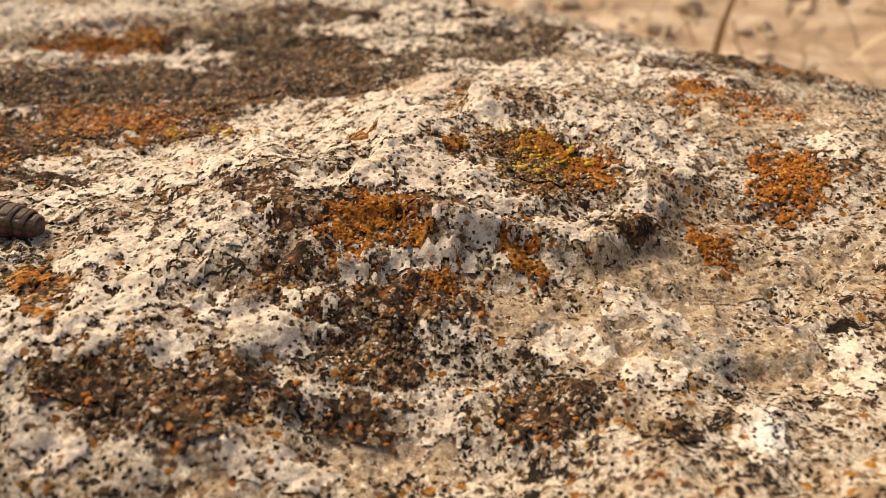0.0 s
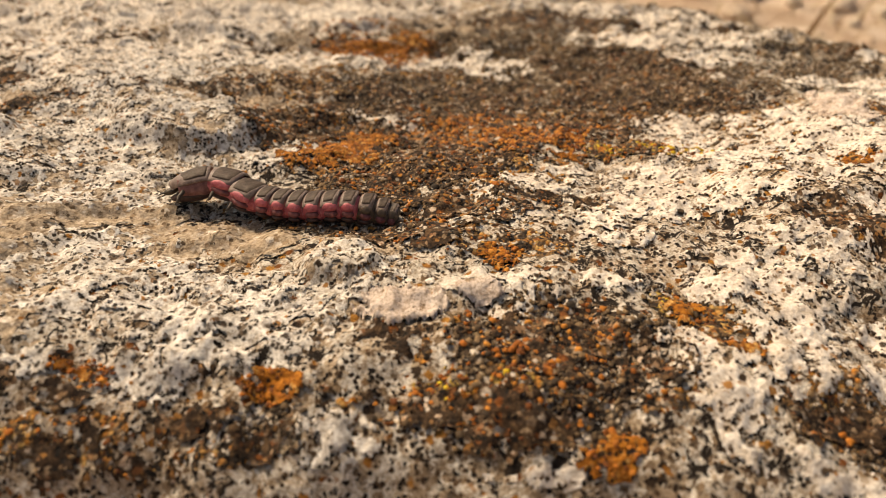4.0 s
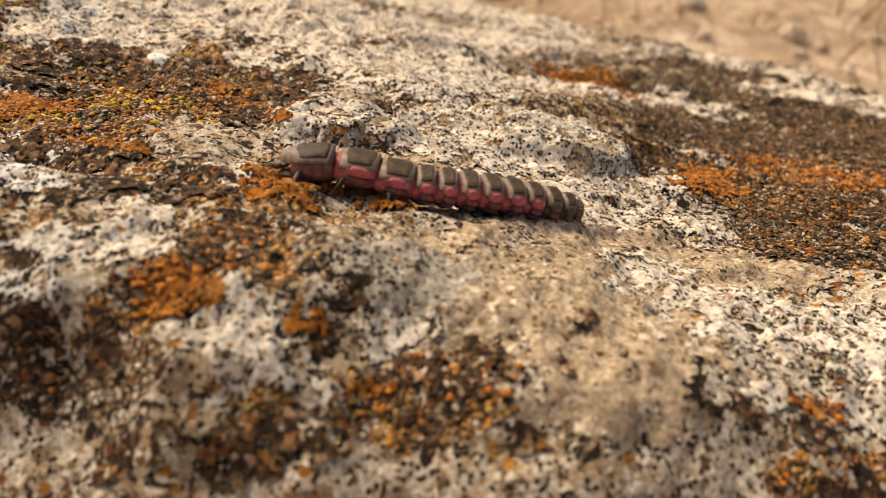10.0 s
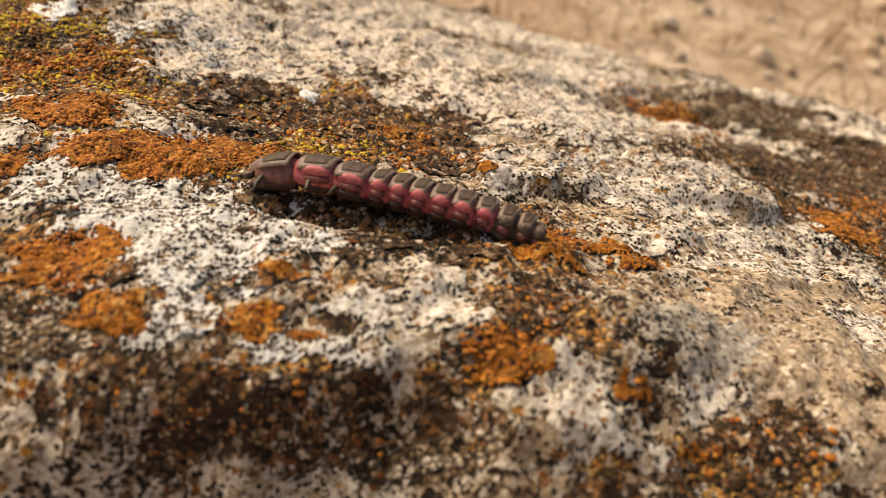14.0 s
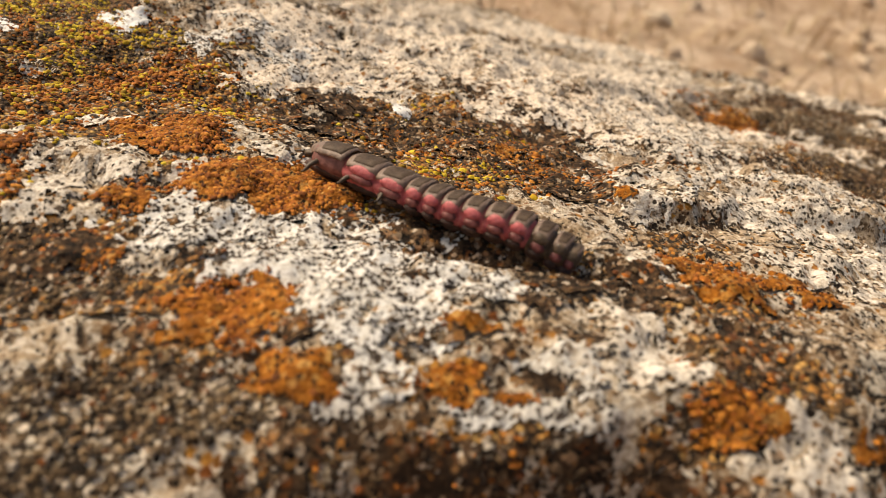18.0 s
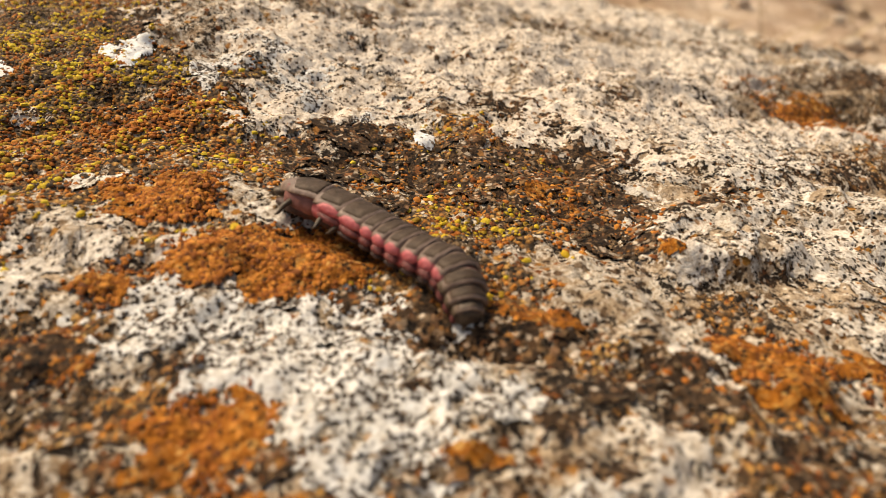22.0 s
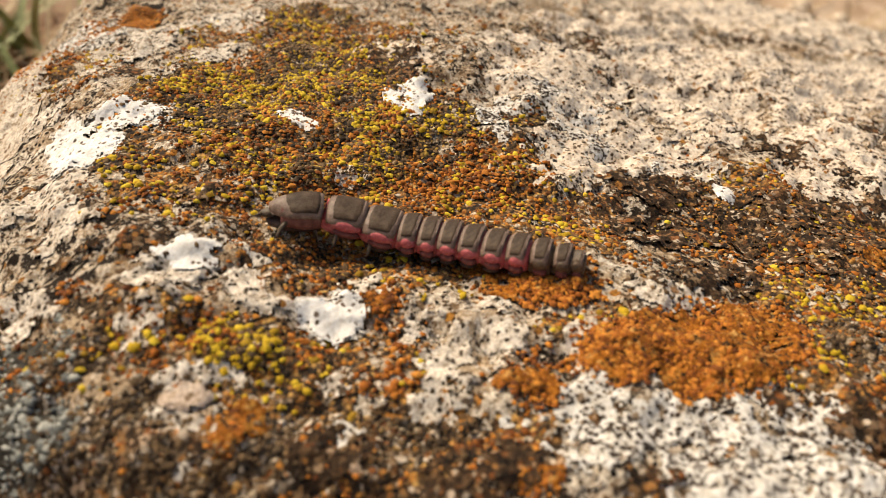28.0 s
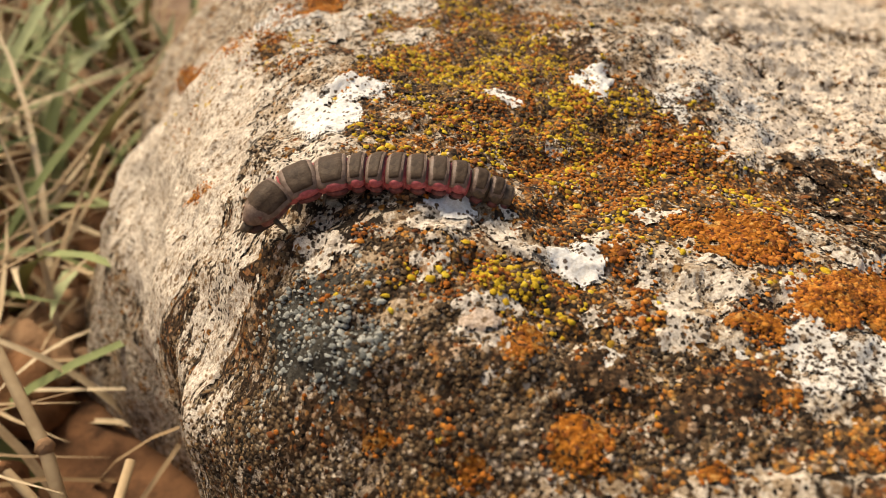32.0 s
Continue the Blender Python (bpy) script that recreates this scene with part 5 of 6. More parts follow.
yellow(-161.8, 78.2, 1.2, 0.9, -7)
yellow(-160.3, 119.2, 3.4, 4.7, 6)
yellow(-158.1, 100.3, 1.2, 1.0, 11)
yellow(-155.4, 119.4, 2.1, 4.4, 4)
yellow(-152.8, 112.3, 1.6, 1.0, -10)
yellow(-151.2, 119.3, 2.4, 3.7, 1)
yellow(-150.9, 100.0, 1.8, 0.6, -10)
yellow(-144.3, 120.4, 2.5, 2.1, -2)
yellow(-127.2, 89.9, 0.8, 0.9, -20)
yellow(-125.4, 89.7, 2.9, 1.5, -12)
yellow(-115.5, 101.9, 2.5, 2.8, -2)
yellow(-53.2, 44.8, 2.0, 1.2, -13)
yellow(-48.5, 44.7, 1.6, 1.0, -3)
yellow(-40.1, 48.6, 1.0, 0.6, -19)
yellow(-34.6, 52.7, 1.7, 1.7, -3)
yellow(-31.9, 84.2, 3.2, 1.8, -12)
yellow(-24.4, 82.6, 2.8, 1.9, -6)
yellow(9.8, 72.4, 4.0, 3.5, 20)

# the larger colonies, walk by walk
bare(36.3, 83.0, 8.1, 4.3, -13)
bare(27.5, 60.0, 9.1, 3.6, 3)
bare(17.2, 50.1, 9.2, 3.3, 3)
bare(28.7, 48.5, 6.3, 3.4, -1)
bare(-79.9, 65.3, 6.3, 5.2, 7)
bare(-84.4, 93.3, 6.5, 6.2, 40)
bare(-90.0, 57.2, 9.7, 6.1, 14)
bare(-92.7, 47.6, 5.6, 2.5, -5)
bare(-81.7, 60.4, 6.8, 5.0, 13)
bare(-85.4, 51.7, 5.6, 3.6, 9)
bare(-66.8, 63.8, 2.8, 2.6, -8)
bare(-94.6, 52.9, 8.4, 3.7, -28)
bare(-85.9, 67.9, 12.6, 5.4, 21)
bare(-108.1, 88.4, 3.7, 2.4, 8)
bare(-108.3, 88.1, 4.8, 3.6, 2)
bare(-110.3, 88.2, 3.3, 3.0, -52)
bare(-111.7, 82.3, 3.6, 1.6, -16)
bare(-105.1, 95.5, 3.8, 2.2, -8)
bare(-157.1, 89.6, 3.4, 2.2, -8)
bare(-180.1, 87.9, 2.3, 1.4, -20)
bare(-182.7, 93.1, 2.7, 1.0, -28)
bare(-174.1, 85.7, 2.1, 1.9, -43)
bare(-155.8, 88.6, 3.3, 2.0, -4)
mixed(-50.2, 85.5, 13.5, 8.3, -10)
mixed(-51.8, 83.4, 15.5, 9.5, 1)
mixed(-128.6, 82.1, 6.2, 3.4, -20)
mixed(-128.6, 88.8, 4.1, 3.4, -6)
mixed(-167.8, 88.6, 2.4, 2.4, 2)
mixed(-162.1, 82.4, 4.6, 2.1, -10)
mixed(-155.0, 80.9, 3.7, 1.3, -19)
mixed(-158.1, 76.5, 4.8, 1.5, -17)
mixed(-148.3, 75.1, 3.0, 1.2, -17)
mixed(-165.1, 80.6, 7.6, 2.1, -9)
mixed(-153.4, 74.9, 6.1, 1.7, -16)
mixed(-155.4, 74.7, 4.7, 1.7, -18)
mixed(-172.7, 80.9, 4.0, 1.6, -7)
earthy(-50.5, 138.5, 20.5, 3.5, 2)
earthy(-16.4, 116.6, 15.6, 8.4, -15)
earthy(50.2, 126.9, 11.6, 18.2, 6)
earthy(-56.1, 108.5, 9.1, 6.4, 28)
earthy(7.8, 135.1, 18.3, 7.9, -36)
earthy(-13.6, 141.9, 13.5, 9.5, -16)
earthy(-39.5, 117.2, 9.7, 5.3, -3)
earthy(-8.4, 106.8, 8.4, 6.2, -18)
earthy(10.5, 113.9, 7.0, 6.9, -30)
earthy(-44.3, 46.4, 6.8, 5.0, -13)
earthy(-23.3, 118.7, 18.0, 11.5, -10)
earthy(-40.8, 136.7, 13.8, 9.0, 2)
earthy(-19.0, 106.2, 9.0, 7.4, -22)
earthy(-33.3, 119.2, 14.7, 12.7, -24)
earthy(-43.1, 142.7, 14.0, 6.2, 5)
earthy(-60.4, 72.2, 6.2, 6.9, -32)
earthy(-53.5, 103.0, 8.2, 11.2, 1)
earthy(-139.5, 59.8, 4.9, 0.8, -12)
earthy(-151.4, 66.7, 6.4, 2.1, -18)
earthy(-154.9, 64.1, 3.5, 1.1, -14)
earthy(-164.6, 82.7, 7.5, 2.0, -6)
earthy(-178.7, 85.3, 5.2, 1.7, -19)
earthy(-173.2, 78.7, 8.6, 2.4, -13)
earthy(-159.4, 77.2, 6.8, 2.4, -10)
earthy(-193.4, 91.5, 8.0, 2.0, -42)
pale(-1.7, 91.5, 3.1, 4.3, -32)
pale(-56.7, 52.5, 3.0, 1.4, -10)
pale(-55.9, 52.5, 3.1, 1.7, -8)
pale(-49.9, 53.5, 2.0, 1.0, -2)
pale(-174.5, 86.3, 1.6, 1.0, 1)
grey(21.5, 48.3, 2.6, 2.7, 5)
grey(-103.0, 57.8, 3.1, 2.3, 11)
grey(-103.6, 57.6, 4.6, 3.0, 11)
grey(-104.6, 57.3, 4.6, 1.8, -6)
grey(-186.4, 89.8, 6.4, 1.5, -42)
white(-27.5, 73.6, 14.3, 5.0, 27)
white(-10.6, 80.8, 8.1, 8.7, -9)
white(-2.7, 78.5, 4.7, 10.5, -17)
white(16.9, 101.5, 7.2, 5.4, 2)
white(5.4, 79.4, 4.9, 2.2, -45)
white(17.2, 77.7, 4.3, 2.7, -2)
white(3.9, 59.5, 5.7, 0.4, 5)
white(11.2, 60.4, 4.5, 1.1, 16)
white(17.7, 64.9, 4.3, 1.1, 39)
white(-6.6, 55.8, 2.7, 0.9, 12)
white(-25.5, 55.6, 6.6, 4.0, -4)
white(-29.5, 44.6, 3.0, 1.5, 5)
white(-13.7, 48.4, 4.8, 1.7, 13)
white(-7.4, 64.3, 4.6, 2.0, -3)
white(0.9, 64.9, 4.4, 3.8, 2)
white(3.2, 59.6, 4.5, 0.9, 9)
white(-21.1, 81.1, 5.9, 6.0, 14)
white(0.8, 57.0, 5.6, 1.4, 9)
white(-1.7, 65.5, 5.1, 4.5, 17)
white(-5.1, 72.4, 4.9, 7.7, -12)
white(-19.2, 68.3, 5.7, 3.2, 7)
white(-28.9, 70.5, 7.5, 4.9, -35)
white(-20.8, 58.6, 4.4, 2.5, -7)
white(-27.1, 48.2, 3.6, 3.1, -60)
white(-32.9, 43.7, 2.2, 3.3, -20)
white(-14.9, 49.7, 5.8, 2.6, 11)
white(-60.3, 41.9, 2.8, 1.7, 0)
white(-48.0, 53.1, 6.4, 1.7, -12)
white(-83.1, 58.1, 6.4, 6.9, 34)
white(-72.2, 51.2, 6.3, 5.0, 0)
white(-67.8, 47.3, 3.2, 2.1, 1)
white(-90.2, 83.6, 6.8, 6.1, 13)
white(-106.8, 115.9, 8.4, 12.2, -4)
white(-83.0, 128.2, 8.2, 4.3, 39)
white(-26.7, 70.9, 7.9, 4.6, -30)
white(-42.0, 75.0, 7.0, 2.4, -8)
white(-32.6, 43.3, 2.5, 4.0, -21)
white(-25.3, 49.5, 3.0, 2.7, -23)
white(-8.4, 82.9, 8.6, 2.4, 17)
white(-66.9, 53.2, 5.2, 5.2, -40)
white(-72.4, 51.5, 3.2, 3.7, -1)
white(-76.5, 55.0, 2.3, 2.7, 4)
white(-73.9, 45.9, 3.1, 1.3, 0)
white(-84.7, 89.0, 12.0, 3.9, 21)
white(-83.0, 84.1, 7.1, 0.4, 2)
white(-105.5, 86.4, 3.6, 3.4, 41)
white(-104.5, 53.7, 1.9, 1.1, -7)
white(-61.4, 57.2, 2.0, 1.8, 26)
white(-115.6, 53.8, 1.4, 1.3, -7)
white(-113.2, 51.9, 2.1, 0.4, -24)
white(-109.8, 50.5, 1.6, 0.4, -26)
white(-122.0, 61.3, 2.3, 2.3, -9)
white(-126.9, 60.6, 2.4, 1.4, -15)
white(-130.4, 77.8, 1.5, 1.4, -20)
white(-107.4, 82.2, 3.8, 1.0, 9)
white(-131.6, 117.4, 4.7, 4.7, 21)
white(-72.3, 84.1, 3.6, 11.9, -60)
white(-72.2, 71.7, 3.1, 3.4, -75)
white(-137.0, 72.1, 8.3, 5.3, -20)
white(-142.5, 78.9, 4.4, 4.5, 3)
white(-121.6, 61.2, 2.4, 2.0, -11)
white(-126.2, 61.9, 2.0, 1.3, -12)
white(-114.5, 53.7, 1.8, 1.4, -30)
white(-110.6, 51.1, 2.1, 0.8, -27)
white(-129.3, 59.8, 4.3, 0.6, -22)
white(-140.6, 63.2, 2.4, 0.6, -21)
white(-141.8, 112.8, 3.6, 3.0, 28)
white(-131.0, 117.9, 4.1, 4.4, 3)
white(-69.9, 194.0, 27.3, 33.3, -75)
white(-97.9, 82.1, 4.3, 5.8, 11)
white(-143.5, 77.4, 7.8, 3.9, -25)
white(-134.2, 70.4, 8.0, 2.3, -18)
white(-139.7, 67.4, 3.4, 1.4, -40)
white(-129.8, 60.0, 5.0, 0.5, -19)
white(-137.8, 63.7, 2.2, 1.5, -31)
white(-114.6, 54.9, 1.9, 1.5, -49)
white(-124.1, 61.7, 2.9, 2.0, -10)
white(-142.1, 113.5, 4.0, 3.2, 27)
white(-128.8, 117.9, 4.7, 5.1, 17)
white(-157.9, 92.0, 2.5, 1.7, -4)
white(-158.8, 86.4, 2.6, 2.0, -23)
white(-101.4, 141.3, 16.7, 14.3, -61)
white(-113.5, 128.4, 7.7, 8.8, -23)
white(-107.3, 108.5, 10.8, 6.5, -26)
white(-89.7, 108.0, 7.9, 12.9, -35)
white(-139.2, 130.6, 6.7, 7.0, 24)
white(-140.9, 113.2, 3.5, 2.7, 16)
white(-131.2, 116.6, 4.3, 2.7, 13)
white(-150.0, 80.8, 3.2, 2.3, 19)
white(-138.5, 72.5, 6.4, 2.5, -38)
white(-140.6, 129.5, 5.5, 4.9, 19)
white(-117.0, 140.3, 8.2, 12.9, -17)
white(-108.8, 126.3, 8.4, 5.3, -37)
white(-81.8, 151.7, 16.0, 7.8, 21)
white(-131.7, 115.4, 5.2, 3.4, 23)
white(-141.7, 113.5, 3.7, 3.0, 11)
white(-156.7, 134.5, 4.1, 3.3, -42)
white(-85.9, 116.9, 10.8, 6.2, 13)
white(-108.7, 88.5, 5.9, 6.8, -6)
white(-107.0, 107.4, 3.6, 2.1, -10)
white(-166.1, 92.8, 1.9, 1.8, 1)
white(-158.5, 90.6, 2.4, 1.4, -8)
white(-157.8, 86.8, 2.7, 1.8, -8)
white(-153.3, 88.7, 1.3, 1.4, -19)
white(-159.4, 84.3, 1.6, 0.9, -36)
white(-164.5, 83.1, 1.6, 1.3, -7)
white(-162.6, 95.8, 1.9, 1.6, -6)
white(-175.2, 98.1, 3.1, 2.4, 1)
white(-170.8, 95.1, 1.8, 1.9, -11)
white(-157.2, 88.5, 3.0, 2.3, -6)
white(-146.5, 81.3, 5.7, 3.0, -26)
white(-141.0, 75.8, 6.0, 3.8, -47)
white(-133.0, 70.9, 5.1, 2.1, -41)
white(-174.7, 85.1, 2.1, 1.7, -7)
white(-168.2, 120.9, 3.4, 1.8, -48)
white(-156.2, 123.0, 1.4, 2.6, -12)
white(-135.3, 131.5, 9.2, 10.5, 5)
white(-131.9, 115.1, 4.2, 4.1, 9)
white(-140.5, 113.4, 3.6, 3.2, 11)
white(-110.1, 145.2, 8.1, 13.6, -16)
white(-156.7, 100.0, 1.4, 1.2, -12)
white(-141.4, 91.3, 2.6, 1.2, 0)
white(-177.2, 95.0, 2.2, 1.7, -1)
white(-174.4, 98.2, 3.2, 1.9, -14)
white(-155.0, 92.2, 2.5, 1.2, -8)
white(-148.7, 86.7, 1.5, 2.6, -20)
white(-187.1, 117.5, 2.4, 5.9, 19)
white(-183.9, 122.3, 3.2, 1.4, 34)
white(-188.5, 109.0, 2.4, 2.9, -41)
white(-184.8, 104.3, 2.8, 0.8, -32)
white(-139.3, 91.5, 4.6, 1.2, -8)
white(-146.5, 79.7, 5.1, 2.3, -23)
white(-138.4, 80.3, 4.5, 1.7, -22)
white(-162.5, 111.1, 1.9, 1.2, 9)
white(-138.9, 130.2, 5.7, 6.6, 17)
white(-140.5, 115.3, 4.1, 2.2, 11)
white(-129.7, 118.0, 4.3, 4.1, 7)
white(-106.8, 148.6, 12.4, 15.4, -62)
white(-155.3, 122.7, 1.3, 2.8, -9)
white(-174.4, 84.5, 2.0, 1.9, -36)
white(-178.1, 91.6, 1.6, 1.5, 30)
white(-169.5, 93.4, 1.9, 1.0, -4)
white(-186.2, 97.0, 3.1, 0.6, -37)
white(-186.6, 95.6, 1.3, 0.9, -34)
white(-173.7, 82.4, 1.4, 1.2, -30)
white(-182.3, 121.5, 4.6, 2.1, 41)
white(-177.5, 136.1, 6.1, 1.9, 54)
white(-150.1, 80.8, 3.4, 3.2, -38)
white(-165.3, 87.2, 1.2, 1.0, -2)
white(-170.9, 95.1, 2.6, 1.4, -54)
white(-176.0, 97.4, 2.4, 1.6, -8)
snow(-166.1, 92.9, 1.8, 1.7, 1)
snow(-147.5, 118.9, 1.3, 3.3, 2)
snow(-165.2, 92.7, 1.9, 1.5, 23)
snow(-147.5, 119.4, 1.6, 3.0, -2)
snow(-185.4, 114.8, 2.4, 3.5, -16)
snow(-164.8, 92.9, 2.0, 2.3, -24)
# dark growth again, with shade painted under the larva and ledge lip
stain_shade(-2.1, 52.4, 5.0, 1.9, -4)
stain_shade(-12.2, 54.3, 2.1, 0.5, 7)
stain_shade(18.5, 62.0, 2.9, 1.3, 21)
stain_shade(7.2, 43.1, 2.6, 2.1, -5)
stain_shade(12.0, 44.2, 1.6, 0.8, -9)
stain_shade(16.7, 40.4, 2.3, 1.2, 0)
stain_shade(-25.6, 41.0, 3.4, 1.7, 8)
stain_shade(-18.1, 39.8, 3.2, 2.0, 9)
stain_shade(-5.8, 43.0, 3.2, 1.9, 9)
stain_shade(-41.4, 109.6, 9.7, 8.0, -4)
stain_shade(-13.0, 101.9, 7.4, 4.1, -30)
stain_shade(-59.2, 104.6, 4.4, 4.5, 19)
stain_shade(-43.3, 47.4, 7.9, 3.1, -9)
stain_shade(-51.5, 43.0, 5.2, 1.5, -6)
stain_shade(-28.5, 44.2, 1.2, 1.1, -37)
stain_shade(-16.4, 42.5, 5.4, 2.0, 13)
stain_shade(-55.5, 63.5, 7.0, 2.6, -18)
stain_shade(-41.9, 95.9, 15.3, 7.8, -8)
stain_shade(-22.0, 115.4, 14.6, 7.7, -22)
stain_shade(-69.5, 91.8, 5.8, 5.4, 38)
stain_shade(-45.6, 70.1, 6.9, 2.5, 0)
stain_shade(-43.6, 48.1, 5.8, 3.5, -6)
stain_shade(-48.7, 42.4, 4.6, 1.4, -5)
stain_shade(-79.1, 42.1, 4.1, 1.6, -1)
stain_shade(-71.1, 43.5, 3.9, 1.2, -4)
stain_shade(-65.1, 42.0, 2.8, 1.1, -2)
stain_shade(-48.8, 41.2, 4.2, 1.0, -5)
stain_shade(-24.9, 105.4, 9.4, 6.1, -18)
stain_shade(-30.2, 152.2, 15.1, 5.3, 8)
stain_shade(-93.6, 52.3, 0.8, 0.7, 12)
stain_shade(-95.5, 49.2, 0.8, 0.8, -34)
stain_shade(-54.3, 70.3, 9.2, 3.3, -21)
stain_shade(-58.3, 77.5, 5.2, 3.1, -4)
stain_shade(-113.3, 91.1, 6.2, 2.9, -31)
stain_shade(-101.1, 93.0, 4.3, 1.9, 46)
stain_shade(-61.2, 44.9, 3.0, 1.2, 1)
stain_shade(-79.6, 45.2, 1.9, 1.0, 1)
stain_shade(-102.9, 50.3, 3.7, 1.5, -16)
stain_shade(-103.8, 48.6, 3.0, 0.5, -17)
stain_shade(-69.7, 93.6, 5.5, 2.3, 49)
stain_shade(-65.5, 69.3, 3.1, 3.8, -6)
stain_shade(-115.6, 60.4, 3.1, 2.0, -10)
stain_shade(-118.9, 50.2, 5.0, 1.0, -21)
stain_shade(-111.4, 49.2, 3.9, 1.2, -9)
stain_shade(-100.5, 50.5, 1.7, 1.3, -15)
stain_shade(-93.5, 52.5, 0.9, 0.7, -1)
stain_shade(-114.5, 87.3, 3.0, 3.4, -32)
stain_shade(-120.8, 101.7, 8.2, 5.5, -8)
stain_shade(-51.4, 87.2, 9.3, 14.9, -39)
stain_shade(-128.5, 76.7, 4.1, 1.2, -42)
stain_shade(-118.5, 69.1, 2.5, 2.8, -12)
stain_shade(-115.7, 60.6, 3.2, 2.7, -11)
stain_shade(-134.6, 58.3, 8.7, 0.7, -12)
stain_shade(-124.7, 57.1, 2.7, 0.4, -17)
stain_shade(-135.8, 94.7, 5.2, 3.0, 7)
stain_shade(-135.9, 59.6, 8.4, 0.7, -13)
stain_shade(-144.4, 61.5, 1.9, 1.2, -17)
stain_shade(-117.1, 59.9, 2.7, 2.0, -28)
stain_shade(-130.4, 64.0, 2.7, 0.8, -11)
stain_shade(-128.1, 75.7, 3.2, 1.1, -27)
stain_shade(-110.1, 103.7, 5.2, 5.1, 3)
stain_shade(-157.8, 79.2, 3.0, 2.9, -17)
stain_shade(-122.3, 100.8, 5.8, 3.0, -5)
stain_shade(-135.0, 66.4, 2.6, 0.9, -18)
stain_shade(-126.9, 67.0, 1.8, 1.3, -8)
stain_shade(-142.7, 68.6, 2.4, 1.0, -21)
stain_shade(-148.0, 76.7, 1.9, 0.9, -6)
stain_shade(-128.3, 75.9, 4.7, 0.6, -30)
stain_shade(-118.1, 68.5, 3.0, 1.6, -63)
stain_shade(-136.1, 80.6, 2.3, 1.4, -22)
stain_shade(-113.7, 97.4, 3.3, 5.2, -5)
stain_shade(-157.6, 128.3, 3.8, 7.5, -17)
stain_shade(-132.9, 78.2, 2.9, 1.0, -32)
stain_shade(-149.6, 81.9, 0.7, 0.9, -12)
stain_shade(-117.7, 101.9, 6.4, 2.5, -5)
stain_shade(-113.4, 91.7, 3.1, 4.2, -7)
stain_shade(-128.7, 75.8, 5.2, 0.5, -27)
stain_shade(-123.1, 99.8, 8.1, 3.6, -4)
stain_shade(-114.5, 93.0, 5.8, 4.4, -37)
stain_shade(-132.4, 109.1, 6.5, 2.6, -8)
stain_shade(-124.1, 98.9, 6.1, 4.0, -21)
stain_shade(-134.7, 102.3, 5.6, 3.1, -3)
stain_shade(-177.2, 83.8, 3.8, 1.4, -16)
stain_shade(-164.7, 82.3, 3.8, 1.6, -5)
stain_shade(-175.3, 105.9, 2.2, 1.6, -1)
stain_shade(-155.4, 79.9, 3.0, 1.3, -16)
stain_shade(-183.7, 83.7, 5.7, 1.1, -33)
stain_shade(-176.8, 81.3, 5.2, 1.5, -17)
stain_shade(-162.8, 78.8, 4.3, 1.9, -8)
stain_shade(-179.3, 99.2, 4.9, 1.2, 0)
stain_shade(-166.6, 81.3, 3.8, 1.6, -2)
chalk(-125.8, 108.8, 1.1, 1.7, -12)
chalk(-156.4, 123.5, 1.9, 1.8, -54)
chalk(-165.4, 93.3, 1.4, 0.8, -10)
chalk(-175.4, 98.1, 2.4, 1.5, -7)
chalk(-166.1, 92.9, 1.5, 1.3, 0)
chalk(-187.1, 117.5, 2.1, 5.0, 21)
chalk(-184.1, 122.0, 2.6, 1.0, 32)
chalk(-155.3, 122.4, 1.1, 2.4, -3)
chalk(-167.2, 119.0, 2.4, 1.2, -50)
chalk(-165.2, 92.7, 1.6, 1.3, 22)
chalk(-175.5, 98.3, 1.8, 1.2, -11)
chalk(-185.4, 114.8, 2.4, 3.2, -16)
chalk(-182.6, 120.6, 3.7, 1.5, 44)
chalk(-164.8, 92.9, 1.7, 1.9, -24)
chalk(-155.1, 124.5, 2.1, 2.2, -59)
orange(10.6, 73.4, 2.6, 2.5, 17)
orange(1.5, 71.6, 1.5, 1.0, 12)
orange(-2.7, 58.6, 1.9, 1.2, -12)
orange(-7.4, 59.8, 2.0, 1.3, 9)
orange(-1.2, 54.0, 2.0, 1.2, 7)
orange(7.8, 58.7, 1.9, 1.2, 4)
orange(26.0, 61.5, 1.5, 1.6, -51)
orange(-42.0, 39.9, 1.6, 0.9, -7)
orange(-5.8, 59.7, 2.9, 1.5, -5)
orange(-65.6, 45.8, 1.3, 1.1, -5)
orange(-78.4, 46.8, 1.5, 0.8, -2)
orange(-47.9, 59.0, 1.6, 1.6, -2)
orange(-42.1, 39.3, 2.0, 0.8, -6)
orange(-34.2, 51.6, 1.8, 1.9, 6)
orange(-59.6, 44.2, 0.9, 0.6, 3)
orange(-46.4, 91.1, 4.0, 2.9, -45)
orange(-61.1, 90.6, 4.8, 1.9, 68)
orange(-61.6, 89.6, 5.2, 3.5, 39)
orange(-49.9, 97.0, 2.1, 1.2, 9)
orange(-116.6, 94.7, 1.8, 2.6, -5)
orange(-111.3, 69.6, 1.4, 4.3, 15)
orange(-104.7, 68.4, 2.2, 2.8, 27)
orange(-64.6, 45.5, 1.6, 1.2, -13)
orange(-77.2, 46.6, 0.9, 0.7, -10)
orange(-119.1, 56.9, 2.2, 1.2, -20)
orange(-106.8, 50.7, 1.2, 0.6, -8)
orange(-112.6, 70.3, 2.4, 3.3, -30)
earthy(-128.8, 84.9, 1.8, 4.7, 12)
orange(-64.5, 85.1, 5.5, 3.7, 25)
orange(-118.4, 56.7, 2.0, 1.2, -32)
orange(-144.8, 71.0, 2.1, 2.7, -16)
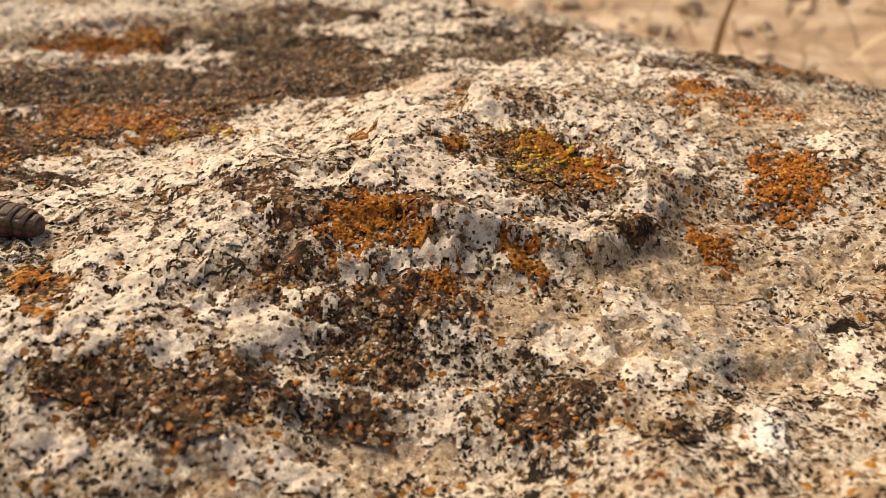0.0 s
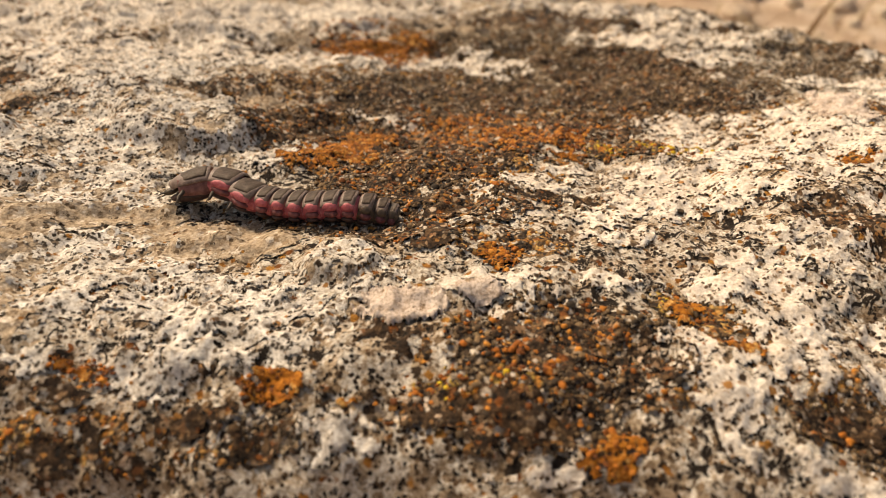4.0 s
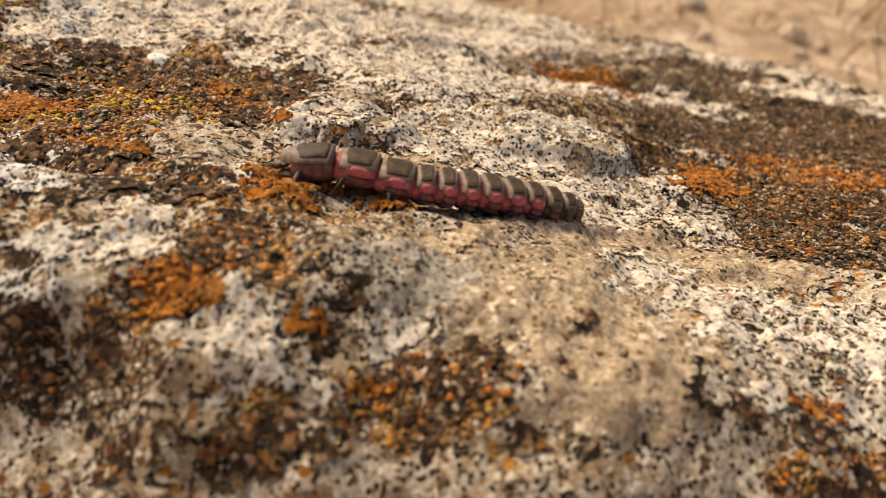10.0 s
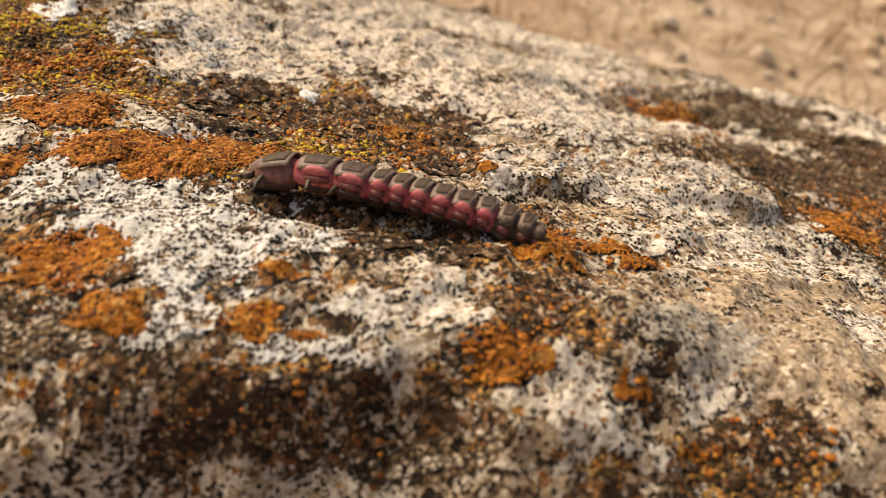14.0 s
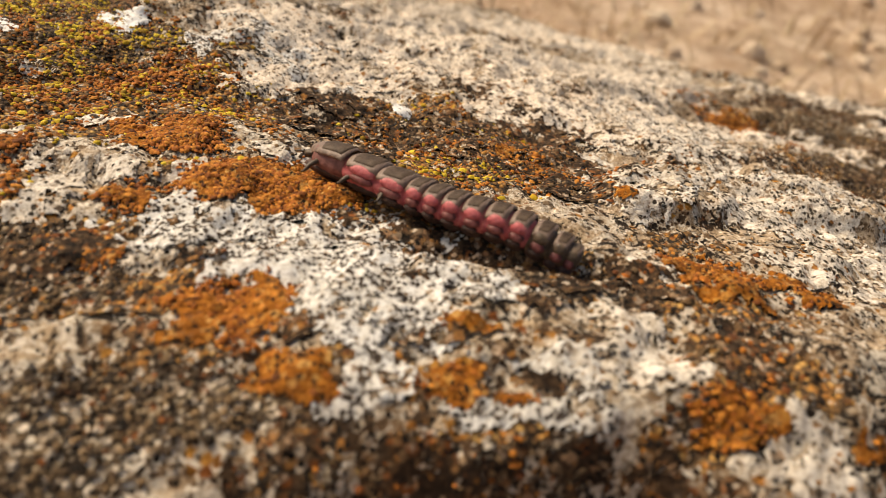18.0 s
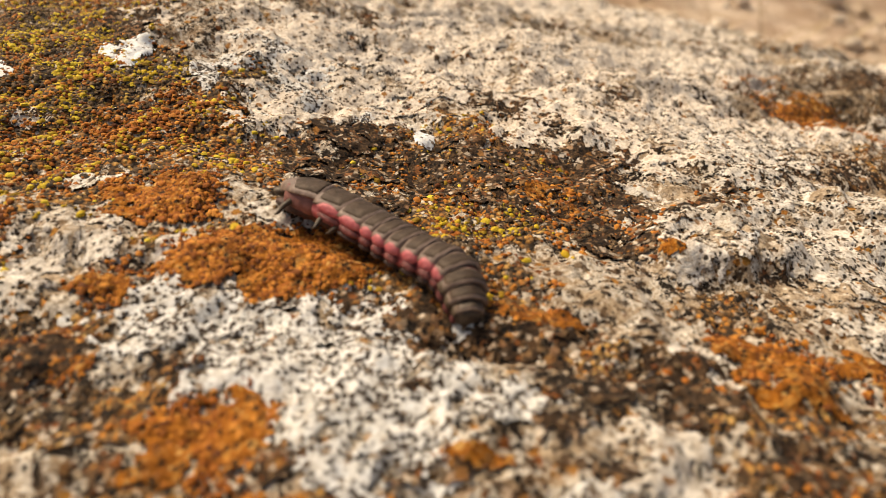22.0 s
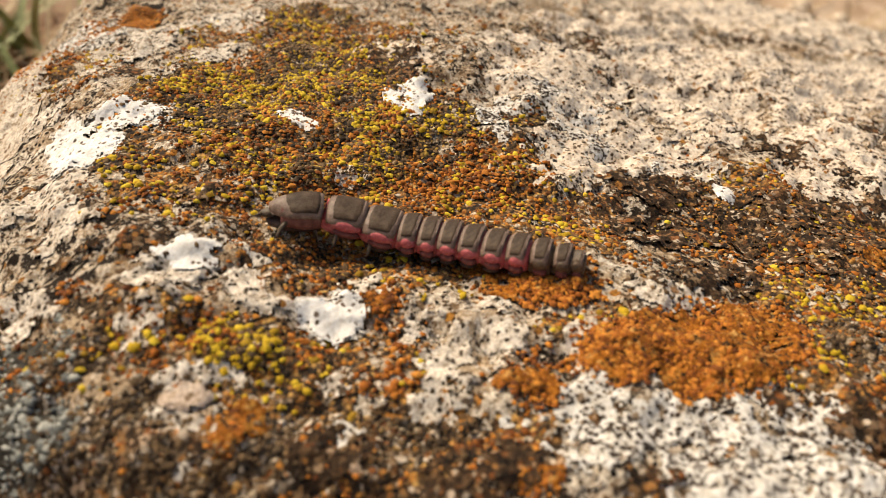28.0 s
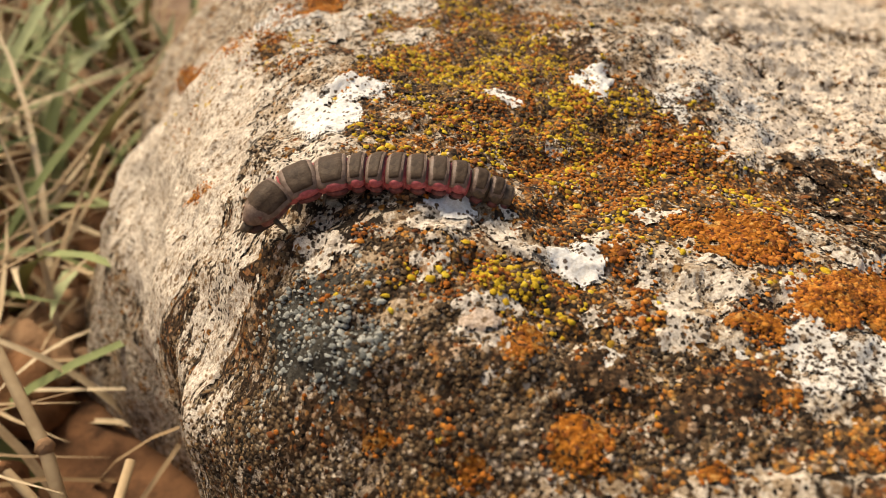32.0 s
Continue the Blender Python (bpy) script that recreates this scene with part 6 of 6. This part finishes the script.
orange(-134.1, 63.0, 1.9, 0.7, -14)
orange(-143.5, 66.2, 1.8, 1.1, -25)
orange(-141.2, 86.3, 7.0, 3.3, 2)
orange(-110.4, 71.6, 2.7, 3.2, -28)
orange(-142.8, 86.2, 4.7, 1.7, -6)
orange(-136.5, 86.0, 1.9, 2.8, -14)
orange(-147.7, 70.9, 2.0, 1.4, -50)
orange(-142.8, 65.2, 2.9, 0.9, -36)
orange(-133.6, 62.7, 1.5, 0.9, -19)
orange(-130.8, 61.0, 1.2, 0.5, -13)
orange(-118.7, 56.5, 2.1, 0.9, -39)
orange(-111.3, 70.7, 2.6, 4.1, -73)
orange(-152.8, 84.6, 1.6, 1.5, -13)
orange(-131.9, 66.0, 1.8, 0.5, -19)
orange(-111.9, 70.0, 2.2, 2.7, -57)
orange(-147.1, 71.7, 1.7, 2.0, 15)
orange(-144.2, 85.6, 4.0, 2.4, -5)
orange(-138.1, 87.4, 2.6, 3.1, 7)
orange(-112.4, 83.5, 1.4, 0.6, -43)
orange(-150.7, 94.1, 3.1, 2.0, -16)
orange(-162.3, 93.6, 1.3, 1.5, -12)
orange(-153.6, 85.1, 1.6, 1.0, -15)
orange(-124.5, 76.1, 2.5, 0.9, -21)
orange(-117.8, 96.0, 1.8, 1.2, -12)
orange(-141.7, 85.3, 6.2, 2.3, -2)
orange(-168.2, 78.0, 2.0, 1.3, -7)
orange(-147.8, 72.8, 2.5, 1.0, -13)
orange(-171.7, 84.0, 0.9, 1.0, 1)
earthy(-128.2, 87.9, 2.6, 2.4, -28)
orange(-126.3, 77.4, 2.8, 1.1, -30)
orange(-139.9, 85.8, 6.2, 3.0, 1)
orange(-134.6, 88.4, 3.3, 2.3, -2)
orange(-169.4, 77.0, 1.7, 1.1, -8)
orange(-182.0, 81.4, 1.6, 0.4, -30)
orange(-176.0, 77.6, 1.4, 0.6, -12)
orange(-143.1, 85.5, 2.9, 3.3, -4)
orange(-206.5, 164.9, 16.2, 1.4, -75)
orange(-160.0, 73.9, 1.1, 1.0, -12)
sown(34.5, 88.1, 7.3, 6.1, -19)
sown(37.1, 72.8, 4.5, 5.0, -8)
sown(-60.3, 131.3, 8.2, 10.9, 26)
sown(-46.7, 92.0, 10.3, 6.5, -14)
sown(-61.6, 90.8, 5.5, 3.3, 61)
sown(-45.8, 91.5, 7.0, 3.7, -15)
sown(-48.4, 46.2, 2.4, 1.6, 0)
sown(-37.6, 91.1, 6.7, 2.4, 0)
sown(-149.7, 94.4, 2.8, 2.8, -14)
sown(-149.8, 95.7, 4.2, 2.6, -22)
sown(-150.1, 93.8, 3.1, 1.9, -15)
sown(-151.2, 112.0, 6.1, 3.7, -6)
sown(-169.6, 114.0, 4.6, 2.9, 11)
sown(-166.0, 100.8, 2.0, 1.1, 23)
sown(-161.6, 91.7, 1.8, 2.5, -8)
sown(-149.5, 93.6, 3.8, 1.8, -20)
sown(-153.2, 86.2, 1.9, 1.5, -13)
sown(-161.3, 89.5, 2.3, 3.6, -4)
sown(-149.8, 93.8, 4.2, 2.1, -18)
sown(-172.0, 83.9, 1.1, 1.2, 4)
sown(-183.1, 96.0, 1.0, 0.6, -33)
yellow(9.8, 71.5, 4.2, 4.5, 7)
yellow(-28.5, 84.5, 2.8, 2.3, 8)
yellow(-121.3, 93.1, 1.5, 2.5, 20)
yellow(-162.5, 123.7, 6.0, 8.7, -2)
yellow(-167.8, 124.3, 9.4, 9.0, -10)
yellow(-163.9, 114.0, 7.4, 4.1, 7)
yellow(-176.4, 128.4, 3.2, 7.0, 19)
yellow(-171.3, 90.1, 3.0, 1.5, -5)
yellow(-165.0, 123.0, 6.6, 6.7, -10)
yellow(-179.6, 126.1, 6.3, 1.8, 49)
yellow(-160.5, 124.0, 6.5, 4.4, 1)
yellow(-171.7, 90.0, 3.3, 1.3, -4)
yellow(-176.8, 127.7, 7.0, 3.9, 38)
yellow(-164.4, 129.2, 4.8, 11.4, -4)
yellow(-163.9, 114.6, 5.4, 3.7, 12)
yellow(-172.7, 90.1, 1.8, 1.0, 2)

# the broken side
tagged(crust("broken_face", "freshly broken chalky pale face of the limestone", M["facet"], -204, 136, 9.0, 24.0, 8, 0.05, 0.04, 0.45, 3.0, 0.25), category="stone")
tagged(crust("broken_face", "pale broken face of the limestone with brown grains", M["facet"], -212, 160, 9, 18, 10, 0.05, 0.03, 0.9, 3.0, 0.1), category="stone")
tagged(crust("broken_face", "pale broken edge of the limestone with brown grains", M["facet"], -197, 100, 4.5, 12, -10, 0.05, 0.03, 1.2, 2.4, 0.0), category="stone")
dark(-203, 106, 3.0, 2.0, 20)
dark(-209, 150, 4.5, 3.0, 0)
dark(-193, 96, 2.5, 4, 0)
white(-195.5, 105, 2.5, 6, -12)
orange(-200.5, 152, 2.0, 3.0, 0)
# flaking layers on the far part of the rock
rng = np.random.default_rng(77)
for k in range(64):
    x = rng.uniform(-125, 45)
    y = rng.uniform(112, 175) - max(0, 0.45 * (x + 20))
    size = rng.uniform(2.5, 7)
    (white, dark, bare, white, dark)[k % 5](x, y, size * rng.uniform(1.0, 2.2), size, rng.uniform(-60, 10))


# ---- what moves ----
SPINES = []


def crawl(t, *points):
    """The middle of the larva's body at t seconds, from the neck to the tail."""
    SPINES.append((t, [Vector(p) for p in points]))


def along(points, u):
    """A smooth curve through the points, u from 0 to 1."""
    n = len(points) - 1
    k = min(int(u * n), n - 1)
    w = u * n - k
    p0, p1, p2, p3 = points[max(k - 1, 0)], points[k], points[k + 1], points[min(k + 2, n)]
    return 0.5 * (2 * p1 + (p2 - p0) * w + (2 * p0 - 5 * p1 + 4 * p2 - p3) * w * w + (3 * p1 - p0 - 3 * p2 + p3) * w ** 3)


def upright(place, ahead, up=Vector((0, 0.03, 1))):
    x = ahead.normalized()
    y = up.cross(x).normalized()
    z = x.cross(y)
    m = Matrix((x, y, z)).transposed().to_4x4()
    m.translation = place * MM
    return m


# how far the larva's back leans away from the walker, by the time
LEAN_TIMES, LEAN_DEGREES = (0, 4.5, 6.5, 10, 13, 15.5, 21, 25.5, 27.5, 32), (16, 18, 4, 6, 20, 22, 22, 20, 0, -8)


def motions():
    crawl(0, (-54.1, 62.3, 67.2), (-50.5, 61.5, 67.3), (-47.0, 60.6, 67.4), (-43.4, 59.8, 67.4), (-39.8, 59.2, 66.9), (-36.3, 58.7, 66.1))
    crawl(0.4, (-54.8, 62.6, 67.4), (-51.0, 61.9, 67.2), (-47.4, 60.7, 67.2), (-43.8, 59.4, 67.2), (-40.0, 58.6, 66.9), (-36.3, 58.1, 66.0))
    crawl(1, (-59.8, 64.8, 66.8), (-56.3, 64.1, 66.7), (-53.0, 63.1, 66.8), (-49.7, 61.9, 67.2), (-46.3, 60.9, 67.1), (-42.9, 60.2, 66.5))
    crawl(1.5, (-61.2, 66.5, 66.5), (-57.7, 65.8, 66.5), (-54.4, 64.6, 66.7), (-51.1, 63.1, 67.1), (-47.8, 61.8, 67.1), (-44.7, 60.2, 66.4))
    crawl(2, (-63.8, 66.1, 66.0), (-59.9, 66.1, 66.6), (-56.5, 64.4, 66.7), (-53.0, 62.6, 66.7), (-49.4, 61.2, 66.7), (-45.7, 60.4, 66.4))
    crawl(2.5, (-68.0, 66.6, 65.4), (-64.3, 67.2, 66.1), (-60.5, 66.5, 66.3), (-56.9, 65.1, 66.4), (-53.5, 63.5, 66.4), (-50.2, 61.5, 66.4))
    crawl(3, (-70.9, 68.9, 64.9), (-66.8, 68.9, 65.8), (-62.7, 67.9, 66.0), (-58.9, 66.2, 66.2), (-55.2, 64.3, 66.3), (-51.5, 62.3, 66.3))
    crawl(3.5, (-75.2, 72.1, 65.4), (-71.2, 71.2, 65.4), (-67.3, 70.1, 65.5), (-63.3, 68.9, 65.7), (-59.5, 67.6, 65.7), (-55.9, 65.6, 65.3))
    crawl(4, (-78.2, 71.5, 65.6), (-73.7, 71.9, 66.0), (-69.8, 69.9, 65.2), (-65.4, 68.6, 65.1), (-61.0, 67.8, 65.6), (-56.7, 67.0, 65.1))
    crawl(4.5, (-79.6, 75.4, 65.7), (-75.7, 73.5, 65.4), (-71.8, 71.8, 65.1), (-67.8, 70.5, 65.0), (-63.6, 69.6, 65.2), (-59.5, 68.4, 65.0))
    crawl(6.5, (-90.2, 72.9, 66.3), (-86.0, 73.2, 66.1), (-81.9, 73.3, 65.8), (-77.7, 73.5, 65.5), (-73.6, 73.5, 64.9), (-69.5, 73.4, 64.0))
    crawl(7, (-94.6, 67.1, 67.2), (-90.5, 70.2, 67.1), (-85.9, 72.1, 66.4), (-80.9, 72.2, 65.9), (-76.0, 71.2, 65.4), (-72.1, 68.6, 63.9))
    crawl(7.5, (-97.4, 65.4, 67.2), (-94.0, 69.1, 67.7), (-89.6, 71.2, 66.6), (-84.8, 71.9, 65.6), (-79.9, 72.4, 64.9), (-74.9, 73.0, 64.3))
    crawl(8, (-98.5, 68.2, 67.0), (-94.8, 70.9, 67.2), (-90.6, 72.8, 66.7), (-86.2, 74.0, 66.3), (-81.5, 74.3, 66.2), (-77.4, 73.4, 64.5))
    crawl(8.5, (-102.3, 66.3, 68.0), (-98.1, 68.2, 67.7), (-93.7, 68.8, 67.1), (-89.2, 69.0, 66.4), (-84.8, 69.2, 65.5), (-80.4, 69.3, 64.3))
    crawl(9, (-105.8, 67.3, 67.8), (-101.6, 68.9, 67.3), (-97.2, 70.3, 67.0), (-92.7, 71.1, 66.8), (-88.1, 71.6, 66.7), (-83.8, 71.2, 65.0))
    crawl(9.5, (-107.6, 71.8, 67.6), (-104.1, 69.4, 67.3), (-100.0, 68.8, 66.9), (-95.8, 69.1, 67.0), (-91.6, 69.6, 66.8), (-87.5, 69.8, 65.6))
    crawl(10, (-112.1, 70.8, 67.5), (-107.2, 69.9, 67.8), (-102.4, 68.9, 67.3), (-97.4, 68.4, 67.2), (-92.4, 68.7, 66.7), (-87.5, 69.2, 65.7))
    crawl(10.5, (-112.5, 74.9, 67.3), (-109.3, 72.0, 67.4), (-105.8, 69.6, 67.3), (-101.9, 68.1, 67.2), (-97.7, 67.6, 67.2), (-93.6, 68.1, 66.1))
    crawl(11, (-117.0, 75.0, 67.7), (-113.0, 72.8, 67.7), (-109.3, 70.1, 67.5), (-105.7, 67.3, 67.3), (-101.9, 64.8, 67.2), (-97.8, 62.6, 66.8))
    crawl(11.5, (-118.6, 72.8, 67.8), (-114.6, 72.8, 67.8), (-110.7, 71.9, 67.6), (-107.1, 70.3, 67.7), (-103.9, 68.0, 67.8), (-101.5, 64.8, 66.9))
    crawl(12, (-123.4, 73.1, 66.6), (-118.9, 74.0, 67.9), (-114.3, 72.8, 67.6), (-110.0, 70.6, 67.7), (-106.3, 67.5, 67.5), (-103.6, 63.8, 66.4))
    crawl(12.5, (-123.3, 75.5, 67.3), (-118.1, 75.5, 67.4), (-112.9, 75.5, 67.3), (-107.8, 74.5, 67.6), (-104.3, 71.3, 68.0), (-106.6, 67.1, 66.4))
    crawl(13, (-126.4, 74.7, 66.2), (-122.0, 74.5, 67.3), (-117.5, 74.0, 67.4), (-113.0, 73.2, 67.6), (-108.9, 71.1, 67.8), (-107.5, 67.4, 66.7))
    crawl(13.5, (-130.1, 76.9, 65.8), (-125.7, 75.7, 67.0), (-121.2, 74.1, 67.3), (-116.8, 72.3, 67.5), (-112.6, 70.2, 67.4), (-108.5, 67.7, 67.0))
    crawl(15.5, (-139.2, 86.8, 66.1), (-135.9, 83.9, 66.1), (-132.6, 81.0, 66.1), (-129.2, 78.2, 66.2), (-125.6, 75.6, 66.4), (-122.2, 72.9, 65.8))
    crawl(16, (-138.4, 87.5, 66.5), (-135.3, 84.3, 65.9), (-132.4, 80.9, 65.8), (-129.2, 77.7, 65.8), (-125.6, 75.0, 65.9), (-121.8, 72.6, 65.8))
    crawl(16.5, (-138.5, 87.5, 66.3), (-135.5, 84.3, 66.0), (-132.4, 81.0, 65.9), (-129.2, 77.8, 65.9), (-125.8, 75.0, 66.0), (-122.2, 72.3, 65.5))
    crawl(17, (-138.7, 86.9, 66.1), (-135.3, 83.9, 66.1), (-131.9, 80.8, 66.1), (-128.5, 77.9, 66.4), (-125.0, 75.1, 66.7), (-122.5, 71.9, 65.5))
    crawl(17.5, (-138.2, 87.9, 66.1), (-135.2, 84.5, 66.1), (-132.2, 81.2, 66.1), (-129.0, 78.1, 66.1), (-125.5, 75.3, 66.3), (-122.1, 72.4, 65.7))
    crawl(18, (-138.6, 88.3, 66.2), (-135.4, 84.9, 66.1), (-132.2, 81.6, 66.0), (-129.0, 78.3, 66.1), (-125.5, 75.3, 66.3), (-122.1, 72.3, 65.6))
    crawl(18.5, (-138.6, 87.6, 66.1), (-135.5, 84.4, 66.0), (-132.3, 81.2, 66.0), (-129.0, 78.3, 66.1), (-125.5, 75.5, 66.2), (-122.1, 72.7, 65.8))
    crawl(19, (-138.6, 87.2, 66.3), (-135.7, 83.9, 65.9), (-132.6, 80.6, 65.7), (-129.4, 77.6, 65.7), (-125.7, 75.0, 66.1), (-122.2, 72.3, 65.5))
    crawl(19.5, (-137.9, 87.1, 66.2), (-135.0, 83.8, 65.9), (-132.0, 80.5, 65.8), (-128.9, 77.5, 65.9), (-125.5, 74.7, 66.2), (-122.3, 71.8, 65.5))
    crawl(20, (-136.4, 85.9, 66.1), (-133.9, 82.6, 65.9), (-131.3, 79.6, 65.8), (-128.3, 76.8, 65.9), (-125.0, 74.4, 66.2), (-122.0, 71.9, 65.5))
    crawl(20.5, (-136.6, 89.0, 66.6), (-133.7, 85.7, 66.2), (-131.1, 82.1, 66.1), (-128.3, 78.7, 66.1), (-125.1, 75.7, 66.3), (-121.8, 72.7, 65.8))
    crawl(21, (-138.9, 90.0, 66.4), (-135.4, 86.9, 66.2), (-132.3, 83.3, 66.1), (-129.3, 79.7, 66.1), (-126.0, 76.3, 66.0), (-122.5, 73.1, 65.8))
    crawl(21.5, (-139.2, 91.6, 67.0), (-136.5, 88.6, 66.3), (-134.1, 85.4, 65.9), (-131.7, 82.2, 65.9), (-129.2, 79.1, 66.2), (-127.1, 75.7, 65.6))
    crawl(22, (-140.3, 92.0, 66.6), (-137.2, 89.7, 66.4), (-134.6, 86.9, 66.2), (-132.3, 83.8, 66.1), (-130.0, 80.6, 66.2), (-129.7, 77.3, 65.0))
    crawl(22.5, (-142.7, 92.6, 66.8), (-138.8, 91.0, 66.9), (-136.0, 87.9, 66.4), (-133.7, 84.4, 66.1), (-131.6, 80.8, 65.6), (-129.7, 77.0, 64.9))
    crawl(23, (-145.5, 94.6, 67.0), (-141.1, 92.8, 67.1), (-137.6, 89.8, 66.5), (-134.7, 86.2, 66.2), (-132.2, 82.3, 65.8), (-129.9, 78.2, 65.1))
    crawl(23.5, (-149.2, 94.6, 65.9), (-144.9, 93.3, 66.9), (-141.1, 90.9, 66.7), (-137.8, 87.7, 66.2), (-135.0, 84.1, 65.6), (-132.3, 80.4, 65.0))
    crawl(24, (-150.3, 96.3, 65.6), (-146.1, 94.8, 66.3), (-141.9, 93.1, 66.6), (-138.0, 90.8, 66.8), (-135.1, 87.8, 66.6), (-134.2, 83.6, 65.2))
    crawl(24.5, (-152.5, 98.9, 65.1), (-148.5, 96.7, 66.2), (-144.5, 94.4, 66.6), (-140.5, 91.8, 66.6), (-137.1, 88.8, 66.2), (-134.3, 85.2, 65.1))
    crawl(25, (-154.1, 97.6, 64.8), (-150.1, 96.7, 66.1), (-146.2, 95.1, 66.2), (-142.2, 93.7, 66.6), (-138.3, 92.0, 66.8), (-137.2, 89.1, 64.8))
    crawl(25.5, (-156.3, 98.2, 64.5), (-152.2, 98.0, 66.1), (-148.3, 96.3, 66.4), (-144.4, 94.3, 66.3), (-140.6, 92.3, 65.9), (-136.8, 90.4, 64.9))
    crawl(27.5, (-166.7, 100.8, 64.6), (-162.1, 101.7, 65.1), (-157.6, 100.8, 65.1), (-153.4, 98.9, 65.2), (-149.5, 96.6, 65.5), (-146.0, 93.5, 65.6))
    crawl(28, (-169.4, 102.7, 64.9), (-164.4, 102.4, 64.7), (-159.7, 100.9, 64.3), (-155.2, 99.0, 64.6), (-150.9, 96.6, 65.1), (-146.6, 94.2, 65.7))
    crawl(28.5, (-171.3, 102.4, 65.0), (-166.5, 102.9, 64.8), (-161.7, 102.6, 64.7), (-157.0, 101.8, 65.1), (-152.5, 100.4, 65.8), (-152.8, 97.3, 64.0))
    crawl(29, (-175.4, 99.1, 65.6), (-171.1, 101.4, 65.7), (-166.5, 101.9, 65.0), (-161.8, 100.9, 64.4), (-157.3, 99.2, 64.3), (-153.2, 96.5, 64.0))
    crawl(29.5, (-177.5, 101.9, 65.8), (-173.2, 102.2, 65.5), (-169.0, 102.1, 64.5), (-164.7, 102.4, 64.3), (-160.3, 102.3, 64.2), (-156.0, 102.1, 64.2))
    crawl(30, (-180.9, 101.0, 65.5), (-176.6, 102.3, 65.7), (-172.2, 102.7, 65.2), (-167.7, 102.7, 64.7), (-163.3, 102.4, 64.2), (-159.0, 101.4, 63.1))
    crawl(30.5, (-185.2, 103.2, 64.1), (-180.3, 102.9, 65.7), (-175.3, 101.8, 65.4), (-170.3, 101.0, 64.5), (-165.3, 100.5, 63.7), (-160.2, 100.1, 63.0))
    crawl(31, (-187.7, 102.1, 61.9), (-183.2, 102.3, 64.6), (-178.0, 101.9, 65.5), (-172.8, 101.8, 64.5), (-167.5, 101.9, 63.7), (-162.3, 102.2, 62.9))
    crawl(31.5, (-190.1, 103.9, 60.5), (-186.1, 103.3, 63.1), (-181.8, 102.6, 64.6), (-177.1, 102.4, 65.1), (-172.5, 102.4, 64.9), (-167.8, 102.3, 63.9))
    crawl(32, (-192.4, 98.8, 60.2), (-189.0, 101.3, 62.5), (-184.5, 101.6, 64.0), (-179.8, 100.6, 65.0), (-175.1, 99.9, 65.2), (-170.4, 99.2, 64.1))
    total = sum(length for length, half in SEGMENTS)
    root, poses, heads = [], [[] for ring in RINGS], []
    for t, points in SPINES:
        points = [p - Vector((0, 0, 0.3)) for p in points]
        base = points[len(points) // 2].copy()
        root.append((t, pose(base.x * MM, base.y * MM, base.z * MM)))
        run = 0.0
        lean = radians(float(np.interp(t, LEAN_TIMES, LEAN_DEGREES)))
        for k, (length, half) in enumerate(SEGMENTS):
            u = (run + length / 2) / total
            run += length
            p, a, b = along(points, u), along(points, max(0, u - 0.04)), along(points, min(1, u + 0.04))
            m = upright(p - base, a - b, Vector((0, math.sin(lean), math.cos(lean))))
            poses[k].append((t, m))
            if k == 0:
                heads.append((t, m @ pose(0.0021, 0, -0.0004, 0, 12, 0)))
    walk(larva, root)
    for ring, rows in zip(RINGS, poses):
        walk(ring, rows)
    walk(head, heads)
    for leg, side, k in LEGS:
        rows = []
        for t in np.arange(0, 32.01, 0.4):
            swing = 22 * math.sin(2 * math.pi * t / 1.6 + (k * 2.1 + (1.57 if side > 0 else 0)))
            rows.append((float(t), pose(0.0002, side * 0.0007, -0.0007, 0.4 * side * abs(swing), 0, side * swing)))
        walk(leg, rows)


motions()
